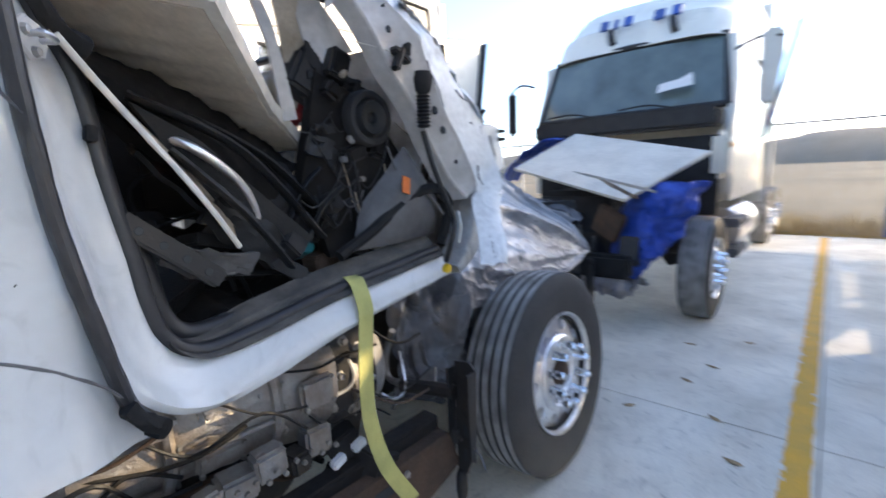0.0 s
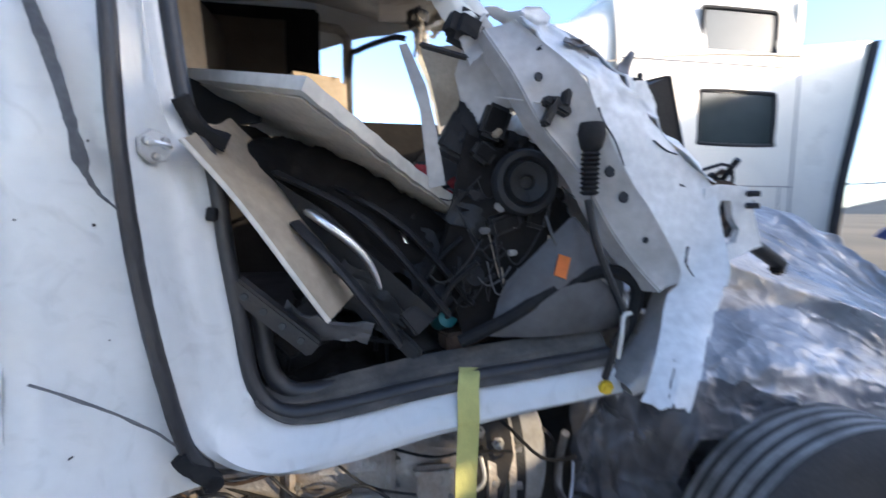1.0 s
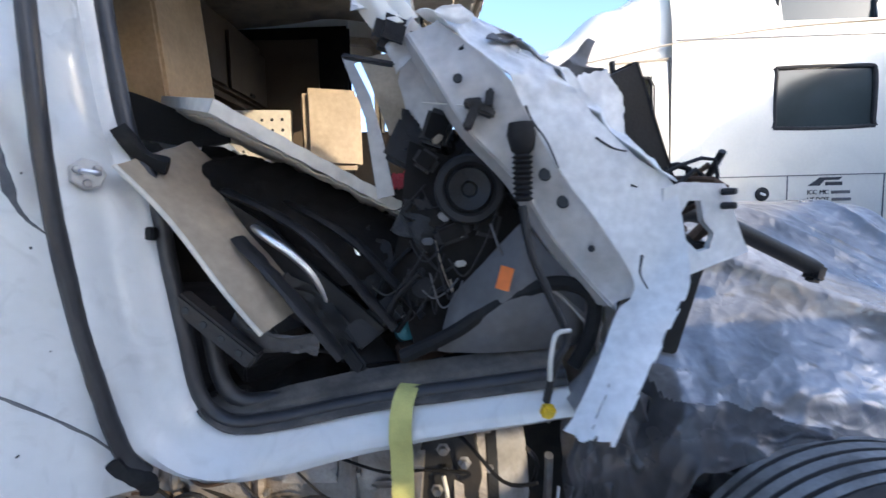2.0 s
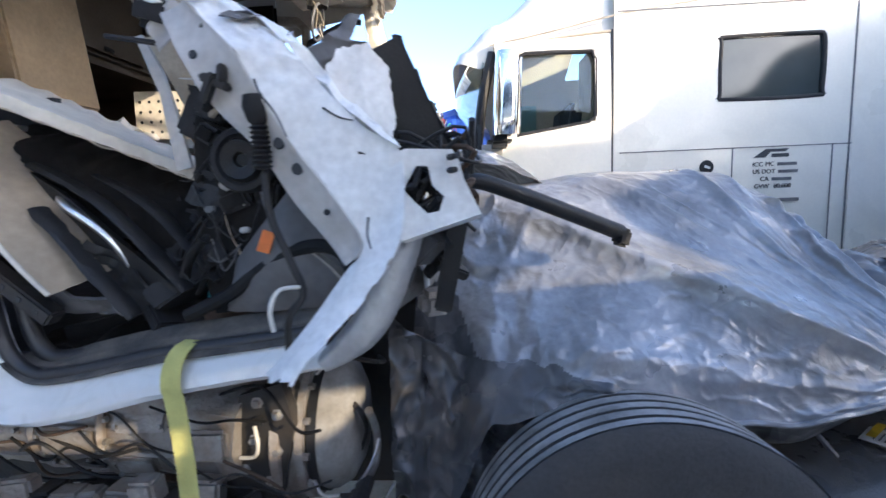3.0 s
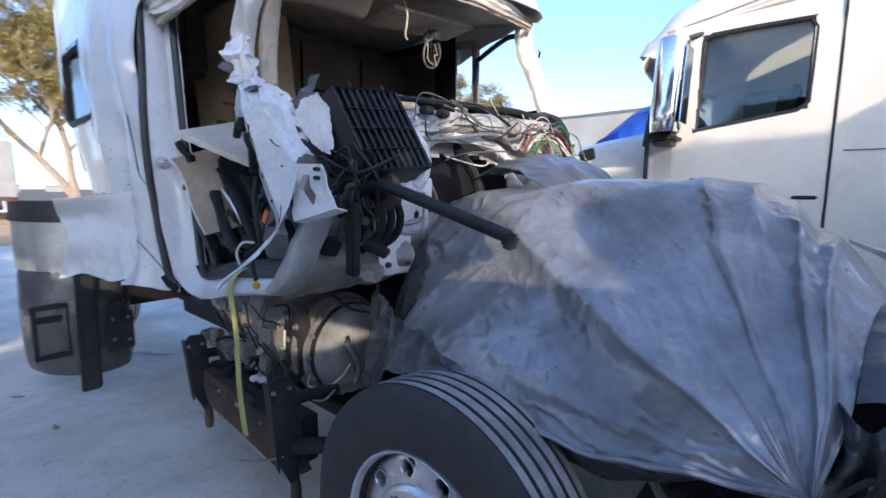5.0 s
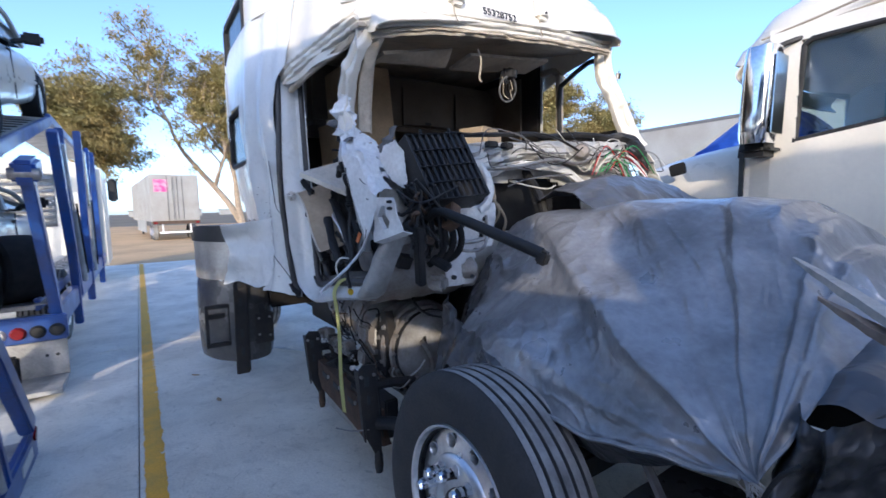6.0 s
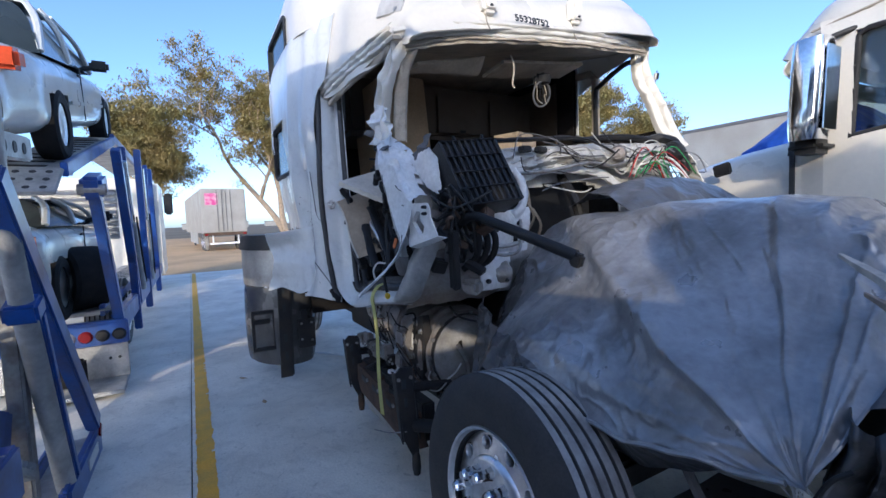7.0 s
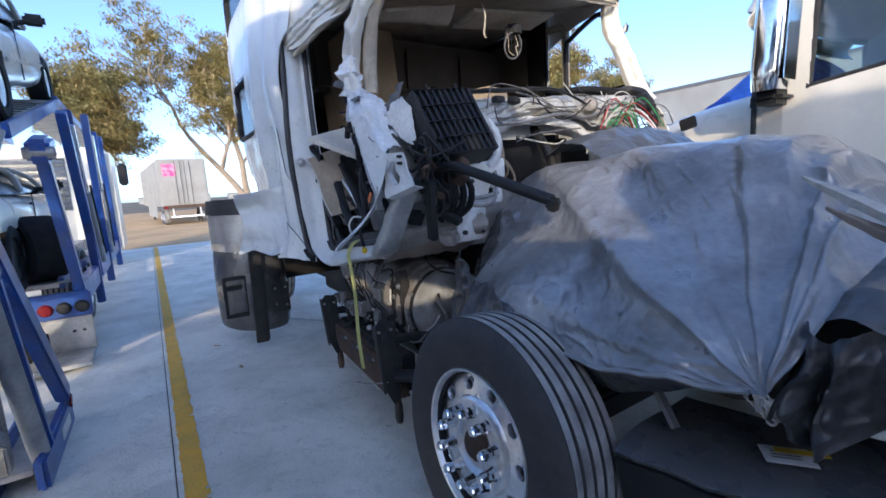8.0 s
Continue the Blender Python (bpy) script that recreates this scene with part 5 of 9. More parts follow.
for k in range(3):
    part("coolant_hose", tube([(2.62, 0.24 + 0.04 * k, 1.62), (2.67, 0.26 + 0.05 * k, 1.52), (2.64, 0.26 + 0.05 * k, 1.42), (2.58, 0.22 + 0.04 * k, 1.36)], 0.017, 9, 6), M_RUBBER, wreck, "black coolant hose")
part("white_duct", tube([(2.5, 0.62, 1.88), (2.54, 0.66, 1.78), (2.55, 0.64, 1.68), (2.54, 0.58, 1.62)], 0.03, 10, 6, 0.8, 0.2), M_WHITEW, wreck, "crushed white duct")
part("far_fender", grid(lambda u, v: Vector((2.3 + 0.26 * u + 0.05 * v, 2.26 + 0.2 * v + 0.012 * noise.noise((u * 5, v * 5, 1)), 2.17 - 0.2 * u - 0.42 * v * v + 0.02 * noise.noise((u * 6, v * 4, 4)))), 14, 12, 0.008, lambda u, v: u > 0.75 + 0.2 * noise.noise((v * 5, 0, 2))), M_CREAM, wreck, "torn cream cowl corner on the far side")
part("hinge_cover", tube([(2.36, 1.98, 2.12), (2.42, 2.06, 2.14), (2.5, 2.14, 2.08), (2.54, 2.16, 1.96), (2.55, 2.15, 1.86)], (0.05, 0.035), 10, 5, 0.8, 0.3), M_BLACK, wreck, "black plastic hood hinge cover")
part("cowl_roll", tube([(2.32, 1.3, 2.1), (2.36, 1.6, 2.13), (2.38, 1.85, 2.13), (2.38, 2.05, 2.1)], (0.03, 0.045), 9, 6, 0.7), M_RUBBER, wreck, "black rolled cowl seal")
for k in range(3):
    part("cowl_wire", tube([(2.5, 1.72 + 0.03 * k, 1.93), (2.56, 1.86 + 0.03 * k, 1.96 + 0.012 * k), (2.62, 1.98 + 0.02 * k, 1.88), (2.66, 2.06 + 0.015 * k, 1.76 - 0.01 * k)], 0.006, 6, 5), M_REDC if k == 1 else M_PAPER, wreck, "red wire hanging from the cowl" if k == 1 else "white wire hanging from the cowl")
rng = random.Random(5)
for k in range(30):
    y0 = rng.uniform(0.6, 2.1)
    z0 = 1.95 + rng.uniform(-0.12, 0.14)
    pts = [(2.46 + rng.uniform(-0.04, 0.14), y0 + 0.16 * j + rng.uniform(-0.06, 0.06), z0 + rng.uniform(-0.09, 0.09) - 0.02 * j) for j in range(4)]
    part("cowl_wire", tube(pts, rng.uniform(0.002, 0.005), 5, 5), rng.choice((M_BLACK, M_BLACK, M_WHITEW2, M_GREY, M_STEEL)), wreck)
for k in range(14):
    a = Vector((2.5 + rng.uniform(0, 0.1), 1.7 + rng.uniform(-0.15, 0.2), 1.84 + rng.uniform(0, 0.1)))
    up_ = rng.uniform(0.06, 0.16)
    pts = [a, a + Vector((0.04, 0.05, up_)), a + Vector((0.06, rng.uniform(0.1, 0.2), up_ * 1.1)), a + Vector((0.05, rng.uniform(0.25, 0.4), rng.uniform(-0.1, 0.05)))]
    part("coloured_wire", tube(pts, 0.0035, 5, 8), (M_GREENW, M_REDW, M_WHITEW2, M_BLACK, M_GREENW)[k % 5], wreck)
part("wiper_motor", lathe([(0.0, 0.05), (0.04, 0.035), (0.055, 0.0), (0.05, -0.05), (0.0, -0.055)], Matrix.Translation((2.5, 1.5, 2.0)) @ pose(0, 0, 0, 90, 0, 40), 16), M_CASTAL, wreck)

# black ribbed housing and the arm beside it
def housing():
    tl, tr, bl, br = Vector((2.53, 0.13, 2.0)), Vector((2.5, 0.49, 2.04)), Vector((2.67, 0.2, 1.68)), Vector((2.69, 0.52, 1.71))
    nv_ = (tr - tl).cross(bl - tl).normalized()
    nv_ = nv_ if nv_.x > 0 else -nv_

    def at_(u, v, h):
        return tl.lerp(tr, u).lerp(bl.lerp(br, u), v) + nv_ * h

    e = part("ribbed_housing", grid(lambda u, v: at_(u, v, 0), 8, 8, 0.008), M_BLACK, wreck, "black plastic housing cover with a grid of ribs")
    for k in range(10):
        part("rib", tube([at_(k / 9, 0, 0.012), at_(k / 9, 1, 0.012)], 0.012, 4, 1, 0.35), M_BLACK, e, smooth=False)
    for k in range(5):
        part("rib", tube([at_(0, k / 4, 0.012), at_(1, k / 4, 0.012)], 0.012, 4, 1, 0.35), M_BLACK, e, smooth=False)
    for k, (a_, b_) in enumerate((((0, 0), (0, 1)), ((0, 1), (1, 1)), ((1, 1), (1, 0)), ((1, 0), (0, 0)))):
        part("housing_wall", grid(lambda u, v: at_(a_[0] + (b_[0] - a_[0]) * u, a_[1] + (b_[1] - a_[1]) * u, -0.2 * v + 0.015), 6, 4, 0.006), M_BLACK, e)
    for u in (0.28, 0.8):
        part("clip", tube([at_(u, 0.02, 0), at_(u, -0.08, 0.01)], 0.008, 6, 1), M_BLACK, e)


housing()
part("wiper_arm_tube", tube([(2.62, 0.2, 1.6), (2.72, 0.2, 1.63), (2.85, 0.24, 1.59), (3.0, 0.3, 1.53), (3.195, 0.38, 1.45)], (0.022, 0.026), 10, 6), M_BLACK, wreck, "black tube sticking out over the tarpaulin")
part("tube_tip", box((3.2, 0.38, 1.435), (0.05, 0.045, 0.06), (0, 20, 20), 0.01), M_BLACK, wreck)
rng = random.Random(9)
for k in range(16):
    p0 = Vector((2.6, 0.12, 1.68))
    pts = [p0 + Vector((rng.uniform(-0.12, 0.14), rng.uniform(-0.06, 0.25), rng.uniform(-0.25, 0.1))) for _ in range(4)]
    part("hose", tube(pts, rng.uniform(0.004, 0.011), 7, 5), rng.choice((M_BLACK, M_BLACK, M_RUBBER, M_RUST)), wreck)
for k in range(8):
    part("broken_bracket", box((2.58 + rng.uniform(-0.1, 0.15), 0.1 + rng.uniform(-0.05, 0.2), 1.55 + rng.uniform(-0.2, 0.12)), (rng.uniform(0.04, 0.14), rng.uniform(0.03, 0.08), rng.uniform(0.02, 0.07)),
                              [rng.uniform(-50, 50) for _ in range(3)], 0.006), rng.choice((M_BLACK, M_BLACK, M_RUST, M_GREY)), wreck)
part("bracket_leg", box((2.66, 0.12, 1.42), (0.05, 0.04, 0.3), (8, 12, 0), 0.006), M_BLACK, wreck)
part("hinge_foot", box((2.6, 0.26, 1.27), (0.1, 0.08, 0.08), (10, 0, 25), 0.02), M_CASTAL, wreck, "dusty pale hinge casting")

# chassis, gearbox and brackets below
part("chassis_rail", box((-0.55, 0.72, 0.62), (3.7, 0.08, 0.26), bevel=0.01), M_FRAME, wreck, "black steel chassis rail")
part("mount_rail", box((1.86, 0.1, 0.5), (1.0, 0.08, 0.22), bevel=0.01), M_FRAME, wreck, "black steel mounting rail")
part("chassis_rail", box((1.6, 1.85, 0.62), (5.8, 0.09, 0.27), bevel=0.01), M_FRAME, wreck)
gb = part("gearbox", tube([(0.7, 0.55, 0.85), (1.2, 0.5, 0.86), (1.7, 0.45, 0.86), (2.0, 0.42, 0.84)], (0.2, 0.27), 14, 4, 0.9, 0.15), M_CASTAL, wreck, "dusty cast aluminium gearbox")


def gb_at(x, a, off=0.0):
    """A point on the gearbox skin at x and angle a."""
    k = (x - 0.7) / 1.3
    r = 0.2 + 0.07 * k + off
    return Vector((x, 0.55 - 0.13 * k + r * math.cos(a), 0.855 + r * 0.9 * math.sin(a)))


for x in (0.95, 1.22, 1.5, 1.78):
    part("flange", tube([gb_at(x, 2 * math.pi * k / 24, 0.008) for k in range(25)], 0.016, 6, 1), M_CASTAL, gb)
    for k in range(9):
        a = 1.9 + 0.32 * k
        part("bolt", lathe([(0.0, 0.012), (0.011, 0.01), (0.012, 0)], Matrix.Translation(gb_at(x + 0.016, a, 0.008)) @ pose(0, 0, 0, 0, 90, 0), 6), M_STEEL, gb)
for k in range(8):
    a = 1.8 + 0.3 * k
    part("casting_rib", tube([gb_at(0.96 + 0.28 * (k % 3), a, 0.0), gb_at(1.1 + 0.28 * (k % 3), a, 0.012), gb_at(1.22 + 0.28 * (k % 3), a, 0.0)], 0.014, 6, 3, 0.6), M_CASTAL, gb)
for x, a, w, h_ in ((1.1, 2.9, 0.16, 0.12), (1.38, 3.2, 0.2, 0.1), (1.66, 2.7, 0.18, 0.14), (1.9, 3.1, 0.12, 0.1), (1.62, 3.5, 0.14, 0.08)):
    c_ = gb_at(x, a, 0.01)
    cv = part("cover_plate", box(tuple(c_), (w, 0.03, h_), (math.degrees(a) - 180, 0, 0), 0.012), M_CASTAL, gb)
    for sx in (-1, 1):
        for sz in (-1, 1):
            part("cover_bolt", lathe([(0.0, 0.008), (0.008, 0.007), (0.009, 0.0)], Matrix.Translation(c_) @ pose(0, 0, 0, math.degrees(a) - 180, 0, 0) @ Matrix.Translation((sx * w * 0.4, -0.015, sz * h_ * 0.38)) @ pose(0, 0, 0, 90, 0, 0), 6), M_STEEL, cv)
rng = random.Random(21)
for k in range(16):
    x, a = rng.uniform(1.0, 2.0), rng.uniform(2.2, 3.6)
    pts = [gb_at(x + 0.12 * j + rng.uniform(-0.03, 0.03), a + rng.uniform(-0.25, 0.25) + 0.1 * j, 0.03 + rng.uniform(0, 0.04)) for j in range(4)]
    part("gearbox_line", tube(pts, rng.uniform(0.003, 0.006), 6, 5), rng.choice((M_BLACK, M_RUBBER, M_BLACK, M_RUST)), wreck)
BELL = Matrix.Translation((2.2, 0.46, 0.79)) @ pose(0, 0, 0, 0, 90, 0)
bell = part("clutch_housing", lathe([(0.0, 0.11), (0.06, 0.112), (0.15, 0.1), (0.205, 0.07), (0.228, 0.03), (0.232, 0.0)], BELL, 48), M_HOUSING, wreck, "domed grey housing with a bolted flange")
part("bell_band", lathe([(0.232, -0.004), (0.236, 0.0), (0.238, -0.03), (0.232, -0.034)], BELL, 48), M_BLACK, bell)
part("bell_flange", lathe([(0.23, -0.035), (0.255, -0.036), (0.258, -0.06), (0.235, -0.062), (0.25, -0.1), (0.275, -0.104), (0.28, -0.13), (0.2, -0.14)], BELL, 48), M_CASTAL, bell)
part("dome_bracket", tube([(2.29, 0.36, 0.9), (2.33, 0.34, 0.86), (2.33, 0.38, 0.78), (2.3, 0.4, 0.7)], 0.012, 7, 5, 0.6), M_FRAME, bell)
part("wire_bail", tube([(2.2, 0.2, 0.72), (2.24, 0.17, 0.69), (2.32, 0.2, 0.69), (2.37, 0.26, 0.74), (2.39, 0.3, 0.8)], 0.005, 6, 5), M_ALU, bell, "bent bright wire across the housing")
for k in range(14):
    a = 2 * math.pi * k / 14
    part("bolt", lathe([(0.0, 0.02), (0.012, 0.018), (0.013, 0)], Matrix.Translation((2.165, 0.46 + 0.245 * math.cos(a), 0.79 + 0.245 * math.sin(a))) @ pose(0, 0, 0, 0, 90, 0), 6), M_STEEL, bell)
part("housing_lever", tube([(2.36, 0.3, 0.9), (2.37, 0.36, 0.78), (2.36, 0.34, 0.68), (2.34, 0.2, 0.7)], 0.014, 7, 5), M_STEEL, bell)
mb_ = part("engine_mount", plate([(1.98, 0.2, 1.0), (2.12, 0.2, 1.04), (2.15, 0.2, 0.9), (2.08, 0.2, 0.6), (1.9, 0.2, 0.6), (1.92, 0.2, 0.74)], 0.05, "y", 0.006, 2), M_FRAME, wreck, "black cast mounting bracket with bolts")
for x, z in ((2.04, 0.98), (2.1, 0.94), (2.02, 0.86), (2.09, 0.82), (1.98, 0.76), (2.06, 0.72), (1.95, 0.66), (2.03, 0.64)):
    part("bolt", lathe([(0.0, 0.016), (0.012, 0.014), (0.013, 0.0), (0.02, -0.002)], Matrix.Translation((x, 0.196, z)) @ pose(0, 0, 0, 90, 0, 0), 6), M_STEEL, mb_)
part("cable_clip", box((2.05, 0.18, 0.93), (0.03, 0.03, 0.022), (0, 30, 0), 0.005), M_BLACK, mb_)
part("white_lead", tube([(2.04, 0.17, 0.92), (2.05, 0.16, 0.86), (2.03, 0.17, 0.82), (1.98, 0.18, 0.81)], 0.006, 7, 5), M_WHITEW2, mb_, "short white cable at the bracket")
rng = random.Random(64)
for k in range(9):
    x = 1.2 + 0.085 * k
    c_ = part("valve_block", box((x, 0.13 + rng.uniform(-0.01, 0.03), 0.71 + rng.uniform(-0.02, 0.03)), (rng.uniform(0.06, 0.11), rng.uniform(0.05, 0.09), rng.uniform(0.06, 0.12)), (rng.uniform(-6, 6), rng.uniform(-8, 8), rng.uniform(-8, 8)), 0.01), rng.choice((M_CASTAL, M_FRAME, M_STEEL)), wreck, "oily cast valve block on the gearbox")
    for j in range(3):
        part("bolt", lathe([(0.0, 0.01), (0.008, 0.009), (0.009, 0.0)], Matrix.Translation((x + 0.025 * (j - 1), 0.085, 0.71 + 0.02 * ((j + k) % 2))) @ pose(0, 0, 0, 90, 0, 0), 6), M_STEEL, c_)
for x in (1.9, 1.98):
    part("white_connector", box((x, 0.07, 0.66 + 0.2 * (x - 1.9)), (0.05, 0.03, 0.03), (0, -20, 0), 0.006), M_PAPER, wreck, "white plastic connector")
part("rusty_plate", plate([(1.35, 0.0, 0.6), (2.35, 0.0, 0.56), (2.42, 0.0, 0.4), (2.2, 0.0, 0.34), (1.5, 0.0, 0.42)], 0.05, "y", 0.015, 3), M_RUST, wreck, "rusty brown bracket plate")
for x, z in ((1.58, 0.53), (1.78, 0.52), (2.02, 0.51)):
    part("plate_slot", box((x, 0.002, z), (0.09, 0.014, 0.035), (0, 3, 0), 0.0), M_INK, wreck)
    part("plate_bolt", lathe([(0.0, 0.012), (0.012, 0.01), (0.013, 0.0)], Matrix.Translation((x + 0.09, -0.008, z + 0.02)) @ pose(0, 0, 0, 90, 0, 0), 6), M_STEEL, wreck)
part("silver_canister", lathe([(0.0, 0.0), (0.06, 0.005), (0.075, 0.03), (0.075, 0.5), (0.06, 0.525), (0.0, 0.53)], Matrix.Translation((1.55, 0.08, 0.36)) @ pose(0, 0, 0, 0, 90, 0), 20), M_TANK, wreck, "dusty silver canister under the rusty plate")
part("wire_hook", tube([(2.34, 0.12, 0.72), (2.37, 0.1, 0.69), (2.42, 0.13, 0.69), (2.46, 0.16, 0.74)], 0.004, 6, 4), M_STEEL, wreck)
for x0, y0, zt, zb in ((1.42, -0.03, 0.8, 0.34), (2.38, -0.055, 0.84, 0.34)):
    b = part("step_bracket", plate([(x0, y0 - 0.05, zt - 0.02), (x0, y0 - 0.02, zt + 0.01), (x0, y0 + 0.045, zt), (x0 + 0.01, y0 + 0.055, zt - 0.22), (x0 + 0.02, y0 + 0.06, zb + 0.04), (x0 + 0.02, y0 + 0.02, zb + 0.03), (x0 + 0.01, y0 - 0.02, zb + 0.12)], 0.01, "x"), M_FRAME, wreck, "black slotted steel step bracket")
    for y1, w1 in ((y0 - 0.05, 0.045), (y0 + 0.05, 0.035)):
        part("bracket_flange", plate([(x0 - w1, y1, zt - 0.02), (x0 + 0.008, y1, zt - 0.02), (x0 + 0.02, y1 + 0.02, zb + 0.1), (x0 - 0.01, y1 + 0.02, zb + 0.12)], 0.008, "y"), M_FRAME, b)
    for k in range(4):
        part("slot", box((x0 + 0.014, y0 - 0.005 + 0.007 * k, zt - 0.08 - 0.1 * k), (0.006, 0.016 if k % 2 else 0.024, 0.05), (0, 0, 0), 0.0), M_INK, b)
    for y, z in ((y0 - 0.035, zt - 0.05), (y0 + 0.035, zt - 0.05), (y0 + 0.04, zt - 0.32)):
        part("bolt", lathe([(0.0, 0.014), (0.009, 0.012), (0.01, 0.0)], Matrix.Translation((x0 + 0.012, y, z)) @ pose(0, 0, 0, 0, 90, 0), 6), M_STEEL, b)
    part("foot", lathe([(0.0, -0.07), (0.018, -0.065), (0.024, -0.03), (0.022, 0.03), (0.016, 0.06), (0.0, 0.065)], Matrix.Translation((x0 + 0.02, y0 + 0.045, zb - 0.02)), 12), M_RUST if x0 < 2 else M_FRAME, b)
    part("bracket_arm", tube([(x0 - 0.01, y0 + 0.04, zt - 0.12), (x0 - 0.02, y0 + 0.14, zt - 0.13), (x0 - 0.03, y0 + 0.3, zt - 0.16)], 0.028, 8, 3), M_FRAME, b)
part("bump_stop", tube([(2.39, 0.0, 0.52), (2.45, 0.04, 0.53), (2.52, 0.08, 0.54)], 0.035, 10, 4), M_FRAME, wreck, "black rubber bump stop")
part("wire_end", tube([(2.4, -0.06, 0.505), (2.36, -0.14, 0.505), (2.3, -0.2, 0.515)], 0.0035, 6, 4), M_STEEL, wreck, "thin wire sticking out of the bracket")
paper = tagged(part("paper_sheet", grid(lambda u, v: Vector((-1.1 + 0.36 * u + 0.12 * v, 0.2 + 0.14 * v + 0.26 * u * 0.9, 0.012 + 0.02 * max(0, fbm((u * 2, v * 2, 3), 1.5)))), 12, 8, 0.001), M_PAPER), "crumpled white paper lying on the concrete", "paper")
rng = random.Random(31)
for k in range(5):
    x = rng.uniform(1.2, 2.4)
    pts = [(x + rng.uniform(-0.2, 0.2), rng.uniform(0.3, 0.7), rng.uniform(0.95, 1.1)) for _ in range(4)]
    part("underbody_hose", tube(pts, rng.uniform(0.004, 0.009), 6, 5), rng.choice((M_BLACK, M_BLACK, M_RUBBER, M_BLACK)), wreck)
for k in range(16):
    part("underbody_part", box((rng.uniform(1.42, 2.05), rng.uniform(0.06, 0.2), rng.uniform(0.4, 0.68)), (rng.uniform(0.04, 0.2), rng.uniform(0.04, 0.12), rng.uniform(0.03, 0.12)), [rng.uniform(-25, 25) for _ in range(3)], 0.008),
         rng.choice((M_FRAME, M_FRAME, M_RUST, M_BLACK)), wreck)
# Dark board standing in for the shadow below the cab.
part("underbody_shade_board", box((0.9, 0.85, 0.72), (4.2, 0.1, 0.86), bevel=0.02), M_FRAME, wreck)
for x in (-1.1, -0.5, 0.1, 0.65):
    cm = part("crossmember", box((x, 1.24, 0.55), (0.2, 0.96, 0.16), bevel=0.02), M_FRAME, wreck, "black chassis crossmember")
    for y in (1.0, 1.3):
        part("rivet", lathe([(0.0, 0.012), (0.014, 0.01), (0.016, 0.0)], Matrix.Translation((x, y, 0.63)), 8), M_STEEL, cm)
for y, z, x0, x1, r in ((1.02, 0.42, -1.3, -0.2, 0.15), (1.02, 0.42, 0.0, 0.9, 0.14), (0.75, 0.55, -1.6, 1.0, 0.07), (0.6, 0.36, 1.0, 2.0, 0.1)):
    part("air_tank" if r > 0.09 else "driveshaft", lathe([(0.0, 0.0), (r * 0.7, 0.01), (r, 0.07), (r, x1 - x0 - 0.07), (r * 0.7, x1 - x0 - 0.01), (0, x1 - x0)], Matrix.Translation((x0, y, z)) @ pose(0, 0, 0, 0, 90, 0), 20), M_FRAME if r > 0.09 else M_RUST, wreck, "black air tank between the rails" if r > 0.09 else "rusty driveshaft")
for k in range(6):
    x = rng.uniform(1.3, 1.5)
    pts = [(x + 0.22 * j, 0.2 + rng.uniform(0, 0.35), 0.56 + rng.uniform(-0.1, 0.16)) for j in range(4)]
    part("air_line", tube(pts, rng.uniform(0.006, 0.014), 6, 5), rng.choice((M_BLACK, M_RUBBER, M_RUST)), wreck)
part("drive_fender", tube([(-2.9, 0.1, 1.0), (-2.7, 0.1, 1.3), (-2.3, 0.1, 1.42), (-1.9, 0.1, 1.3), (-1.75, 0.1, 1.05)], 0.24, 8, 5, 0.12), M_BLACK, wreck, "black plastic wheel fender")
part("engine_block", box((2.75, 1.1, 0.85), (0.9, 0.8, 0.7), bevel=0.04), M_FRAME, wreck)
part("axle_beam", box((3.12, 1.1, 0.4), (0.14, 2.0, 0.14), bevel=0.02), M_FRAME, wreck)

# rounded side fairing behind the cab, with its black brackets
FPLAN = smooth_path([(-0.86, -0.3, 0), (-0.84, -0.47, 0), (-0.65, -0.51, 0), (-0.36, -0.43, 0), (-0.17, -0.28, 0), (-0.11, -0.13, 0), (-0.19, 0.03, 0), (-0.42, 0.12, 0)], 8)


def fairing_f(u, v, z0, z1, out=0.0):
    k = u * (len(FPLAN) - 1)
    i = min(len(FPLAN) - 2, int(k))
    p = FPLAN[i].lerp(FPLAN[i + 1], k - i)
    d = (FPLAN[i + 1] - FPLAN[i]).normalized()
    return Vector((p.x + d.y * out, p.y - d.x * out, z0 + (z1 - z0) * v))


M_FAIR = mat("dusty_fairing_plastic", (0.07, 0.07, 0.072), 0.25, vary=0.3, scale=4, bump=0.1, bscale=40, stain=(0.16, 0.155, 0.145), stain_amt=0.6)
sf = part("side_fairing", grid(lambda u, v: fairing_f(u, v, 0.2, 0.99, 0.02 * math.sin(math.pi * v) ** 0.5), 56, 16, 0.012), M_FAIR, wreck, "rounded dusty grey side fairing")
part("upper_fairing", grid(lambda u, v: fairing_f(u, v, 1.0, 1.365, 0.012), 56, 8, 0.012), M_TANK, sf, "dull pale upper fairing")
part("black_cap", grid(lambda u, v: fairing_f(u, v, 1.37, 1.51, 0.03 - 0.02 * v), 56, 6, 0.012), M_BLACK, sf, "black plastic cap band")
part("cap_deck", plate([(-0.82, -0.45, 1.505), (-0.66, -0.48, 1.505), (-0.38, -0.4, 1.505), (-0.2, -0.26, 1.505), (-0.14, -0.13, 1.505), (-0.22, 0.02, 1.505), (-0.82, 0.1, 1.505)], 0.012, "z"), M_BLACK, sf)
bf = part("box_bracket", box((-0.2, -0.415, 0.755), (0.05, 0.22, 0.035), bevel=0.006), M_FRAME, wreck, "black steel box bracket before the fairing")
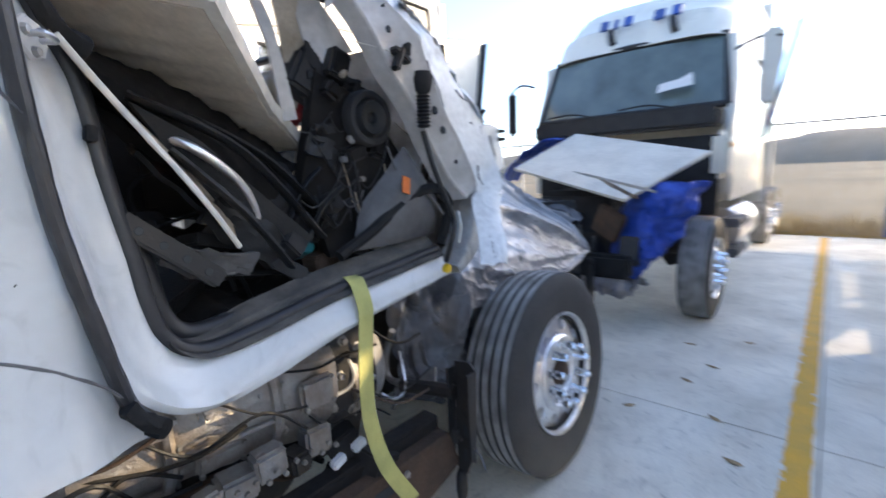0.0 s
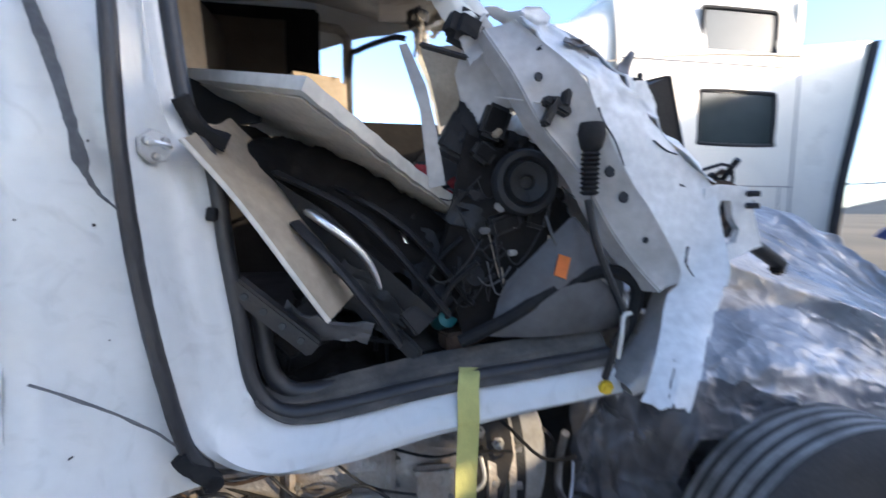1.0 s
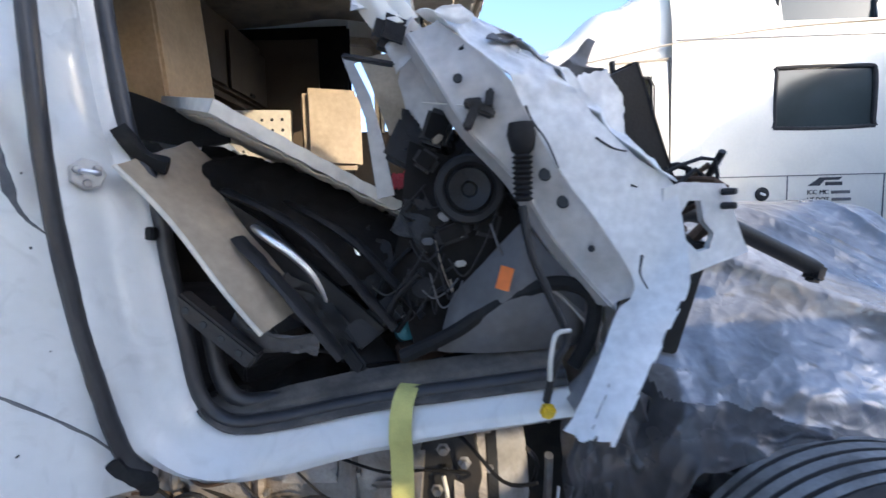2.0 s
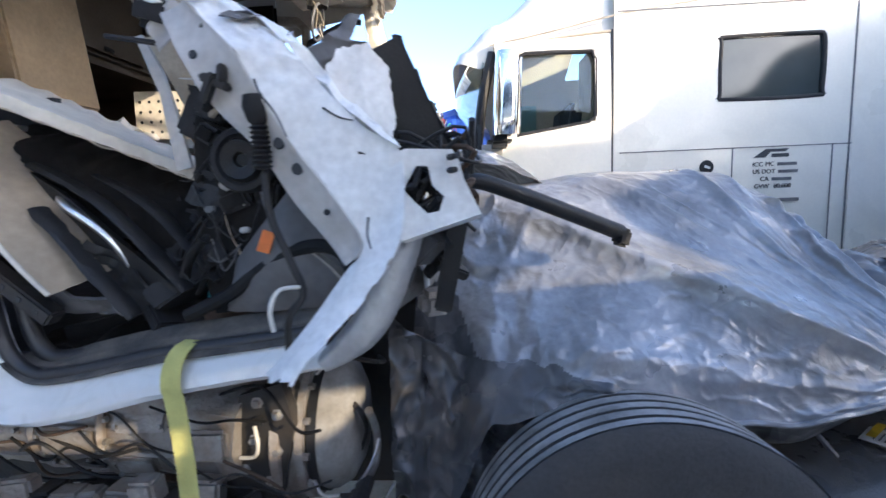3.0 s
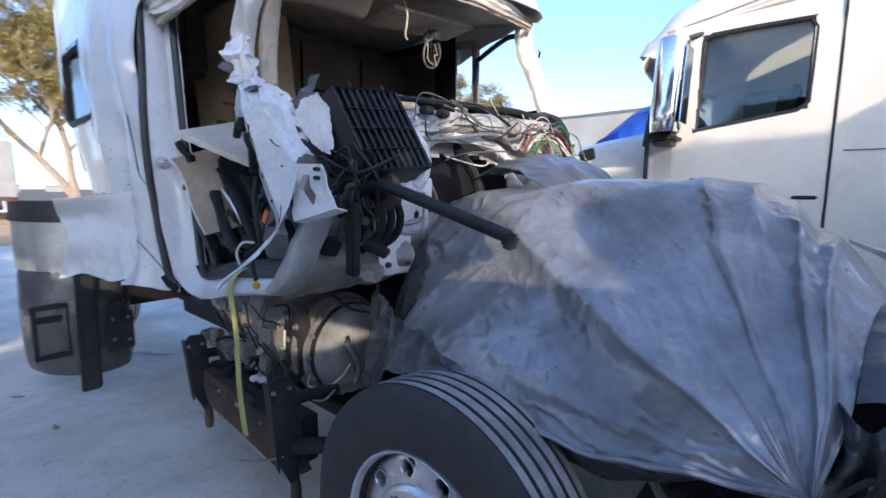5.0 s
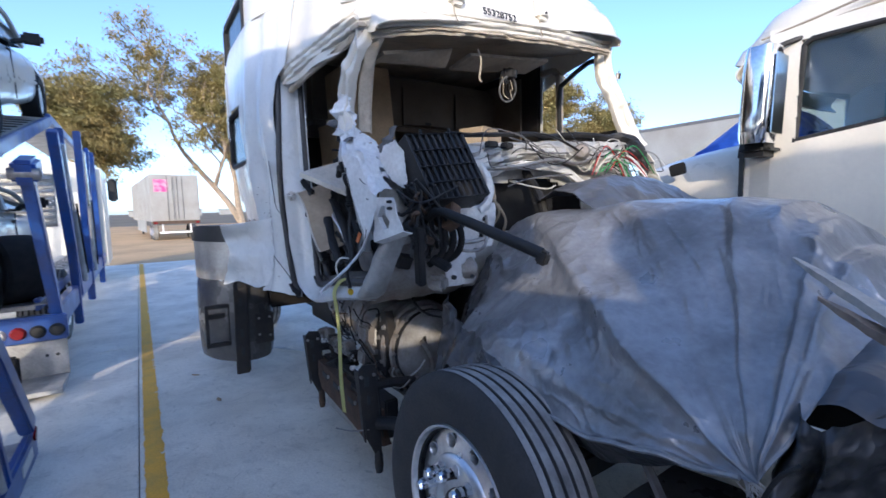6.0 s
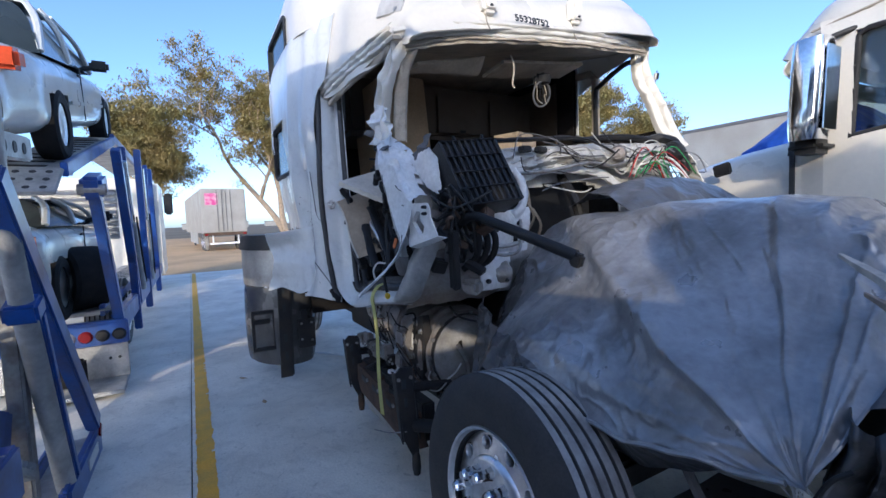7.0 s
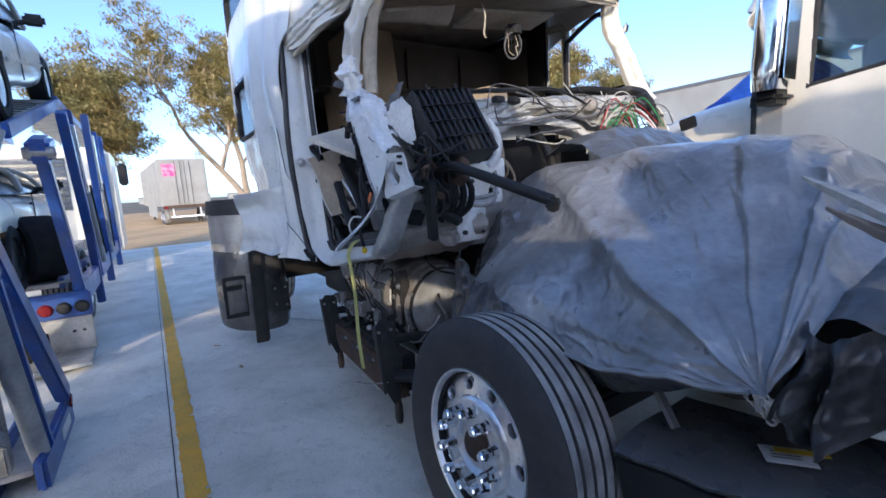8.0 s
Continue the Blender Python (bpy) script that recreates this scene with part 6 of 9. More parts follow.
for c, sz in (((-0.2, -0.415, 0.385), (0.05, 0.22, 0.035)), ((-0.2, -0.51, 0.57), (0.05, 0.03, 0.38)), ((-0.2, -0.315, 0.57), (0.05, 0.03, 0.38)), ((-0.215, -0.42, 0.66), (0.012, 0.2, 0.05))):
    part("bracket_bar", box(c, sz, bevel=0.006), M_FRAME, bf)
up_ = part("slotted_upright", box((-0.06, -0.235, 0.59), (0.03, 0.115, 0.97), (-1, 0, 0), 0.006), M_FRAME, wreck, "black slotted steel upright")
for z in (0.98, 0.8, 0.5, 0.32):
    part("slot", box((-0.043, -0.235, z), (0.004, 0.028, 0.075), bevel=0.0), M_INK, up_)
part("upright_flange", box((-0.09, -0.17, 0.59), (0.07, 0.01, 0.95), (-1, 0, 0), 0.003), M_FRAME, up_)
ob_ = part("step_hanger", box((-0.06, -0.03, 0.52), (0.025, 0.17, 0.3), (0, 0, 0), 0.008), M_FRAME, wreck, "black bolted step hanger plate")
for y, z in ((-0.08, 0.62), (0.02, 0.62), (-0.08, 0.46), (0.02, 0.44)):
    part("bolt", lathe([(0.0, 0.014), (0.012, 0.012), (0.013, 0.0)], Matrix.Translation((-0.047, y, z)) @ pose(0, 0, 0, 0, 90, 0), 6), M_STEEL, ob_)
part("hanger_tab", box((-0.05, -0.05, 0.7), (0.02, 0.06, 0.12), (8, 0, 0), 0.004), M_FRAME, ob_)

# yellow strap from the sill to the chassis
SP = smooth_path([(1.985, 0.09, 1.245), (1.965, 0.0, 1.235), (1.955, -0.035, 1.2), (1.953, -0.048, 1.15), (1.954, -0.044, 1.1), (1.953, -0.036, 0.95), (1.957, -0.035, 0.8), (1.995, -0.045, 0.64), (2.08, -0.067, 0.48)], 8)


def strap_f(u, v):
    i = min(len(SP) - 1, round(u * (len(SP) - 1)))
    return SP[i] + Vector(((v - 0.5) * 0.052, 0.004 * math.sin(u * 12), 0.012 * (v - 0.5) * u))


part("ratchet_strap", grid(strap_f, len(SP) - 1, 3, 0.003), M_STRAP, wreck, "yellow webbing strap tied over the sill")


# wheels
def truck_wheel(parent, m, front=True, name="wheel"):
    tyre = part(name, lathe([(0.3, -0.12), (0.36, -0.135), (0.44, -0.14), (0.485, -0.128), (0.505, -0.112), (0.505, -0.08), (0.496, -0.078), (0.496, -0.07), (0.506, -0.068), (0.508, -0.03), (0.499, -0.028), (0.499, -0.02), (0.508, -0.018),
                             (0.508, 0.018), (0.499, 0.02), (0.499, 0.028), (0.508, 0.03), (0.506, 0.068), (0.496, 0.07), (0.496, 0.078), (0.505, 0.08), (0.505, 0.112), (0.485, 0.128), (0.44, 0.14), (0.36, 0.135), (0.3, 0.12), (0.3, -0.12)], Matrix.Identity(4), 72), M_TYRE, parent, "black truck tyre with ribbed tread")
    tyre.matrix_local = m
    part("tread", lathe([(0.507, -0.11), (0.5085, -0.082)] , Matrix.Identity(4), 72), M_TREAD, tyre)
    for a, b in ((-0.066, -0.032), (-0.016, 0.016), (0.032, 0.066), (0.082, 0.11)):
        part("tread", lathe([(0.5095, a), (0.5105, (a + b) / 2), (0.5095, b)], Matrix.Identity(4), 72), M_TREAD, tyre)
    s = 1 if front else -1
    # disc wheel with round hand holes
    bm = bmesh.new()
    n = 160
    prof = [(0.308, 0.118), (0.304, 0.13), (0.294, 0.126), (0.284, 0.1)] + [(0.28 - 0.0085 * k, 0.078 + 0.0022 * k) for k in range(11)] + [(0.185, 0.118), (0.175, 0.122), (0.115, 0.122), (0.1, 0.1), (0.0, 0.095)]
    sc = 1.0 if front else 0.2
    add_lathe(bm, [(r, h * sc) for r, h in prof], Matrix.Identity(4), n)
    HC = [(0.236 * math.cos(2 * math.pi * k / 10), 0.236 * math.sin(2 * math.pi * k / 10)) for k in range(10)]
    gone = [f for f in bm.faces if any((f.calc_center_median().x - hx) ** 2 + (f.calc_center_median().y - hy) ** 2 < 0.028 ** 2 for hx, hy in HC)]
    bmesh.ops.delete(bm, geom=gone, context="FACES")
    for hx, hy in HC:
        add_lathe(bm, [(0.033, 0.091 * sc), (0.029, 0.094 * sc), (0.026, 0.088 * sc), (0.026, 0.05 * sc)], Matrix.Translation((hx, hy, 0)), 16)
    rim = part("rim", bm, M_ALU, tyre, "polished aluminium disc wheel with hand holes")
    part("rim_barrel", lathe([(0.3, 0.12), (0.28, 0.1), (0.275, -0.1)], Matrix.Identity(4), 48), M_DKGREY, tyre)
    part("hub", lathe([(0.0, 0.13), (0.05, 0.13), (0.062, 0.12), (0.07, 0.085), (0.095, 0.08)], Matrix.Identity(4), 24), M_RUST if front else M_DKGREY, tyre, "rusty bare hub")
    for k in range(10):
        a = 2 * math.pi * (k + 0.5) / 10
        part("wheel_nut", lathe([(0.0, 0.085), (0.014, 0.083), (0.02, 0.07), (0.022, 0.03), (0.024, 0.02), (0.03, 0.0)], Matrix.Translation((0.143 * math.cos(a), 0.143 * math.sin(a), 0.118)), 8), M_CHROME, tyre)
    return tyre


truck_wheel(wreck, Matrix.Translation((3.165, 0.055, 0.505)) @ pose(0, 0, 0, 86, 0, 0))
truck_wheel(wreck, Matrix.Translation((3.12, 2.2, 0.505)) @ pose(0, 0, 0, -90, 0, 0))
for y in (0.12, 0.45, 2.1):
    truck_wheel(wreck, Matrix.Translation((-2.3, y, 0.505)) @ pose(0, 0, 0, 90, 0, 0))
# lettering and fittings on the roof fairing
def face_m(p, n, off=0.0):
    """Frame on a face: local x level, y up along the face, z outwards."""
    zv = Vector(n).normalized()
    xv = Vector((0, 0, 1)).cross(zv).normalized()
    m_ = Matrix((xv, zv.cross(xv), zv)).transposed().to_4x4()
    m_.translation = Vector(p) + zv * off
    return m_


text_part("roof_number", "55328752", face_m((2.275, 0.95, 2.785), (0.95, -0.04, 0.31), 0.055) @ Matrix.Translation((0, -0.005, 0)), 0.066, M_INK, wreck, 0.003)
for p_, n_ in (((2.228, 0.665, 2.895), (0.91, -0.1, 0.41)), ((2.247, 1.36, 2.958), (0.96, -0.03, 0.29))):
    m_ = face_m(p_, n_)
    bm = bmesh.new()
    add_box(bm, (0, 0, 0.03), (0.1, 0.17, 0.08), (14, 0, 0), 0.022)
    bm.transform(m_)
    ml = part("marker_light", bm, M_CREAM, wreck, "cream marker light housing")
    part("lens", lathe([(0.0, 0.006), (0.01, 0.005), (0.012, 0.0)], m_ @ Matrix.Translation((0.0, -0.06, 0.055)) @ pose(0, 0, 0, 60, 0, 0), 12), M_INK, ml)
    part("drip_stain", tube([m_ @ Vector((-0.02, -0.08, 0.006)), m_ @ Vector((-0.03, -0.14, 0.008)), m_ @ Vector((-0.02, -0.2, 0.006))], 0.004, 5, 3), M_BEIGE, ml)
m_ = face_m((1.995, 0.15, 2.892), (0.44, -0.83, 0.33), 0.002)
bm = bmesh.new()
add_box(bm, (0, 0.02, 0), (0.2, 0.17, 0.012), (0, 0, -4), 0.004)
bm.transform(m_)
rp_ = part("roof_patch", bm, M_FLANGE, wreck, "bare grey lamp pocket in the fairing")
part("pocket_hole", lathe([(0.0, 0.012), (0.014, 0.01), (0.018, 0.004)], m_ @ Matrix.Translation((0.04, -0.04, 0)), 12), M_STEEL, rp_)


# ---- tarpaulin over the engine ----
def tarp_sec(x):
    """Height profile across the truck at x: (y, z) pairs from the near edge over the crest to the far side."""
    yb = lerp_tab([(2.4, 0.3), (2.8, 0.2), (3.2, 0.18), (3.7, 0.14), (4.1, 0.2), (4.4, 0.3)], x)
    zb = lerp_tab([(2.4, 0.55), (2.62, 0.62), (2.78, 0.9), (3.1, 0.97), (3.5, 0.905), (3.75, 0.945), (3.9, 0.965), (4.05, 0.97), (4.4, 0.93)], x)
    zm = lerp_tab([(2.4, 1.2), (2.6, 1.27), (2.8, 1.28), (3.15, 1.32), (3.6, 1.33), (4.0, 1.28), (4.4, 1.1)], x)
    zc = lerp_tab([(2.36, 1.45), (2.5, 1.54), (2.87, 1.6), (3.2, 1.635), (3.67, 1.635), (3.83, 1.62), (3.93, 1.55), (4.02, 1.46), (4.3, 1.2)], x)
    return [(yb, zb), (yb + 0.14, zb + (zm - zb) * 0.5), (0.6, zm), (0.79, (zm + zc) / 2 + 0.03), (0.98, zc), (1.4, zc - 0.01), (1.9, zc - 0.15), (2.2, zc - 0.6)]


# folds run to the pulled-down front corner: angle by distance, width below, width above, height
FOLDS = [([(0.2, 0.75), (0.54, 0.62), (0.9, 0.55), (1.8, 0.6)], 0.05, 0.12, 0.03), ([(0.2, 0.75), (0.54, 0.62), (0.9, 0.55), (1.8, 0.6)], 0.14, 0.25, 0.03), ([(0.2, 1.05), (0.42, 0.96), (0.9, 0.87), (1.6, 0.83)], 0.05, 0.05, 0.009),
         ([(0.2, 1.14), (0.6, 1.04), (1.4, 1.0)], 0.06, 0.06, 0.005), ([(0.2, 1.24), (0.5, 1.2), (0.7, 1.17), (1.2, 1.19)], 0.04, 0.05, 0.018),
         ([(0.2, 1.36), (0.7, 1.33), (1.3, 1.32)], 0.05, 0.05, 0.006), ([(0.2, 1.5), (0.7, 1.46), (1.3, 1.46)], 0.03, 0.05, 0.024), ([(0.2, 1.58), (0.7, 1.57), (1.3, 1.58)], 0.03, 0.04, 0.018), ([(0.2, 0.32), (0.8, 0.2), (1.6, 0.12)], 0.06, 0.1, 0.01)]
TX, TS = 4.06, 1.75
X0, X1 = 2.5, 4.33


def tarp_base(x, v):
    sec = tarp_sec(x)
    t = max(0.0, min(1.0, v)) * (len(sec) - 1)
    i = min(len(sec) - 2, int(t))
    k = t - i
    a, b, c, d = sec[max(i - 1, 0)], sec[i], sec[i + 1], sec[min(i + 2, len(sec) - 1)]
    return [0.5 * (2 * b[j] + (c[j] - a[j]) * k + (2 * a[j] - 5 * b[j] + 4 * c[j] - d[j]) * k * k + (3 * b[j] - a[j] - 3 * c[j] + d[j]) * k ** 3) for j in (0, 1)]


def crease(px, py, sd):
    return max(0.0, 1 - abs(noise.noise((px, py, sd))) * 4.5)


def tarp_f(u, r):
    """Polar sheet about the front corner: u sweeps the angle, r runs outwards."""
    th = 1.72 * u
    cx, sy = math.cos(th), math.sin(th)
    far = min([9.0] + ([(TX - X0) / cx] if cx > 1e-4 else [(X1 - TX) / -cx] if cx < -1e-4 else []) + ([TS / sy] if sy > 1e-4 else []))
    d = 0.004 + r * (far - 0.004)
    x, v = TX - d * cx, d * sy / TS
    y, z = tarp_base(x, v)
    wob = 0.03 * noise.noise((x * 1.7, v * 2.6, 0)) * min(1, d)
    f = 0.0
    for tab, wl, wr, a0 in FOLDS:
        q = th + wob - lerp_tab(tab, d)
        f += a0 / (1 + (q / (wl if q < 0 else wr)) ** 2 * 1.6)
    f *= 1.45 * min(1.0, d * 1.6) * lerp_tab([(0.0, 1.0), (0.45, 1.0), (0.7, 0.3), (1.0, 0.0)], v) * lerp_tab([(0.0, 1.0), (1.1, 1.0), (1.9, 0.45)], d)
    wx, wz = x + 0.06 * noise.noise((x * 4, v * 6, 9)), v * 1.9 + 0.06 * noise.noise((x * 4, v * 6, 12))
    gate = max(0.1, min(1.0, 0.5 + 1.8 * noise.noise((x * 1.6, v * 2.4, 20)))) * lerp_tab([(0.0, 1.3), (0.6, 1.1), (0.75, 0.3), (1.3, 0.25), (1.5, 1.0)], th)
    st = th + 0.12 * noise.noise((x * 2.3, v * 3, 31))
    streak = lerp_tab([(0.0, 0.5), (0.5, 0.7), (0.8, 1.0), (1.72, 1.3)], th) * min(1.0, d * 1.3)
    w = 0.014 * streak * crease(st * 4.2, d * 0.9, 41) * max(0.1, 0.5 + noise.noise((st * 2, d * 2.2, 43))) + 0.006 * streak * crease(st * 9.5, d * 1.6, 47) * max(0.1, 0.5 + noise.noise((st * 5, d * 3, 49)))
    w += 0.012 * fbm((x * 1.1, v * 1.5, 2), 2.2, 2) + 0.016 * crease(wx * 2.2 + wz * 1.7, wz * 3.0 - wx, 1) * gate + 0.008 * crease(wx * 5.5 - wz * 3, wz * 5 + wx * 3, 5) * gate + 0.003 * crease(wx * 13, wz * 12 + wx * 4, 7)
    edge = 0.03 * (1 - v) ** 8 * noise.noise((x * 7, 0, 0))
    return Vector((x + 0.012 * noise.noise((x * 5, z * 5, 7)), y - (f + w), z + (f + w) * 0.7 + edge))


def dark_lower(u, v):
    """Lower near part of the sheet along the cowl and over the wheel, coloured darker."""
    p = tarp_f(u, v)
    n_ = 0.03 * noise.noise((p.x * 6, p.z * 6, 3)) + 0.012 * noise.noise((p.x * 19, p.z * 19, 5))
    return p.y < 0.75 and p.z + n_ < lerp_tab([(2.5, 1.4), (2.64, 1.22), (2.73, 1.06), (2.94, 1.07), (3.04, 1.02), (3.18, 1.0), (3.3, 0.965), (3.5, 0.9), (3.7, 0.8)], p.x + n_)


tarp = tagged(part("tarpaulin", grid(tarp_f, 420, 170, 0.0, dark_lower), M_TARP), "creased silver-grey tarpaulin draped over the engine", "tarpaulin")


def curtain_f(u, v):
    x = 2.42 + 0.66 * u
    top = lerp_tab([(2.33, 1.2), (2.6, 1.1), (2.8, 1.0), (3.1, 1.03)], x)
    bot = 0.48 + 0.12 * noise.noise((u * 4, 0, 3)) + lerp_tab([(2.33, 0.0), (2.7, 0.02), (3.1, 0.3)], x)
    z = bot + (top - bot) * v
    fold = abs(math.sin(u * 9 + 2.5 * noise.noise((u * 3, v * 2, 1)) + v * 1.5))
    cr = max(0, 1 - abs(noise.noise((x * 9, 1, z * 9))) * 3)
    y = 0.43 - 0.22 * u - 0.12 * fold ** 0.7 * (1.1 - 0.8 * v) - 0.03 * cr + 0.06 * fbm((x * 2, 0, z), 3, 3) + 0.05 * v
    return Vector((x, y, z))


part("hem", tube([tarp_f(0.0, 0.02 + 0.5 * k / 40) + Vector((0, -0.004, 0.004)) for k in range(41)], 0.008, 6, 1), M_TARP, tarp)
thr = bmesh.new()
rng_t = random.Random(4)
for k in range(26):
    a = Vector((3.99 + 0.055 * k / 25, 0.215 + rng_t.uniform(-0.01, 0.02), 1.0 - 0.012 * k / 25))
    b = Vector((4.04 + rng_t.uniform(-0.025, 0.025), 0.235, 0.92 + rng_t.uniform(-0.02, 0.035)))
    add_tube(thr, [a, (a + b) / 2 + Vector((rng_t.uniform(-0.01, 0.01), -0.01, rng_t.uniform(-0.01, 0.0))), b], 0.0012, 4, 3)
part("frayed_thread", thr, M_PAPER, tarp, "frayed white threads at the torn corner")
part("grommet", lathe([(0.012, -0.003), (0.02, -0.004), (0.024, 0), (0.02, 0.004), (0.012, 0.003), (0.012, -0.003)], Matrix.Translation((4.05, 0.245, 0.895)) @ pose(0, 0, 0, 70, 0, 20) @ Matrix.Scale(0.55, 4), 16), M_STEEL, tarp, "metal eyelet")
part("cord", tube([(4.06, 0.2, 0.92), (4.08, 0.18, 0.98), (4.11, 0.17, 1.04), (4.14, 0.18, 1.07)], 0.006, 6, 5), M_BLACK, tarp, "black rope end")


def strip_f(u, v):
    """Black underside folded out below the silver sheet."""
    p = tarp_f(0.0, 0.03 + 0.75 * (1 - u))
    drop = 0.1 * math.sin(math.pi * min(1, u * 0.9 + 0.1)) + 0.02 * noise.noise((u * 7, 0, 2))
    return p + Vector((0.02 * v, 0.015 + 0.05 * v + 0.01 * math.sin(u * 25), -0.005 - drop * v))


def bunch_f(u, v):
    y = 1.05 + 1.3 * u
    h = math.sin(math.pi * min(1, 0.1 + 0.88 * u)) ** 0.6
    x = 2.5 + 0.6 * v
    fold = 0.014 * max(0, 1 - abs(noise.noise((y * 4, v * 4, 2))) * 3)
    prof = math.sin(math.pi * min(1.0, 0.2 + 0.75 * v)) ** 0.7
    return Vector((x, y - 0.15 * v, 1.5 + (0.12 + 0.2 * h) * prof + fold + 0.012 * fbm((y * 2, v * 3, 4), 2, 2)))


part("dark_lower", grid(tarp_f, 420, 170, 0.0, lambda u, v: not dark_lower(u, v)), M_TARPD, tarp, "darker lower near part of the sheet")
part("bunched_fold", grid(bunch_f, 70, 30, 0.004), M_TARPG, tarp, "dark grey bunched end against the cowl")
part("black_underside", grid(strip_f, 60, 8, 0.003), M_TARPB, tarp, "black underside showing below the hem")


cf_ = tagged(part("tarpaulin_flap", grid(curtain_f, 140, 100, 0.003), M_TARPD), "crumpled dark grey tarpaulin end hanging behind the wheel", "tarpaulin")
part("hem", tube([curtain_f(k / 40, 0.01) + Vector((0, -0.004, 0)) for k in range(41)], 0.007, 6, 1), M_TARPB, cf_)


def front_flap_f(u, v):
    """Black sheet hanging from the front corner; u across, v down."""
    x = 4.06 + 0.16 * u - 0.02 * v + 0.35 * max(0, u - 0.6)
    top = 1.13 + 0.02 * math.sin(u * 9) + 0.12 * max(0, u - 0.5)
    z = top - (0.3 + 0.02 * math.sin(u * 5)) * v
    cr = max(0, 1 - abs(noise.noise((x * 14, 1, z * 11))) * 3)
    return Vector((x + 0.012 * math.sin(v * 7), 0.3 + 0.06 * fbm((x * 2, 0, z * 1.3), 4, 3) + 0.03 * math.sin(u * 16 + v * 2) - 0.015 * cr + 0.5 * max(0, u - 0.55), z))


def nose_sheet_f(u, v):
    y = 0.42 + 1.75 * u
    z = 1.3 - 0.95 * v - 0.1 * u
    x = 4.3 + 0.1 * v + 0.06 * fbm((y, 0, z), 3.2, 3) + 0.05 * math.sin(u * 14 + v * 3) * v + 0.02 * max(0, 1 - abs(noise.noise((y * 8, 1, z * 8))) * 3)
    return Vector((x, y - 0.05 * v, z))


def lip_f(u, v):
    """Front side of the sheet: from the silver edge round to the nose, ending in a turned-out lip."""
    e_ = tarp_f(1.0, 0.17 + 0.55 * v)
    cr = max(0, 1 - abs(noise.noise((u * 4 + v, 4, v * 6))) * 3.5)
    out = 0.07 * math.sin(math.pi * min(1, 0.1 + u)) * (1 - v) ** 4
    wave = 0.03 * math.sin(u * 9 + v * 2) * u
    return e_ + Vector((0.34 * u + 0.03 * cr * u, 0.03 * u + 0.2 * u * u - out + wave - 0.03 * cr * u, 0.02 * math.sin(u * 12) * (1 - v) + 0.12 * u * u * (1 - v) - 0.1 * u * v))


ff = tagged(part("tarpaulin_flap", grid(nose_sheet_f, 120, 80, 0.003), M_TARPB), "torn black tarpaulin hanging over the truck's nose", "tarpaulin")
part("hanging_corner", grid(front_flap_f, 70, 80, 0.003), M_TARPB, ff)
part("turned_out_fold", grid(lip_f, 70, 60, 0.0), M_TARPG, ff)
M_LEDGE = mat("dusty_black_plastic", (0.085, 0.088, 0.092), 0.28, vary=0.4, scale=9, bump=0.15, bscale=120, stain=(0.12, 0.115, 0.105), stain_amt=0.5)


def ledge_f(u, v):
    x = 3.68 + 0.85 * u
    f0 = lerp_tab([(3.68, 0.13), (3.9, 0.17), (4.19, 0.29), (4.6, 0.5)], x) - 0.02
    return Vector((x, f0 + 0.42 * v, 0.725 + 0.006 * noise.noise((x * 5, v * 3, 0)) - 0.04 * (1 - v) ** 6))


part("bumper_end", grid(ledge_f, 40, 14, 0.02), M_LEDGE, wreck, "black plastic bumper ledge")
part("bumper_face", grid(lambda u, v: ledge_f(u, 0.01) + Vector((0.02 * v, 0.06 * v + 0.012 * math.sin(v * 6), -0.03 - 0.4 * v)), 40, 12, 0.015), M_BLACK, wreck)
part("bumper_groove", tube([ledge_f(0.62, 0.05) + Vector((0, 0, 0.016)), ledge_f(0.7, 0.35) + Vector((0, 0, 0.012)), ledge_f(0.74, 0.5) + Vector((0, 0, 0.012))], 0.008, 6, 4), M_RUBBER, wreck)
stk = part("sticker", box((4.045, 0.375, 0.742), (0.12, 0.085, 0.003), (-1, 0, 36), 0.0), M_PAPER, wreck, "white paper warning sticker with a yellow band")
part("yellow_band", box((4.064, 0.414, 0.745), (0.13, 0.024, 0.002), (-1, 0, 36), 0.0), M_YCLIP, stk)
for k in range(3):
    part("lettering_bar", box((4.035 + 0.008 * k, 0.362 - 0.012 * k + 0.02, 0.745), (0.07, 0.005, 0.001), (-1, 0, 36), 0.0), M_GREY, stk)
part("bracket_strut", tube([(3.62, 0.3, 0.98), (3.72, 0.27, 0.86), (3.8, 0.25, 0.76)], 0.018, 6, 3, 0.5), M_GREY, wreck)
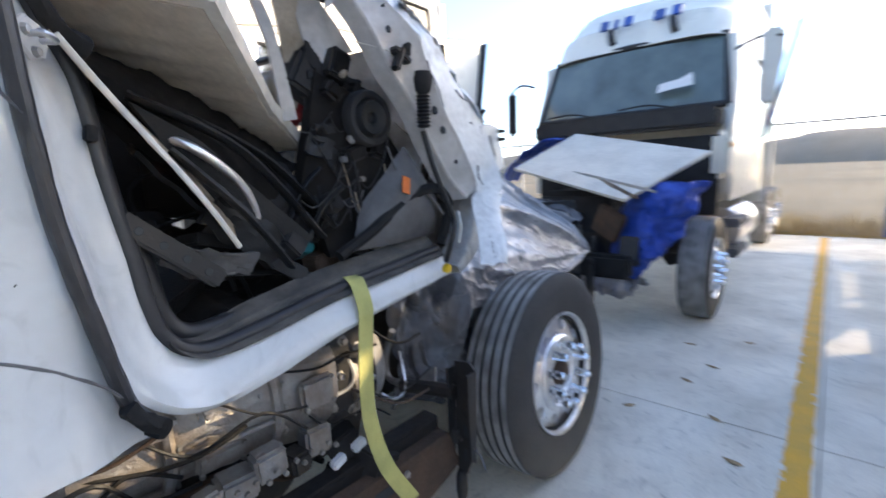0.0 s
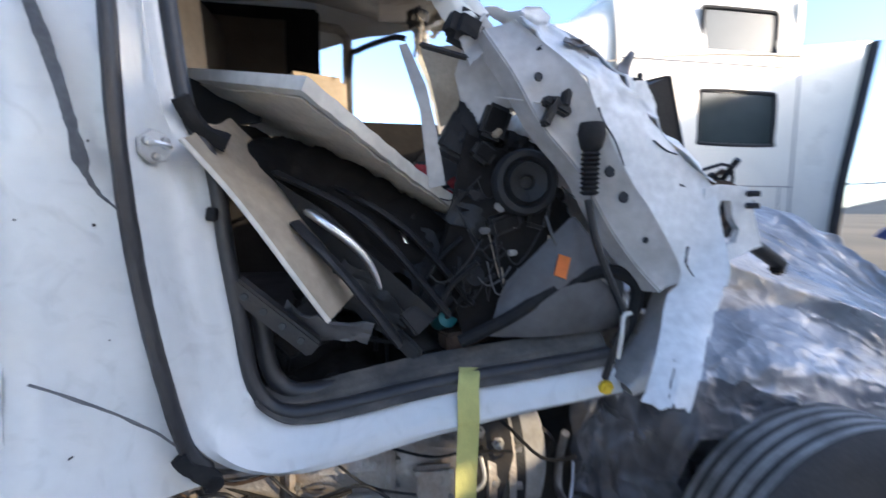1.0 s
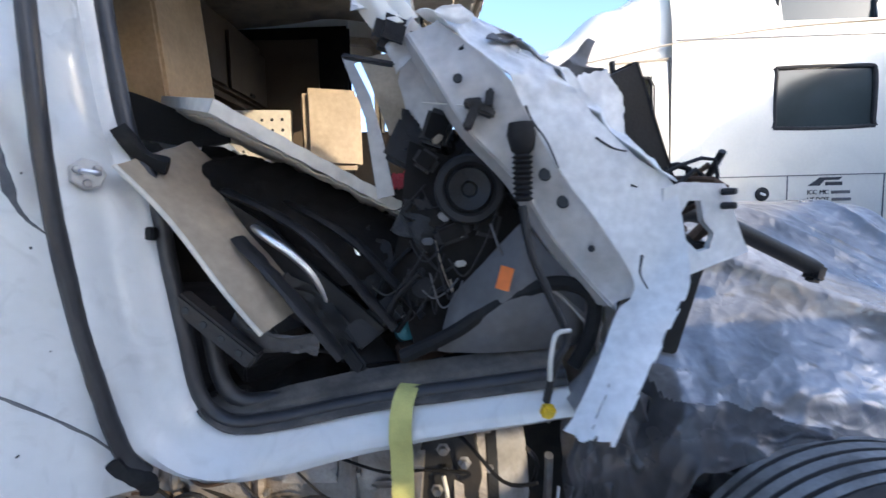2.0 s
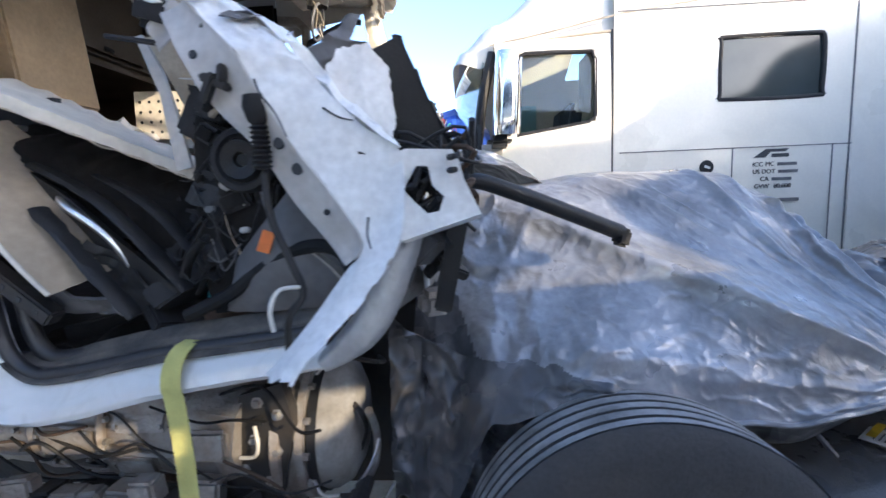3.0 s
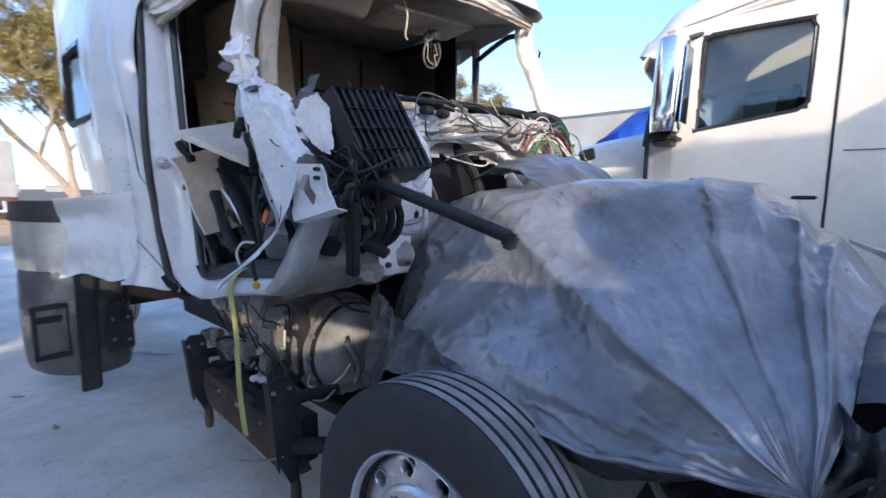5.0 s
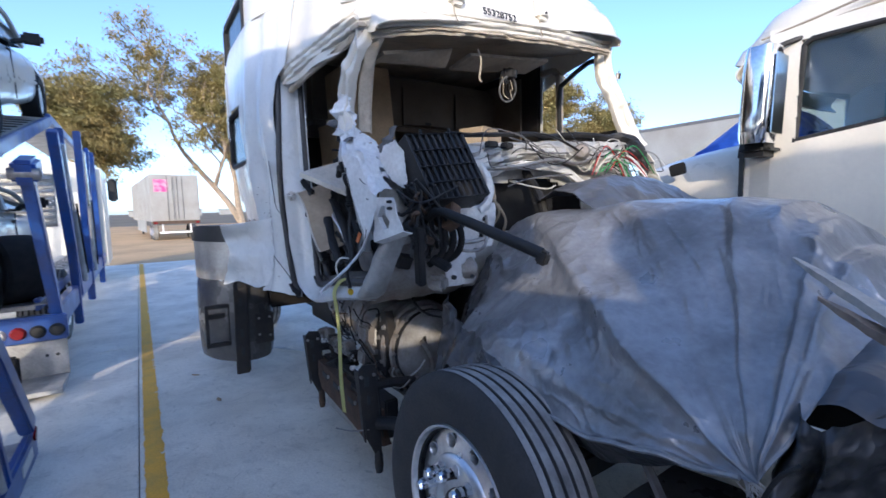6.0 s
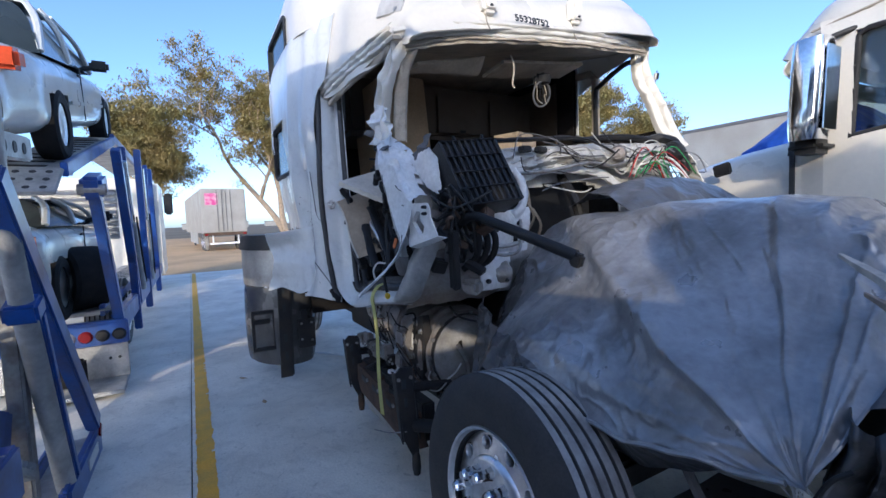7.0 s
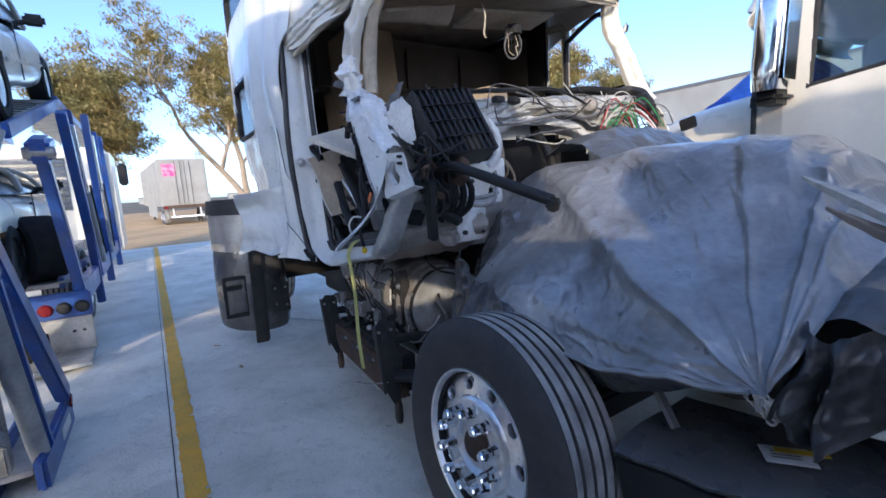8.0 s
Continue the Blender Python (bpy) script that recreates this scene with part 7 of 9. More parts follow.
for a, b, m_ in (((4.07, 0.3, 1.51), (4.5, -0.1, 1.35), M_PALEWOOD), ((4.16, 0.15, 1.45), (4.48, 0.02, 1.31), M_WOOD)):
    A, B = Vector(a), Vector(b)
    bm = bmesh.new()
    rg = random.Random(int(a[0] * 100))
    n_ = 14
    side = (B - A).cross(Vector((0, 0, 1))).normalized()
    rings = []
    for k in range(n_ + 1):
        c = A.lerp(B, k / n_)
        hw = 0.013 * min(1, 0.25 + k / 5) + rg.uniform(-0.002, 0.002)
        rings.append([bm.verts.new(c + side * sx * hw + Vector((0, 0, sz * (0.009 * min(1, 0.4 + k / 6) + rg.uniform(-0.001, 0.001))))) for sx, sz in ((-1, -1), (1, -1), (1, 1), (-1, 1))])
    for r0, r1 in zip(rings, rings[1:]):
        for k in range(4):
            bm.faces.new((r0[k], r0[(k + 1) % 4], r1[(k + 1) % 4], r1[k]))
    bm.faces.new(rings[0][::-1])
    bm.faces.new(rings[-1])
    tagged(part("plank", bm, m_, smooth=False), "weathered splintered wooden plank holding the tarpaulin", "plank", group="planks on the tarpaulin")


# ---- parked white sleeper truck beside the wreck ----
nb = thing("sleeper_truck", "white parked semi truck with a long sleeper cab", "truck")
NB_AT = Matrix.Translation((4.927 - 1.03 * 4.88, 3.02 - 1.03 * 2.76, 0)) @ Matrix.Scale(1.03, 4)
nb.matrix_world = NB_AT
NY = 2.76
N_W1, N_W2, N_DW = (4.9, 5.68, 3.12, 3.5), (4.88, 5.68, 2.24, 2.72), (3.2, 3.85, 2.06, 2.7)


def nside_f(u, v):
    x = 4.0 + 1.95 * u
    z = 0.75 + 2.95 * v
    y = NY + lerp_tab([(0.75, 0.03), (1.7, 0.0), (3.0, 0.0), (3.7, 0.12)], z)
    return Vector((x, y, z))


def nside_hole(u, v):
    p = nside_f(u, v)
    return in_rect(p.x, p.z, N_W1) or in_rect(p.x, p.z, N_W2)


part("sleeper_side", grid(nside_f, 60, 90, 0.01, nside_hole), M_CREAM, nb)
NT = [(2.74, 2.66), (2.84, 2.84), (3.1, 3.06), (3.6, 3.42), (4.3, 3.82), (5.0, 4.0), (5.95, 4.02)]


def nroof_f(u, v):
    x = 2.78 + 3.17 * u
    zt, zs = lerp_tab(NT, x), lerp_tab([(2.78, 2.62), (3.0, 2.74), (4.0, 2.84), (4.3, 3.5), (6, 3.66)], x)
    a = math.pi * v
    c, s = math.cos(a), math.sin(a)
    inset = lerp_tab([(2.78, 0.14), (3.2, 0.06), (4.0, 0.06), (4.4, 0.11)], x)
    y = NY + 1.22 - (1.22 - inset) * math.copysign(abs(c) ** 0.4, c)
    return Vector((x - 0.25 * (1 - u) ** 3 * abs(s) ** 0.5 + 0.1 * (1 - u) ** 3, y, zs + (zt - zs) * abs(s) ** 0.55))


part("roof", grid(nroof_f, 60, 70, 0.01), M_CREAM, nb)
part("visor", grid(lambda u, v: Vector((2.8 - 0.1 * math.sin(math.pi * u) - 0.05 * math.sin(math.pi * v), NY + 0.1 + 2.2 * u, 2.5 + 0.16 * v)), 20, 8, 0.012), M_CREAM, nb, "cream-white windscreen visor")
part("gutter_seam", tube([(2.95, NY + 0.03, 2.78), (3.5, NY - 0.002, 2.86), (4.05, NY - 0.006, 2.96), (5.0, NY - 0.01, 3.06), (5.95, NY - 0.01, 3.1)], 0.008, 6, 4), M_BEIGE, nb)
for r in (N_W1, N_W2):
    xm, zm = (r[0] + r[1]) / 2, (r[2] + r[3]) / 2
    hx, hz = (r[1] - r[0]) / 2 + 0.01, (r[3] - r[2]) / 2 + 0.01
    yy = NY + lerp_tab([(3.0, -0.004), (3.7, 0.1)], zm)
    loop = [(xm + hx * a, yy, zm + hz * b) for a, b in ((0.88, 1), (1, 0.78), (1, -0.78), (0.88, -1), (-0.88, -1), (-1, -0.78), (-1, 0.78), (-0.88, 1), (0.88, 1))]
    w = part("sleeper_window", tube(loop, 0.018, 8, 4), M_DKGREY, nb, "dark tinted sleeper window in a thin grey frame")
    part("pane", box((xm, yy + 0.012, zm), (2 * hx, 0.006, 2 * hz), bevel=0.001), M_DARKGLASS, w)


# door with its own window hole
def ndoor_f(u, v):
    x = 3.05 + 0.93 * u
    z = 1.1 + 1.72 * v
    x -= 0.06 * (1 - u) * max(0, z - 2.1)
    return Vector((x, NY + 0.012 + 0.05 * max(0, z - 2.1), z))


def ndoor_hole(u, v):
    p = ndoor_f(u, v)
    return N_DW[0] < p.x < N_DW[1] and 2.015 + 0.143 * (p.x - 3.2) < p.z < N_DW[3]


dr = part("door", grid(ndoor_f, 130, 200, 0.03, ndoor_hole), M_CREAM, nb)
loop = [(3.19, 2.012), (3.5, 2.056), (3.8, 2.1), (3.855, 2.15), (3.86, 2.62), (3.82, 2.69), (3.5, 2.7), (3.26, 2.7), (3.21, 2.66), (3.19, 2.0)]
dw = part("door_window", tube([(x, NY + 0.001 + 0.05 * max(0, z - 2.1), z) for x, z in loop], 0.022, 8, 1), M_DKGREY, dr, "door window in a black seal")
gp = part("pane", plate([(3.19, NY + 0.03, 2.0), (3.87, NY + 0.03, 2.08), (3.87, NY + 0.06, 2.71), (3.19, NY + 0.06, 2.71)], 0.005, "y"), M_GLASS, dw)
gp.visible_shadow = False
hd = part("door_handle", box((3.88, NY, 1.52), (0.2, 0.03, 0.08), bevel=0.015), M_BLACK, dr, "black recessed door handle")
part("handle_grip", box((3.88, NY - 0.018, 1.53), (0.14, 0.02, 0.025), bevel=0.008), M_DKGREY, hd)
part("door_gap", box((3.99, NY + 0.01, 1.95), (0.012, 0.02, 1.8), bevel=0.0), M_INK, nb)
part("door_gap", box((3.03, NY + 0.01, 1.6), (0.012, 0.02, 1.0), bevel=0.0), M_INK, nb)
text_part("safety_notice", "FIRE EXTINGUISHER INSIDE", Matrix.Translation((3.72, NY - 0.012, 1.385)) @ pose(0, 0, 0, 90, 0, 0), 0.045, M_INK, dr)
# panel seams, locker door, plates
for c, s in (((5.0, NY - 0.012, 1.83), (1.9, 0.006, 0.008)), ((4.99, NY - 0.012, 1.4), (0.008, 0.006, 0.86)), ((5.8, NY - 0.012, 1.4), (0.008, 0.006, 0.86)), ((5.0, NY - 0.012, 2.98), (1.95, 0.006, 0.012)), ((5.93, NY - 0.012, 2.2), (0.012, 0.006, 2.6))):
    part("panel_seam", box(c, s, bevel=0.0), M_GREY, nb)
em = part("filler_badge", lathe([(0.0, 0.012), (0.05, 0.012), (0.058, 0.006), (0.06, 0.0)], Matrix.Translation((4.78, NY - 0.012, 1.68)) @ pose(0, 0, 0, 90, 0, 0), 24), M_DKGREY, nb, "round dark lock badge")
part("badge_bar", box((4.78, NY - 0.026, 1.68), (0.05, 0.004, 0.02), (0, 20, 0), 0.004), M_PAPER, em)
for k, (w, h) in enumerate(((0.32, 0.075),)):
    bm = plate([(5.16, NY - 0.016, 1.74), (5.26, NY - 0.016, 1.81), (5.45, NY - 0.016, 1.81), (5.42, NY - 0.016, 1.785), (5.3, NY - 0.016, 1.785), (5.26, NY - 0.016, 1.74)], 0.004, "y")
    part("logo_shape", bm, M_INK, nb, "dark slanted company mark")
    part("logo_shape", box((5.38, NY - 0.014, 1.755), (0.14, 0.004, 0.03), bevel=0.0), M_INK, nb)
for k, word, x in ((0, "ICC", 5.2), (0, "MC", 5.3), (1, "US", 5.19), (1, "DOT", 5.29), (2, "CA", 5.26), (3, "GVW", 5.24), (3, "80,000", 5.41)):
    text_part("lettering", word, Matrix.Translation((x, NY - 0.014, 1.668 - 0.062 * k)) @ pose(0, 0, 0, 90, 0, 0), 0.052, M_DKGREY, nb)
for k in range(3):
    z = 1.682 - 0.062 * k
    part("lettering_bar", box(((5.44, 5.45, 5.4)[k], NY - 0.014, z), (0.16, 0.003, 0.026), bevel=0.0), M_GREY, nb)
text_part("lettering", "VIN", Matrix.Translation((5.12, NY - 0.014, 1.37)) @ pose(0, 0, 0, 90, 0, 0), 0.05, M_DKGREY, nb)
for x, z, w in ((5.42, 1.38, 0.26),):
    part("lettering_bar", box((x, NY - 0.014, z), (w, 0.003, 0.03), bevel=0.0), M_GREY, nb)
for x, z, w, h, m_ in ((4.5, 1.52, 0.12, 0.05, M_GREY), (4.48, 1.42, 0.1, 0.045, M_DKGREY), (4.9, 1.38, 0.06, 0.05, M_GREENW), (4.9, 1.32, 0.06, 0.045, M_BLUE), (4.65, 1.34, 0.2, 0.02, M_GREY)):
    part("sticker", box((x, NY - 0.014, z), (w, 0.003, h), bevel=0.0), m_, nb)
# cab front: pillar, windscreen, hood and fender
part("cab_side_panel", box((2.94, NY + 0.04, 1.5), (0.2, 0.03, 0.86), bevel=0.01), M_CREAM, nb)
part("front_corner", grid(lambda u, v: Vector((2.86 + 0.2 * u - 0.35 * max(0, v - 0.55) * (-1) * 0.3, NY + 0.06 * (1 - u), 1.1 + 1.9 * v)), 6, 20, 0.02, lambda u, v: v > 0.46), M_CREAM, nb)
part("windscreen", grid(lambda u, v: Vector((2.82 + 0.1 * v - 0.25 * math.sin(math.pi * u), NY + 0.1 + 2.2 * u, 1.93 + 0.74 * v)), 12, 8, 0.006), M_GLASS, nb).visible_shadow = False
part("pillar", tube([(2.84, NY + 0.08, 1.93), (2.9, NY + 0.09, 2.35), (3.0, NY + 0.1, 2.74)], 0.045, 8, 4), M_BLACK, nb)


def nhood_f(u, v):
    x = 2.84 - 1.75 * u
    a = math.pi * v
    c, s = math.cos(a), math.sin(a)
    zt = 2.12 - 0.42 * u * u - 0.05 * u
    zs = 1.0
    y = NY + 1.2 - (1.16 - 0.12 * u) * math.copysign(abs(c) ** 0.45, c)
    return Vector((x, y, zs + (zt - zs) * abs(s) ** 0.42))


part("hood", grid(nhood_f, 30, 50, 0.01), M_CREAM, nb, "white sloping hood")
part("hood_gap", box((2.86, NY + 0.0, 1.75), (0.03, 0.02, 0.75), bevel=0.0), M_INK, nb)
part("vent", box((2.36, NY + 0.01, 1.88), (0.14, 0.03, 0.1), (0, -12, 0), 0.01), M_BLACK, nb, "small black hood vent")
part("cab_rear", box((5.97, NY + 1.2, 2.2), (0.05, 2.3, 2.9)), M_CREAM, nb)
part("cab_floor", box((4.2, NY + 1.2, 1.15), (3.2, 2.3, 0.1)), M_DKGREY, nb)
part("inner_wall", box((4.3, NY + 1.2, 2.2), (0.04, 2.2, 2.0)), M_BEIGE, nb)
part("far_side", box((4.4, NY + 2.42, 2.0), (3.1, 0.05, 2.0)), M_CREAM, nb)
part("seat", box((3.7, NY + 0.6, 1.9), (0.2, 0.5, 0.9), (0, 8, 0), 0.08), M_DKGREY, nb)
part("dashboard", box((3.0, NY + 1.2, 1.82), (0.35, 2.1, 0.3), bevel=0.06), M_DKGREY, nb)
part("steering_wheel", tube([(3.2, NY + 1.75 + 0.2 * math.cos(a), 2.1 + 0.2 * math.sin(a)) for a in (k * math.pi / 6 for k in range(13))], 0.016, 8, 3), M_BLACK, nb)
part("rear_fairing", grid(lambda u, v: Vector((5.96 + 0.5 * u + 0.28 * u * v, NY + 0.02, 0.9 + 2.3 * v + 0.1 * u)), 8, 10, 0.02), M_CREAM, nb)
part("fairing_edge", tube([(6.43, NY + 0.0, 1.0), (6.5, NY, 1.8), (6.62, NY, 2.5), (6.76, NY, 3.28)], 0.09, 8, 4, 0.4), M_BLACK, nb, "black rubber edge of the side fairing")
part("side_skirt", box((4.7, NY + 0.06, 0.62), (3.4, 0.04, 0.5), bevel=0.02), M_CREAM, nb)
part("trim_seal", tube([(3.0, NY + 0.05, 2.76), (3.4, NY + 0.03, 2.8), (4.0, NY + 0.02, 2.84)], 0.014, 6, 4), M_BEIGE, nb)
# mirror
def mirror_f(u, v):
    a = 2 * math.pi * u
    w = 1 - 0.12 * (2 * v - 1) ** 4
    c, s_ = math.cos(a), math.sin(a)
    return Vector((3.07 + 0.03 * (v - 0.5) + 0.1 * w * math.copysign(abs(c) ** 0.6, c), NY - 0.26 + 0.13 * w * math.copysign(abs(s_) ** 0.6, s_), 1.99 + 0.64 * v))


bm = grid(mirror_f, 40, 16)
for ring_ in (0.0, 1.0):
    bm.faces.new([bm.verts.new(mirror_f(k / 40, ring_)) for k in range(40)])
bmesh.ops.remove_doubles(bm, verts=bm.verts[:], dist=0.0005)
mr = part("mirror", bm, M_CHROME, nb, "tall chrome door mirror")
part("mirror_base", box((3.02, NY - 0.12, 1.96), (0.2, 0.26, 0.1), bevel=0.04), M_BLACK, mr)
part("mirror_glass", box((3.178, NY - 0.26, 2.31), (0.006, 0.19, 0.52), (0, 2, 0), 0.002), M_CHROME, mr)
part("mirror_stay", tube([(3.05, NY - 0.16, 2.6), (3.1, NY - 0.05, 2.68), (3.2, NY + 0.03, 2.72)], 0.02, 8, 4), M_BLACK, mr)
for x in (1.75, 5.3):
    truck_wheel(nb, Matrix.Translation((x, NY + 0.18, 0.505)) @ pose(0, 0, 0, 90, 0, 0))
    truck_wheel(nb, Matrix.Translation((x, NY + 2.2, 0.505)) @ pose(0, 0, 0, -90, 0, 0))


def bluetarp_f(u, v):
    x, y = 2.15 + 0.85 * u, 3.45 + 1.5 * v
    h = 0.5 * math.sin(math.pi * min(1, u * 0.75 + 0.1)) * math.sin(math.pi * v) ** 0.4
    return Vector((x, y, 2.0 + h + 0.03 * fbm((x * 2, y * 2, 0), 2.5)))


hood_tarp = tagged(part("blue_tarpaulin", grid(bluetarp_f, 30, 40, 0.004), M_BLUE), "bright blue tarpaulin bundled on the truck's hood", "tarpaulin")
hood_tarp.matrix_world = NB_AT
far_tr = thing("box_trailer", "long white box trailer behind the parked truck", "trailer")
part("body", box((3.0, 14.3, 2.55), (14.6, 2.6, 2.95), bevel=0.03), M_TRAILER, far_tr)
part("roof_rail", box((3.0, 13.0, 4.0), (14.6, 0.05, 0.1), bevel=0.01), M_GREY, far_tr)
for x in (8.0, 9.3):
    truck_wheel(far_tr, Matrix.Translation((x, 13.2, 0.505)) @ pose(0, 0, 0, 90, 0, 0))
part("landing_leg", box((-1.5, 13.6, 0.55), (0.12, 0.12, 1.1)), M_FRAME, far_tr)
part("sun_shade", box((3.45, NY + 2.2, 2.4), (0.5, 0.02, 0.5), bevel=0.01), M_TEALS, nb, "pale teal folded sun shade inside the cab")


# ---- truck standing nose to nose with the wreck ----
op = thing("damaged_truck", "white semi truck with its hood off, facing the wreck", "truck")
OC = 1.05


def oroof_f(u, v):
    x = 7.45 + 2.6 * u
    a = math.pi * v
    c, s = math.cos(a), math.sin(a)
    zt = lerp_tab([(7.45, 3.02), (7.7, 3.4), (8.3, 3.8), (9.2, 4.0), (10.1, 4.02)], x)
    y = OC - (1.2 - 0.12 * (1 - u) ** 4) * math.copysign(abs(c) ** 0.4, c)
    return Vector((x + 0.12 * (1 - abs(c) ** 3) * (1 - u) * -1, y, 2.9 + (zt - 2.9) * abs(s) ** 0.5))


part("roof", grid(oroof_f, 24, 40, 0.01), M_CREAM, op)
part("windscreen_glass", grid(lambda u, v: Vector((7.12 + 0.33 * v - 0.12 * math.sin(math.pi * u), OC - 1.12 + 2.24 * u - (0.1 * v) * (2 * u - 1), 2.2 + 0.78 * v)), 16, 10, 0.008), M_SCREEN, op, "grey-green windscreen lightened by reflections in its colour, with a paper behind it")
wp = part("paper_sheet", plate([(7.0, 0.24, 2.42), (6.99, 0.4, 2.4), (6.99, 0.62, 2.37), (7.03, 0.6, 2.47), (7.04, 0.4, 2.5), (7.05, 0.26, 2.56)], 0.003, "x", 0.006, 1), M_PAPER, op, "crumpled white paper in the windscreen")
part("screen_frame", tube([(7.1, OC - 1.14, 2.18), (7.45, OC - 1.04, 3.0), (7.36, OC, 3.03), (7.45, OC + 1.04, 3.0), (7.1, OC + 1.14, 2.18), (6.98, OC, 2.16), (7.1, OC - 1.14, 2.18)], 0.04, 8, 1), M_BLACK, op)
for s in (-1, 1):
    part("cab_side", grid(lambda u, v: Vector((7.2 + 2.85 * u + 0.25 * max(0, v - 0.5) * (1 - u), OC + s * (1.2 - 0.04 * v), 1.1 + 1.85 * v)), 10, 10, 0.02), M_CREAM, op)
    part("cab_corner", tube([(7.15, OC + s * 1.16, 1.2), (7.14, OC + s * 1.16, 2.0), (7.3, OC + s * 1.14, 2.5), (7.45, OC + s * 1.1, 2.95)], 0.07, 10, 4), M_CREAM, op)
part("cab_back", box((10.05, OC, 2.4), (0.04, 2.4, 3.0)), M_CREAM, op)
for k, y in enumerate((0.55, 1.3)):
    part("roof_lamp", tube([(7.42, y, 3.12), (7.4, y + 0.02, 3.2), (7.44, y + 0.04, 3.3)], 0.045, 8, 3), M_BLACK, op)
for k, (y, w) in enumerate(((1.42, 0.1), (1.28, 0.05), (1.12, 0.1), (0.75, 0.12), (0.55, 0.1))):
    part("lettering_shape", box((7.43 + 0.03 * k % 0.05, y, 3.38), (0.03, w, 0.14), (0, 30, 0), 0.0), M_BLUEP, op)
part("cowl", box((7.0, OC, 2.04), (0.35, 2.2, 0.2), bevel=0.03), M_BLACK, op)
for y0 in (0.4, 1.35):
    part("wiper", tube([(6.88, y0, 2.17), (6.93, y0 + 0.3, 2.24), (6.95, y0 + 0.65, 2.22)], 0.012, 6, 4), M_BLACK, op)
part("firewall", box((7.05, OC, 1.4), (0.06, 2.2, 0.9)), M_DKGREY, op)
part("corner_panel", box((6.85, OC - 1.15, 1.62), (0.5, 0.16, 0.5), (0, 0, 6), 0.06), M_CREAM, op)
part("side_marker", box((6.75, OC - 1.25, 1.72), (0.06, 0.05, 0.06), bevel=0.015), M_AMBER, op)
part("engine", box((6.3, OC, 1.0), (1.2, 0.8, 0.6), bevel=0.06), M_DKGREY, op)
rng = random.Random(41)
for k in range(26):
    part("engine_part", box((5.5 + rng.random() * 1.4, OC + rng.uniform(-0.9, 0.9), rng.uniform(0.5, 1.0)), [rng.uniform(0.08, 0.3) for _ in range(3)], [rng.uniform(-30, 30) for _ in range(3)], 0.015), rng.choice((M_BLACK, M_DKGREY, M_FRAME, M_GREY, M_RUST)), op)
part("bumper_beam", box((5.3, OC + 0.1, 0.62), (0.16, 1.7, 0.22), bevel=0.03), M_BLACK, op)
part("bumper_pad", box((5.05, OC + 0.25, 0.76), (0.3, 0.7, 0.1), (0, 8, 10), 0.03), M_GREY, op)
for s in (-1, 1):
    part("tow_leg", box((5.15, OC + s * 0.42, 0.45), (0.08, 0.06, 0.5), bevel=0.01), M_FRAME, op)


def board_f(u, v):
    a, b, c, d = Vector((5.25, 0.36, 1.22)), Vector((6.1, -0.14, 1.62)), Vector((6.75, 1.5, 1.95)), Vector((5.72, 1.78, 1.54))
    p = (a * (1 - u) + b * u) * (1 - v) + (d * (1 - u) + c * u) * v
    return p + Vector((0, 0, 0.05 * math.sin(math.pi * v) * math.sin(math.pi * u)))


tagged(part("hood_panel", grid(board_f, 16, 16, 0.03), M_PALE2), "loose white hood panel lying over the bare engine", "panel")


def bundle_f(u, v):
    a = u * 2 * math.pi
    r = (0.34 + 0.12 * math.sin(v * 3.1)) * (0.55 + 0.6 * v)
    p = Vector((5.75 + 0.5 * r * math.cos(a), 0.1 + 0.42 * (1 - v) + r * 0.8 * math.sin(a), 0.42 + 0.95 * v))
    return p + Vector((1, 1, 0.4)) * 0.08 * fbm(p, 4.5, 4)


tagged(part("blue_tarpaulin", grid(bundle_f, 60, 40, 0.004), M_BLUE), "crumpled blue tarpaulin hanging from the engine bay", "tarpaulin")
tagged(part("blue_tarpaulin", grid(lambda u, v: Vector((6.3 + 0.5 * u, 1.6 + 0.8 * v, 1.9 - 0.5 * v * v + 0.05 * fbm((u * 4, v * 4, 2), 1.4))), 16, 16, 0.004), M_BLUE), "blue tarpaulin corner over the engine bay edge", "tarpaulin")
tagged(part("grey_tarpaulin", grid(lambda u, v: Vector((5.5 + 0.5 * u, 0.35 + 0.6 * v, 0.28 + 0.15 * math.sin(u * 3) + 0.06 * fbm((u * 4, v * 5, 8), 1.6))), 20, 20, 0.004), M_TARP), "grey tarpaulin scrap bundled under the bumper", "tarpaulin")
truck_wheel(op, Matrix.Translation((6.22, -0.1, 0.505)) @ pose(0, 0, 0, 90, 0, 0))
truck_wheel(op, Matrix.Translation((6.22, 2.15, 0.505)) @ pose(0, 0, 0, -90, 0, 0))
for x in (11.6, 12.9):
    truck_wheel(op, Matrix.Translation((x, -0.05, 0.505)) @ pose(0, 0, 0, 90, 0, 0))
part("chassis", box((9.2, OC, 0.75), (7.0, 0.9, 0.25)), M_FRAME, op)
part("side_tank", lathe([(0, 0), (0.28, 0.0), (0.3, 0.03), (0.3, 1.4), (0, 1.43)], Matrix.Translation((7.6, 0.05, 0.72)) @ pose(0, 0, 0, 0, 90, 0), 28), M_ALU, op)
part("step", box((7.5, -0.18, 0.5), (0.7, 0.2, 0.1), bevel=0.02), M_GREY, op)
part("step", box((7.5, -0.18, 0.85), (0.7, 0.2, 0.1), bevel=0.02), M_GREY, op)
mr = part("mirror", box((7.1, -0.46, 2.5), (0.06, 0.2, 0.75), (0, 0, 20), 0.03), M_CREAM, op, "tall mirror reflecting the sky")
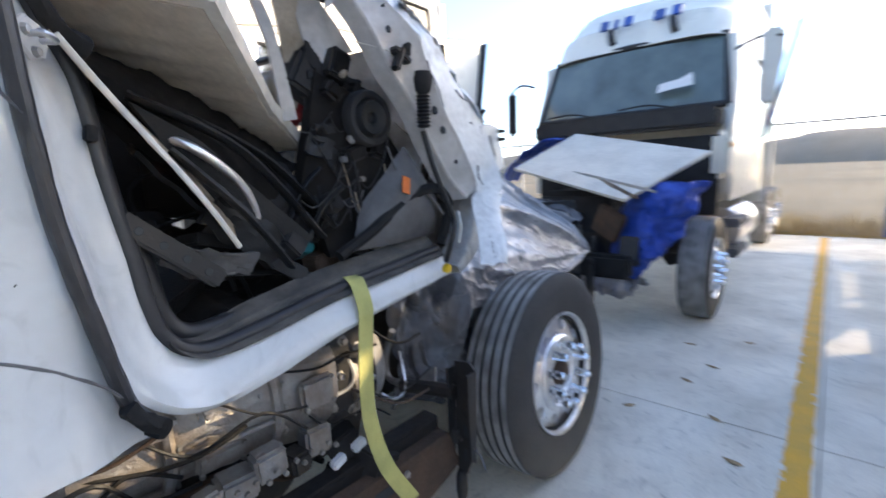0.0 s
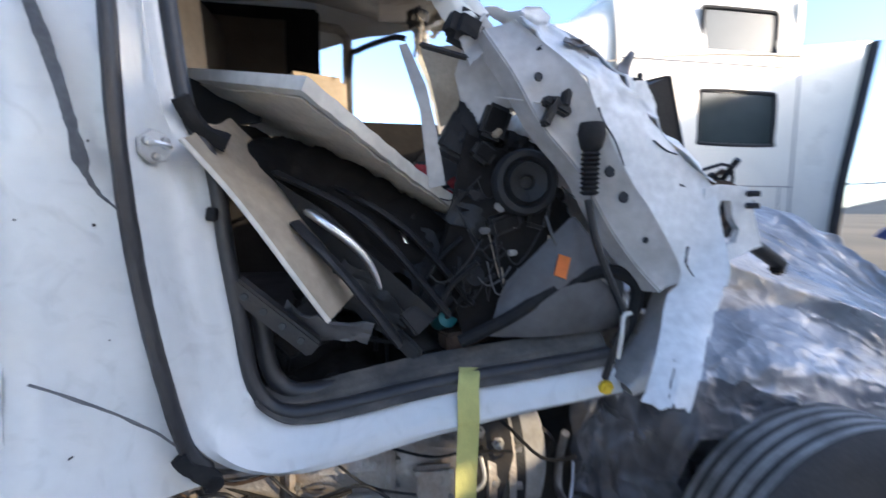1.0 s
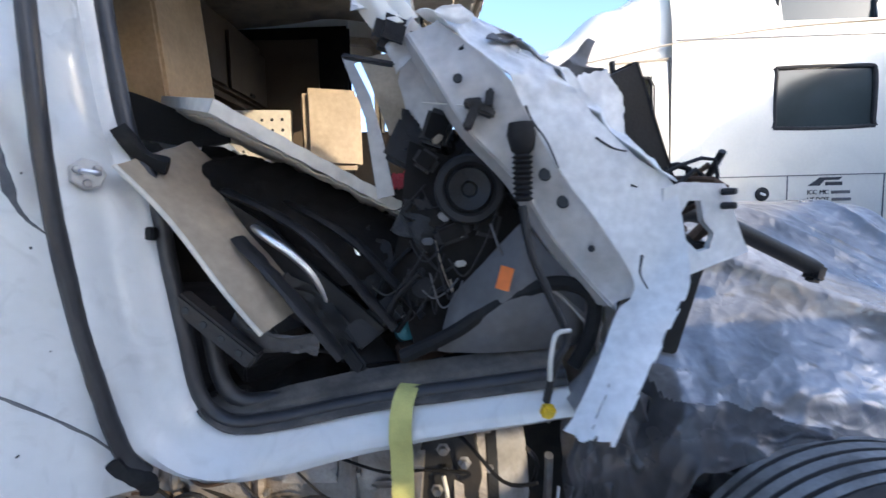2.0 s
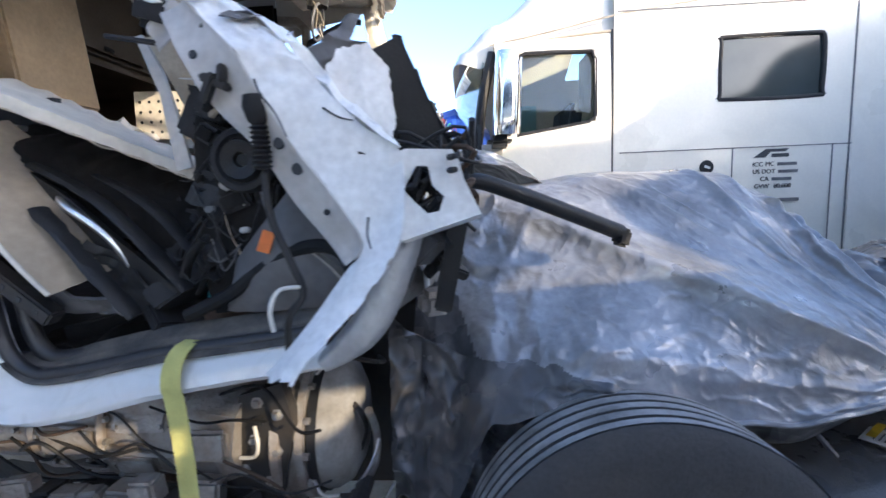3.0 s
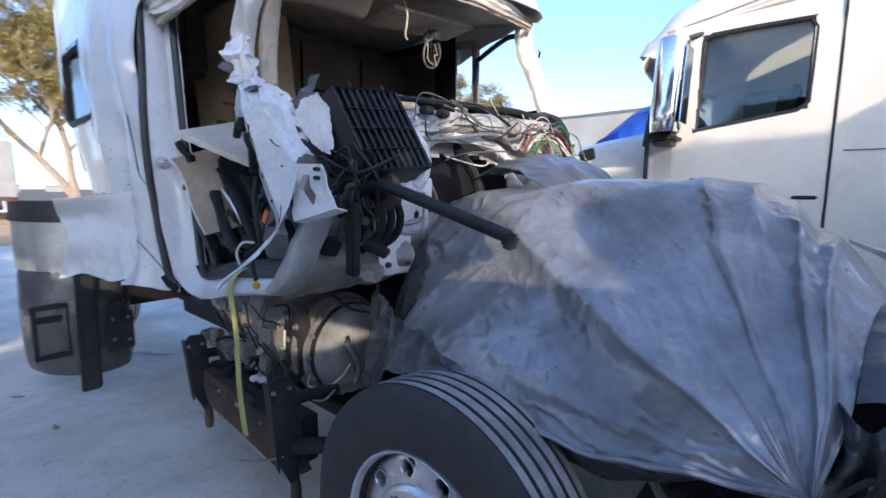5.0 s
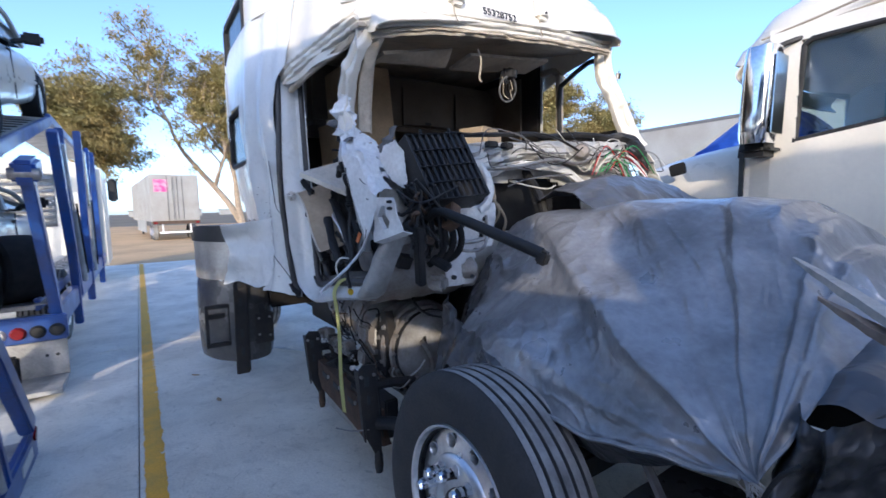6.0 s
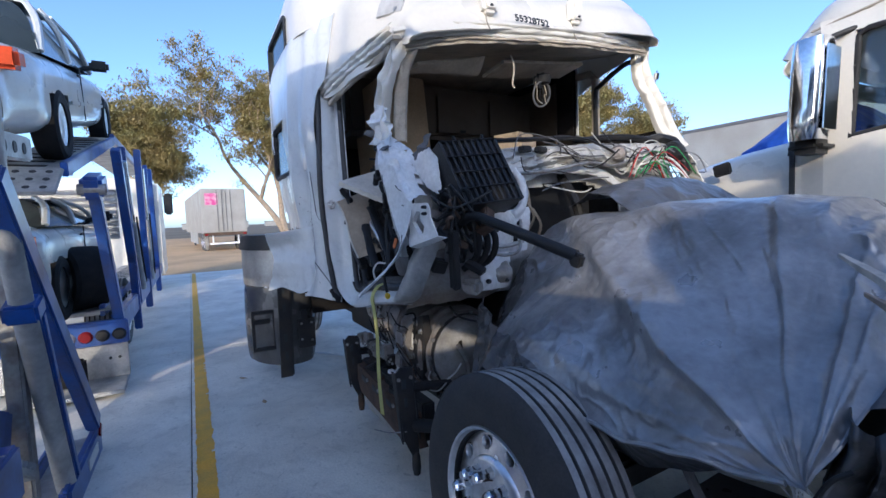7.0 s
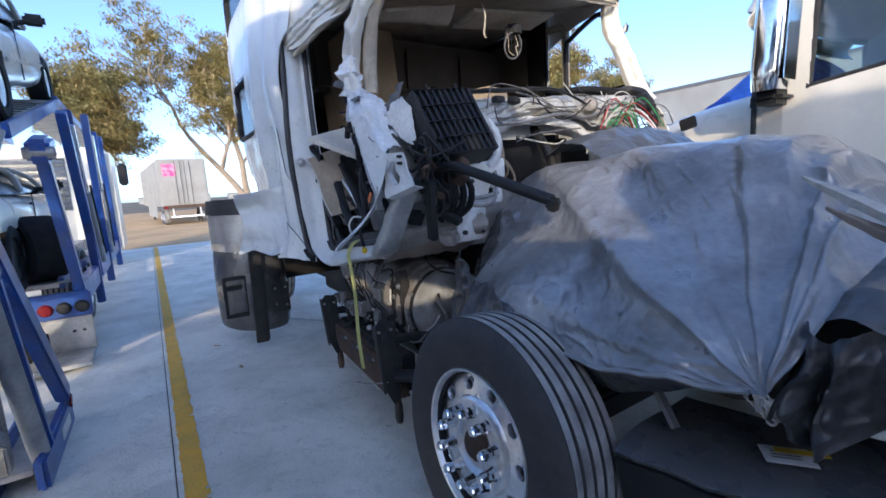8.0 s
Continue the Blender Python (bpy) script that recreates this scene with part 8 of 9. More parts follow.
part("mirror_glass", plate([(7.05, -0.38, 1.75), (7.12, -0.62, 2.9), (7.14, -0.72, 2.95), (7.08, -0.48, 1.8)], 0.01, "x"), M_CHROME, mr)
part("mirror_arm", tube([(7.2, -0.12, 2.75), (7.12, -0.35, 2.82), (7.08, -0.55, 2.78)], 0.015, 6, 4), M_BLACK, mr)
m2 = part("mirror", box((7.0, 2.6, 2.35), (0.1, 0.14, 0.62), bevel=0.04), M_BLACK, op, "black far mirror")
part("mirror_arm", tube([(7.15, 2.3, 2.7), (7.02, 2.45, 2.74), (7.0, 2.6, 2.66)], 0.016, 6, 4), M_BLACK, m2)


# ---- car carrier and its cars ----
def sedan(name, label, paint, m, roof=1.42, length=4.7, glassy=M_DARKGLASS, top=None, cab=(-0.95, -0.1, 1.55, 0.85)):
    """Four-door car, nose to -x, wheels at z = 0."""
    car = thing(name, label, "car")
    h = length / 2
    def body_f(u, v):
        x = -h + length * u
        zt = lerp_tab([(-h, 0.62), (-h + 0.25, 0.74), (-0.95, 0.9), (1.3, 0.95), (h - 0.15, 0.93), (h, 0.8)], x)
        w = lerp_tab([(-h, 0.68), (-h + 0.4, 0.84), (0, 0.87), (h - 0.5, 0.85), (h, 0.7)], x)
        a = -0.5 * math.pi + 2 * math.pi * v
        c, s = math.cos(a), math.sin(a)
        zb = 0.22
        z = (zb + zt) / 2 + (zt - zb) / 2 * math.copysign(abs(s) ** 0.5, s)
        y = w * math.copysign(abs(c) ** 0.35, c)
        return Vector((x, y, z))
    def arch(u, v):
        p = body_f(u, v)
        return any((p.x - ax) ** 2 + (p.z - 0.3) ** 2 < 0.37 ** 2 for ax in (-1.38, 1.38)) and abs(p.y) > 0.6
    b = part("body", grid(body_f, 90, 48, 0.0, arch), paint, car)
    for x, w in ((-h, 0.68), (h, 0.7)):
        bmp = part("bumper", box((x, 0, 0.5), (0.08, 2 * w * 0.97, 0.46), (0, 0, 0), 0.03), paint, car)
        part("bumper_strip", box((x + (0.03 if x > 0 else -0.03), 0, 0.52), (0.06, 2 * w * 0.98, 0.09), (0, 0, 0), 0.02), M_GREY, bmp)
    def top_f(u, v):
        a = math.pi * v
        c, s = math.cos(a), math.sin(a)
        x0, x1 = lerp_tab([(0, cab[0]), (1, cab[1])], abs(s) ** 0.6), lerp_tab([(0, cab[2]), (1, cab[3])], abs(s) ** 0.6)
        x = x0 + (x1 - x0) * u
        return Vector((x, (0.8 - 0.2 * abs(s) ** 0.6) * math.copysign(abs(c) ** 0.3, c), 0.9 + (roof - 0.9) * abs(s) ** 0.55))
    part("greenhouse", grid(top_f, 20, 30, 0.0), glassy, car, "dark window glass")
    for nm, ia, ib in (("rear_window", 0, 1), ("windscreen", 2, 3)):
        def end_f(u, v, ia=ia, ib=ib):
            s, c = math.sin(0.5 * math.pi * v), math.cos(0.5 * math.pi * min(v, 0.985))
            w = (0.8 - 0.2 * s ** 0.6) * c ** 0.3
            bow = 0.06 * (1 - (2 * u - 1) ** 2) * (1 - v) * (-1 if ia == 0 else 1)
            return Vector((cab[ia] + (cab[ib] - cab[ia]) * s ** 0.6 + bow, (2 * u - 1) * w, 0.9 + (roof - 0.9) * s ** 0.55))
        part(nm, grid(end_f, 12, 14, 0.0), glassy, car)
    part("roof", grid(lambda u, v: Vector((cab[1] - 0.08 + (cab[3] - cab[1] + 0.15) * u, (v - 0.5) * 1.22, roof + 0.012 - 0.03 * (2 * v - 1) ** 4 - 0.02 * (2 * u - 1) ** 2)), 8, 10, 0.015), top or paint, car)
    for s in (-1, 1):
        for xa, xb in ((cab[0] + 0.03, cab[1] - 0.02), (0.35, 0.33), (cab[2] - 0.05, cab[3] + 0.05)):
            part("pillar", tube([(xa, s * 0.79, 0.92), ((xa + xb) / 2, s * 0.735, (0.92 + roof) / 2 + 0.04), (xb, s * 0.6, roof)], 0.03, 6, 4, 0.7), paint, car)
        part("door_seam", box((0.33, s * 0.868, 0.62), (0.012, 0.01, 0.55), bevel=0.0), M_INK, car)
        part("side_moulding", box((0, s * 0.872, 0.52), (2.0, 0.016, 0.04), bevel=0.006), paint, car)
        part("tail_lamp", box((h - 0.08, s * 0.68, 0.78), (0.2, 0.3, 0.15), bevel=0.03), M_TAIL, car, "orange-red tail lamp")
        part("door_handle", box((0.5, s * 0.88, 0.8), (0.14, 0.02, 0.03), bevel=0.008), M_DKGREY, car)
        part("head_lamp", box((-h + 0.1, s * 0.6, 0.63), (0.16, 0.3, 0.13), bevel=0.03), M_PAPER, car)
        mi = part("door_mirror", box((-0.66, s * 0.93, 1.0), (0.12, 0.2, 0.13), bevel=0.03), M_BLACK, car)
        part("mirror_arm", tube([(-0.64, s * 0.76, 0.95), (-0.65, s * 0.84, 0.97), (-0.66, s * 0.9, 0.98)], 0.03, 8, 3), M_BLACK, mi)
        for ax in (-1.38, 1.38):
            t = part("tyre", lathe([(0.2, -0.09), (0.28, -0.1), (0.31, -0.08), (0.315, 0), (0.31, 0.08), (0.28, 0.1), (0.2, 0.09), (0.2, -0.09)], Matrix.Translation((ax, s * 0.77, 0.315)) @ pose(0, 0, 0, 90, 0, 0), 32), M_RUBBER, car)
            part("wheel_cover", lathe([(0.0, 0.06), (0.06, 0.065), (0.1, 0.05), (0.19, 0.075), (0.21, 0.06)], Matrix.Translation((ax, s * 0.77, 0.315)) @ pose(0, 0, 0, 90 if s < 0 else -90, 0, 0), 24), M_ALU, t)
    car.matrix_world = m
    return car


M_TAIL = mat("orange_red_lens", (0.75, 0.1, 0.03), 0.2, vary=0.2)
sedan("sedan", "silver four-door sedan on the carrier's upper deck", M_SILVER, Matrix.Translation((-2.19, -2.77, 2.58)) @ pose(0, 0, 0, 0, 12, 0))
sedan("coupe", "pale silver coupe with a black roof on the lower deck", M_SILVER, Matrix.Translation((-2.35, -2.92, 0.81)) @ pose(0, 0, 0, 0, 1, 0), 1.2, 4.3, M_DARKGLASS, M_BLACK)
ty = thing("loose_tyre", "loose wide black tyre standing on the lower deck", "tyre")
part("tyre_body", lathe([(0.2, -0.17), (0.3, -0.18), (0.33, -0.15), (0.335, 0), (0.33, 0.15), (0.3, 0.18), (0.2, 0.17), (0.19, 0), (0.2, -0.17)], Matrix.Identity(4), 40), M_RUBBER, ty)
ty.matrix_world = Matrix.Translation((-1.45, -2.02, 1.14)) @ pose(0, 0, 0, 90, 0, 35)

ca = thing("car_carrier", "blue and galvanised two-deck car carrier trailer", "trailer")


def deck(x0, x1, z0, z1, y0=-3.75, y1=-1.85):
    L = math.hypot(x1 - x0, z1 - z0)
    tilt = math.degrees(math.atan2(z0 - z1, x1 - x0))
    for y, w in ((y1 - 0.28, 0.56), (y0 + 0.28, 0.56)):
        d = part("deck_runway", box(((x0 + x1) / 2, y, (z0 + z1) / 2), (L, w, 0.05), (0, tilt, 0), 0.008), M_GALV, ca, "perforated galvanised runway")
        part("runway_rail", box(((x0 + x1) / 2, y + 0.29, (z0 + z1) / 2 + 0.02), (L, 0.05, 0.12), (0, tilt, 0), 0.008), M_BLUEP, d)
        for k in range(int(L / 0.3)):
            t = (k + 0.5) / int(L / 0.3)
            part("runway_hole", box((x0 + (x1 - x0) * t, y, z0 + (z1 - z0) * t + 0.027), (0.1, 0.3, 0.004), (0, tilt, 0), 0.0), M_DKGREY, d)


deck(-8.2, -3.2, 2.9, 2.88)
deck(-3.2, -0.2, 2.84, 2.12)
deck(-8.0, -1.25, 0.78, 0.78)
# drop plate with holes at the end of the upper deck
for y in (-2.12, -3.47):
    dp = part("drop_plate", box((-0.02, y, 2.03), (0.42, 0.56, 0.03), (0, 32, 0), 0.008), M_GALV, ca, "perforated galvanised end plate")
    for k in range(3):
        for l in range(5):
            part("plate_hole", lathe([(0.0, 0.003), (0.022, 0.003), (0.024, 0.0)], Matrix.Translation((-0.02, y, 2.03)) @ pose(0, 0, 0, 0, 32, 0) @ Matrix.Translation((-0.13 + 0.13 * k, -0.2 + 0.1 * l, 0.016)), 10), M_INK, dp)


def post(x0, z0, x1, z1, w, d, y, m_=None, label="blue painted post"):
    return part("post", box(((x0 + x1) / 2, y, (z0 + z1) / 2), (w, d, math.hypot(x1 - x0, z1 - z0)), (0, math.degrees(math.atan2(x1 - x0, z1 - z0)), 0), 0.012), m_ or M_BLUEP, ca, label)


for y in (-1.7, -3.87):
    post(-1.25, 0.7, -0.45, 2.02, 0.12, 0.09, y)
    post(-3.2, 0.6, -2.15, 2.6, 0.13, 0.1, y)
    post(-2.95, 0.25, -2.75, 2.72, 0.1, 0.09, y)
    post(-4.9, 0.25, -4.9, 3.0, 0.11, 0.1, y)
    post(-5.2, 0.7, -6.4, 2.9, 0.09, 0.08, y)
    post(-7.6, 0.2, -7.4, 2.95, 0.11, 0.1, y)
    br = part("deck_bracket", box((-0.5, y, 2.03), (0.34, 0.16, 0.2), (0, 14, 0), 0.03), M_BLUEP, ca, "blue hinge bracket")
    part("hinge_pin", lathe([(0.0, 0.1), (0.045, 0.1), (0.05, 0.08), (0.05, -0.1)], Matrix.Translation((-0.38, y, 1.99)) @ pose(0, 0, 0, 90, 0, 0), 14), M_STEEL, br)
for x, z0, x1, z1 in ((-3.5, 0.75, -2.5, 2.5), (-5.3, 0.7, -5.15, 2.7)):
    a, b = Vector((x, -1.66, z0)), Vector((x1, -1.66, z1))
    part("cylinder", tube([a.lerp(b, 0.5), b], 0.03, 10, 1), M_CHROME, ca, "chrome hydraulic cylinder")
    part("cylinder_sleeve", tube([a, a.lerp(b, 0.55)], 0.048, 10, 1), M_GALV, ca)
    part("hose", tube([a + Vector((0, 0.05, 0.1)), a.lerp(b, 0.3) + Vector((0.1, 0.06, 0)), a.lerp(b, 0.6) + Vector((0.02, 0.05, 0))], 0.012, 6, 5), M_RUBBER, ca)
part("side_beam", box((-5.0, -1.72, 0.64), (7.5, 0.1, 0.24), bevel=0.015), M_BLUEP, ca)
part("side_beam", box((-5.0, -3.85, 0.64), (7.5, 0.1, 0.24), bevel=0.015), M_BLUEP, ca)
rb = part("rear_bar", box((-1.2, -2.75, 0.58), (0.1, 2.26, 0.25), bevel=0.015), M_BLUEP, ca, "blue rear crossbar with lamps")
for k, y in enumerate((-1.7, -1.84, -1.98, -2.12)):
    part("tail_lamp", lathe([(0.0, 0.03), (0.045, 0.028), (0.055, 0.012), (0.062, 0.0)], Matrix.Translation((-1.15, y, 0.555)) @ pose(0, 0, 0, 0, 90, 0), 20), (M_BLACK, M_BLACK, M_RED, M_PAPER)[k], rb, ("empty black lamp socket", "empty black lamp socket", "round red lamp", "round clear lamp")[k])
sk = part("skirt_plate", box((-1.22, -2.5, 0.27), (0.03, 1.72, 0.36), bevel=0.01), M_GALV, ca, "dull grey skirt plate")
for y in (-1.72, -1.8, -2.3):
    part("bolt", lathe([(0.0, 0.012), (0.014, 0.01), (0.016, 0.0)], Matrix.Translation((-1.204, y, 0.3)) @ pose(0, 0, 0, 0, 90, 0), 8), M_INK, sk)
part("tail_ramp", box((-1.0, -2.1, 0.07), (0.5, 0.9, 0.04), (0, 2, 0), 0.01), M_GALV, ca)
for k in range(3):
    part("rubber_stop", box((-0.95, -2.0 - 0.13 * k, 0.26), (0.1, 0.09, 0.26), (0, 0, 8), 0.02), M_RUBBER, ca)
part("deck_mat", box((-1.45, -2.05, 0.815), (0.7, 0.6, 0.012), (0, 0, 12), 0.004), M_STEEL, ca)
for x in (-2.1, -3.2):
    truck_wheel(ca, Matrix.Translation((x, -1.95, 0.48)) @ Matrix.Diagonal((0.93, 0.93, 0.93, 1)) @ pose(0, 0, 0, -90, 0, 0))
lv = part("louvre_panel", box((-5.0, -2.9, 1.9), (0.05, 1.7, 0.85), bevel=0.01), M_GALV, ca, "ribbed galvanised panel")
for k in range(8):
    part("rib", box((-4.96, -2.9, 1.53 + 0.105 * k), (0.05, 1.66, 0.05), (0, 25, 0), 0.01), M_ALU, lv)
tr = part("haul_cab", box((-10.2, -2.8, 1.6), (2.2, 2.3, 2.6), bevel=0.12), M_CREAM, ca, "white cab of the carrier's truck")
part("mirror", box((-9.4, -1.45, 2.25), (0.12, 0.2, 0.55), bevel=0.04), M_BLACK, tr)

# second carrier, parked behind the first
cb = thing("car_carrier", "blue car carrier with silver posts and a loading ramp", "trailer")
ca = cb
# Length beyond the lift posts is unseen, carried on to cast shade.
deck(1.75, 6.2, 2.06, 2.2)
deck(6.2, 7.6, 2.2, 2.4)
deck(7.6, 12.2, 2.6, 2.66)
deck(1.9, 11.5, 0.7, 0.72)
for x, zt in ((4.2, 2.35), (7.8, 2.55), (10.8, 2.6)):
    for y in (-1.75, -3.85):
        post(x, 0.3, x, zt, 0.12, 0.11, y)
for y, k in ((-1.72, 1), (-3.85, -1)):
    lp = part("lift_post", tube([(1.14, y, 0.0), (1.62, y, 1.3), (1.85, y, 2.1)], 0.05, 12, 1), M_GALV, cb, "silver lift tube")
    part("collar", box((1.6, y, 1.26), (0.15, 0.14, 0.1), (0, 19, 0), 0.015), M_BLUEP, lp)
    part("lower_sleeve", box((1.29, y + 0.005 * k, 0.68), (0.06, 0.09, 1.15), (0, 19.5, 0), 0.012), M_BLUEP, lp)
    post(1.44, 0.2, 1.4, 2.36, 0.1, 0.08, y - 0.1 * k, M_STEEL, "dull steel post")
    post(0.44, 0.22, 1.9, 1.9, 0.13, 0.08, y + 0.02 * k, M_BLUEP, "blue diagonal strut")
    ft = part("post_foot", box((0.86, y + 0.02 * k, 0.07), (0.98, 0.06, 0.22), bevel=0.02), M_BLUEP, cb, "blue foot of the strut")
    part("foot_plate", box((0.86, y - 0.1 * k, 0.1), (0.9, 0.16, 0.03), bevel=0.006), M_GALV, ft)
    part("foot_side", box((0.86, y - 0.2 * k, 0.07), (0.98, 0.05, 0.22), bevel=0.02), M_BLUEP, ft)
    part("reflector", box((0.46, y + 0.058 * k, 0.17), (0.1, 0.015, 0.05), (0, 49, 0), 0.01), M_RED, ft)
    part("warning_tape", box((0.72, y + 0.054 * k, 0.09), (0.3, 0.006, 0.07), bevel=0.0), M_PAPER, ft)
ch = part("deck_channel", box((1.1, -1.9, 2.14), (1.2, 0.06, 0.16), (0, 5, 0), 0.012), M_GALV, cb, "galvanised channel with round holes")
for x in (0.68, 0.86, 1.04):
    part("channel_hole", lathe([(0.0, 0.004), (0.035, 0.004), (0.037, 0.0)], Matrix.Translation((x, -1.869, 2.155 - 0.0875 * (x - 0.9))) @ pose(0, 0, 0, -90, 0, 0), 16), M_INK, ch)
part("side_beam", box((6.5, -1.78, 0.55), (9.4, 0.1, 0.25), bevel=0.015), M_BLUEP, cb)
rp = part("ramp", box((1.75, -1.82, 0.52), (0.5, 0.14, 0.05), (0, -30, 0), 0.01), M_GALV, cb, "toothed galvanised ramp end")
for k in range(7):
    part("tooth", box((1.57 + 0.06 * k, -1.82, 0.455 + 0.0346 * k), (0.025, 0.15, 0.03), (0, -30, 0), 0.004), M_GALV, rp)
part("ramp_bracket", box((1.62, -1.86, 0.66), (0.22, 0.05, 0.24), (0, -25, 0), 0.012), M_BLUEP, rp)
for x in (5.0, 6.1):
    truck_wheel(cb, Matrix.Translation((x, -1.95, 0.48)) @ Matrix.Diagonal((0.93, 0.93, 0.93, 1)) @ pose(0, 0, 0, -90, 0, 0))
# Upper-deck cars are out of view, added to shade the wreck and its neighbour.
sedan("shade_wagon", "unseen white wagon added on the carrier's upper deck to cast shade", M_CREAM, Matrix.Translation((3.9, -2.78, 2.17)) @ pose(0, 0, 0, 0, -2, 0), 1.5, 4.8, M_DARKGLASS, None, (-1.6, -1.1, 2.2, 1.15))
sedan("shade_van", "unseen tall dark car added on the carrier's upper deck to cast shade", M_DKGREY, Matrix.Translation((10.78, -2.78, 2.66)), 1.64, 4.7, M_DARKGLASS, None, (-1.6, -1.1, 2.2, 1.15))
sedan("sedan", "white car on the carrier's lower deck, placed to shape the sunlight", M_WHITE, Matrix.Translation((3.78, -2.85, 0.5)), 1.42, 4.7)
# Two more unseen cars, added to keep sun off the wheel and ground.
sedan("sedan", "unseen grey car added on the carrier's lower deck to block the sun", M_SILVER, Matrix.Translation((6.3, -2.8, 0.76)), 1.48, 4.6)
sedan("sedan", "white car on the carrier's lower deck, placed to shape the sunlight", M_WHITE, Matrix.Translation((11.1, -2.8, 0.76)), 1.45, 4.6)


# ---- far trailer, trees, fence ----
ft = thing("box_trailer", "white box trailer with a flower poster, parked on dirt", "trailer")
M_POSTER = mat("flower_poster", (0.55, 0.06, 0.25), 0.6, vary=0.6, scale=4, stain=(0.6, 0.45, 0.5), stain_amt=0.9)
part("body", box((7.5, 0, 2.6), (15, 2.6, 2.85), bevel=0.03), M_TRAILER, ft)
for k in range(24):
    for s in (-1, 1):
        part("wall_post", box((0.4 + 0.62 * k, s * 1.305, 2.6), (0.05, 0.02, 2.75), bevel=0.0), M_TRAILER, ft)
for s in (-1, 1):
    d = part("rear_door", box((-0.01, s * 0.63, 2.6), (0.04, 1.2, 2.7), bevel=0.01), M_TRAILER, ft)
    for y in (0.12, 0.4):
        part("lock_rod", tube([(-0.05, s * y, 1.3), (-0.05, s * y, 3.9)], 0.02, 6, 1), M_GREY, d)
part("poster", box((-0.04, 0.72, 3.35), (0.01, 0.75, 0.75), bevel=0.0), M_POSTER, ft, "magenta flower poster")
part("rear_sill", box((0.0, 0, 1.12), (0.1, 2.55, 0.2), bevel=0.02), M_RUST, ft)
part("underride_bar", box((0.1, 0, 0.5), (0.1, 1.9, 0.12), bevel=0.02), M_PAPER, ft)
for s in (-0.75, 0.75):
    part("underride_leg", box((0.1, s, 0.8), (0.08, 0.08, 0.6), bevel=0.01), M_PAPER, ft)
    part("tail_lamp", box((-0.06, s * 1.5, 1.1), (0.03, 0.2, 0.12), bevel=0.02), M_RED, ft)
for x in (1.3, 2.6):
    for s in (-1, 1):
        truck_wheel(ft, Matrix.Translation((x, s * 1.05, 0.505)) @ pose(0, 0, 0, 90 * -s, 0, 0))
part("side_skirt", box((7.5, 1.28, 0.8), (7.0, 0.03, 0.8)), M_TRAILER, ft)
part("landing_leg", box((12.0, 0.9, 0.6), (0.14, 0.14, 1.1)), M_FRAME, ft)
ft.matrix_world = Matrix.Translation((-27.6, 1.0, -0.02)) @ pose(0, 0, 0, 0, 0, 183.8)


def tree(at, height, spread, seed, label, lean=(0, 0), clear=0.42):
    """Eucalyptus: leaning trunk, open limbs, drooping clumps of narrow leaves."""
    rng = random.Random(seed)
    t = thing("eucalyptus_tree", label, "tree", group="trees behind the yard", at=at)
    bm = bmesh.new()
    tips = []

    def limb(p, d, length, r, depth):
        pts = [p]
        q, dd = p.copy(), d.copy()
        for k in range(4):
            dd = (dd + Vector((rng.uniform(-0.25, 0.25), rng.uniform(-0.25, 0.25), 0.08 + rng.uniform(-0.08, 0.12)))).normalized()
            q = q + dd * length / 4
            pts.append(q.copy())
        add_tube(bm, pts, (r, r * 0.55), 7 if depth < 2 else 5, 3)
        if depth >= 3:
            tips.append((q, dd))
            tips.append((pts[2], dd))
            return
        for k in range(rng.choice((3, 3, 4))):
            a = rng.uniform(0, 2 * math.pi)
            out = Vector((math.cos(a), math.sin(a), rng.uniform(0.1, 0.8)))
            limb(pts[rng.choice((2, 3, 4))], (dd * 0.7 + out * 0.75).normalized(), length * rng.uniform(0.55, 0.75), r * 0.5, depth + 1)

    d0 = Vector((lean[0], lean[1], 1)).normalized()
    for k in range(2):
        limb(Vector((0.2 * k, 0.1 * k, 0)), (d0 + Vector((rng.uniform(-0.25, 0.25), rng.uniform(-0.35, 0.35), 0))).normalized(), height * clear, height * 0.017, 0)
    part("trunk", bm, M_BARK, t, "pale peeling eucalyptus trunk and limbs")
    verts, faces = [], []
    for q, dd in tips:
        for c in range(3):
            cen = q + Vector((rng.gauss(0, 1), rng.gauss(0, 1), rng.gauss(-0.5, 0.9))) * spread * 0.1
            for n_ in range(round(62000 / (3 * len(tips)))):
                p = cen + Vector((rng.gauss(0, 1), rng.gauss(0, 1), rng.gauss(0, 0.7))) * spread * rng.uniform(0.035, 0.055)
                L_ = rng.uniform(0.2, 0.44)
                a = rng.uniform(0, 2 * math.pi)
                dn = Vector((math.cos(a) * 0.7, math.sin(a) * 0.7, -rng.uniform(0.2, 1.1))).normalized() * L_
                sd = Vector((-math.sin(a), math.cos(a), rng.uniform(-0.5, 0.5))).normalized() * L_ * 0.22
                i = len(verts)
                verts += [p, p + dn * 0.5 + sd, p + dn, p + dn * 0.5 - sd]
                faces.append((i, i + 1, i + 2, i + 3))
    me = bpy.data.meshes.new("crown")
    me.from_pydata([tuple(v) for v in verts], [], faces)
    me.materials.append(M_LEAF)
    c = new("crown", me)
    c.parent = t
    tagged(c, "open olive-brown crown of drooping leaves", kind="stuff")
    return t


tree((-58, -6.5, 0), 19, 11, 2, "tall eucalyptus with a drooping olive crown", (0, 0.05))
tree((-62, 10.8, 0), 27.5, 11, 7, "tall leaning eucalyptus with a sparse brownish crown", (0.05, -0.12))
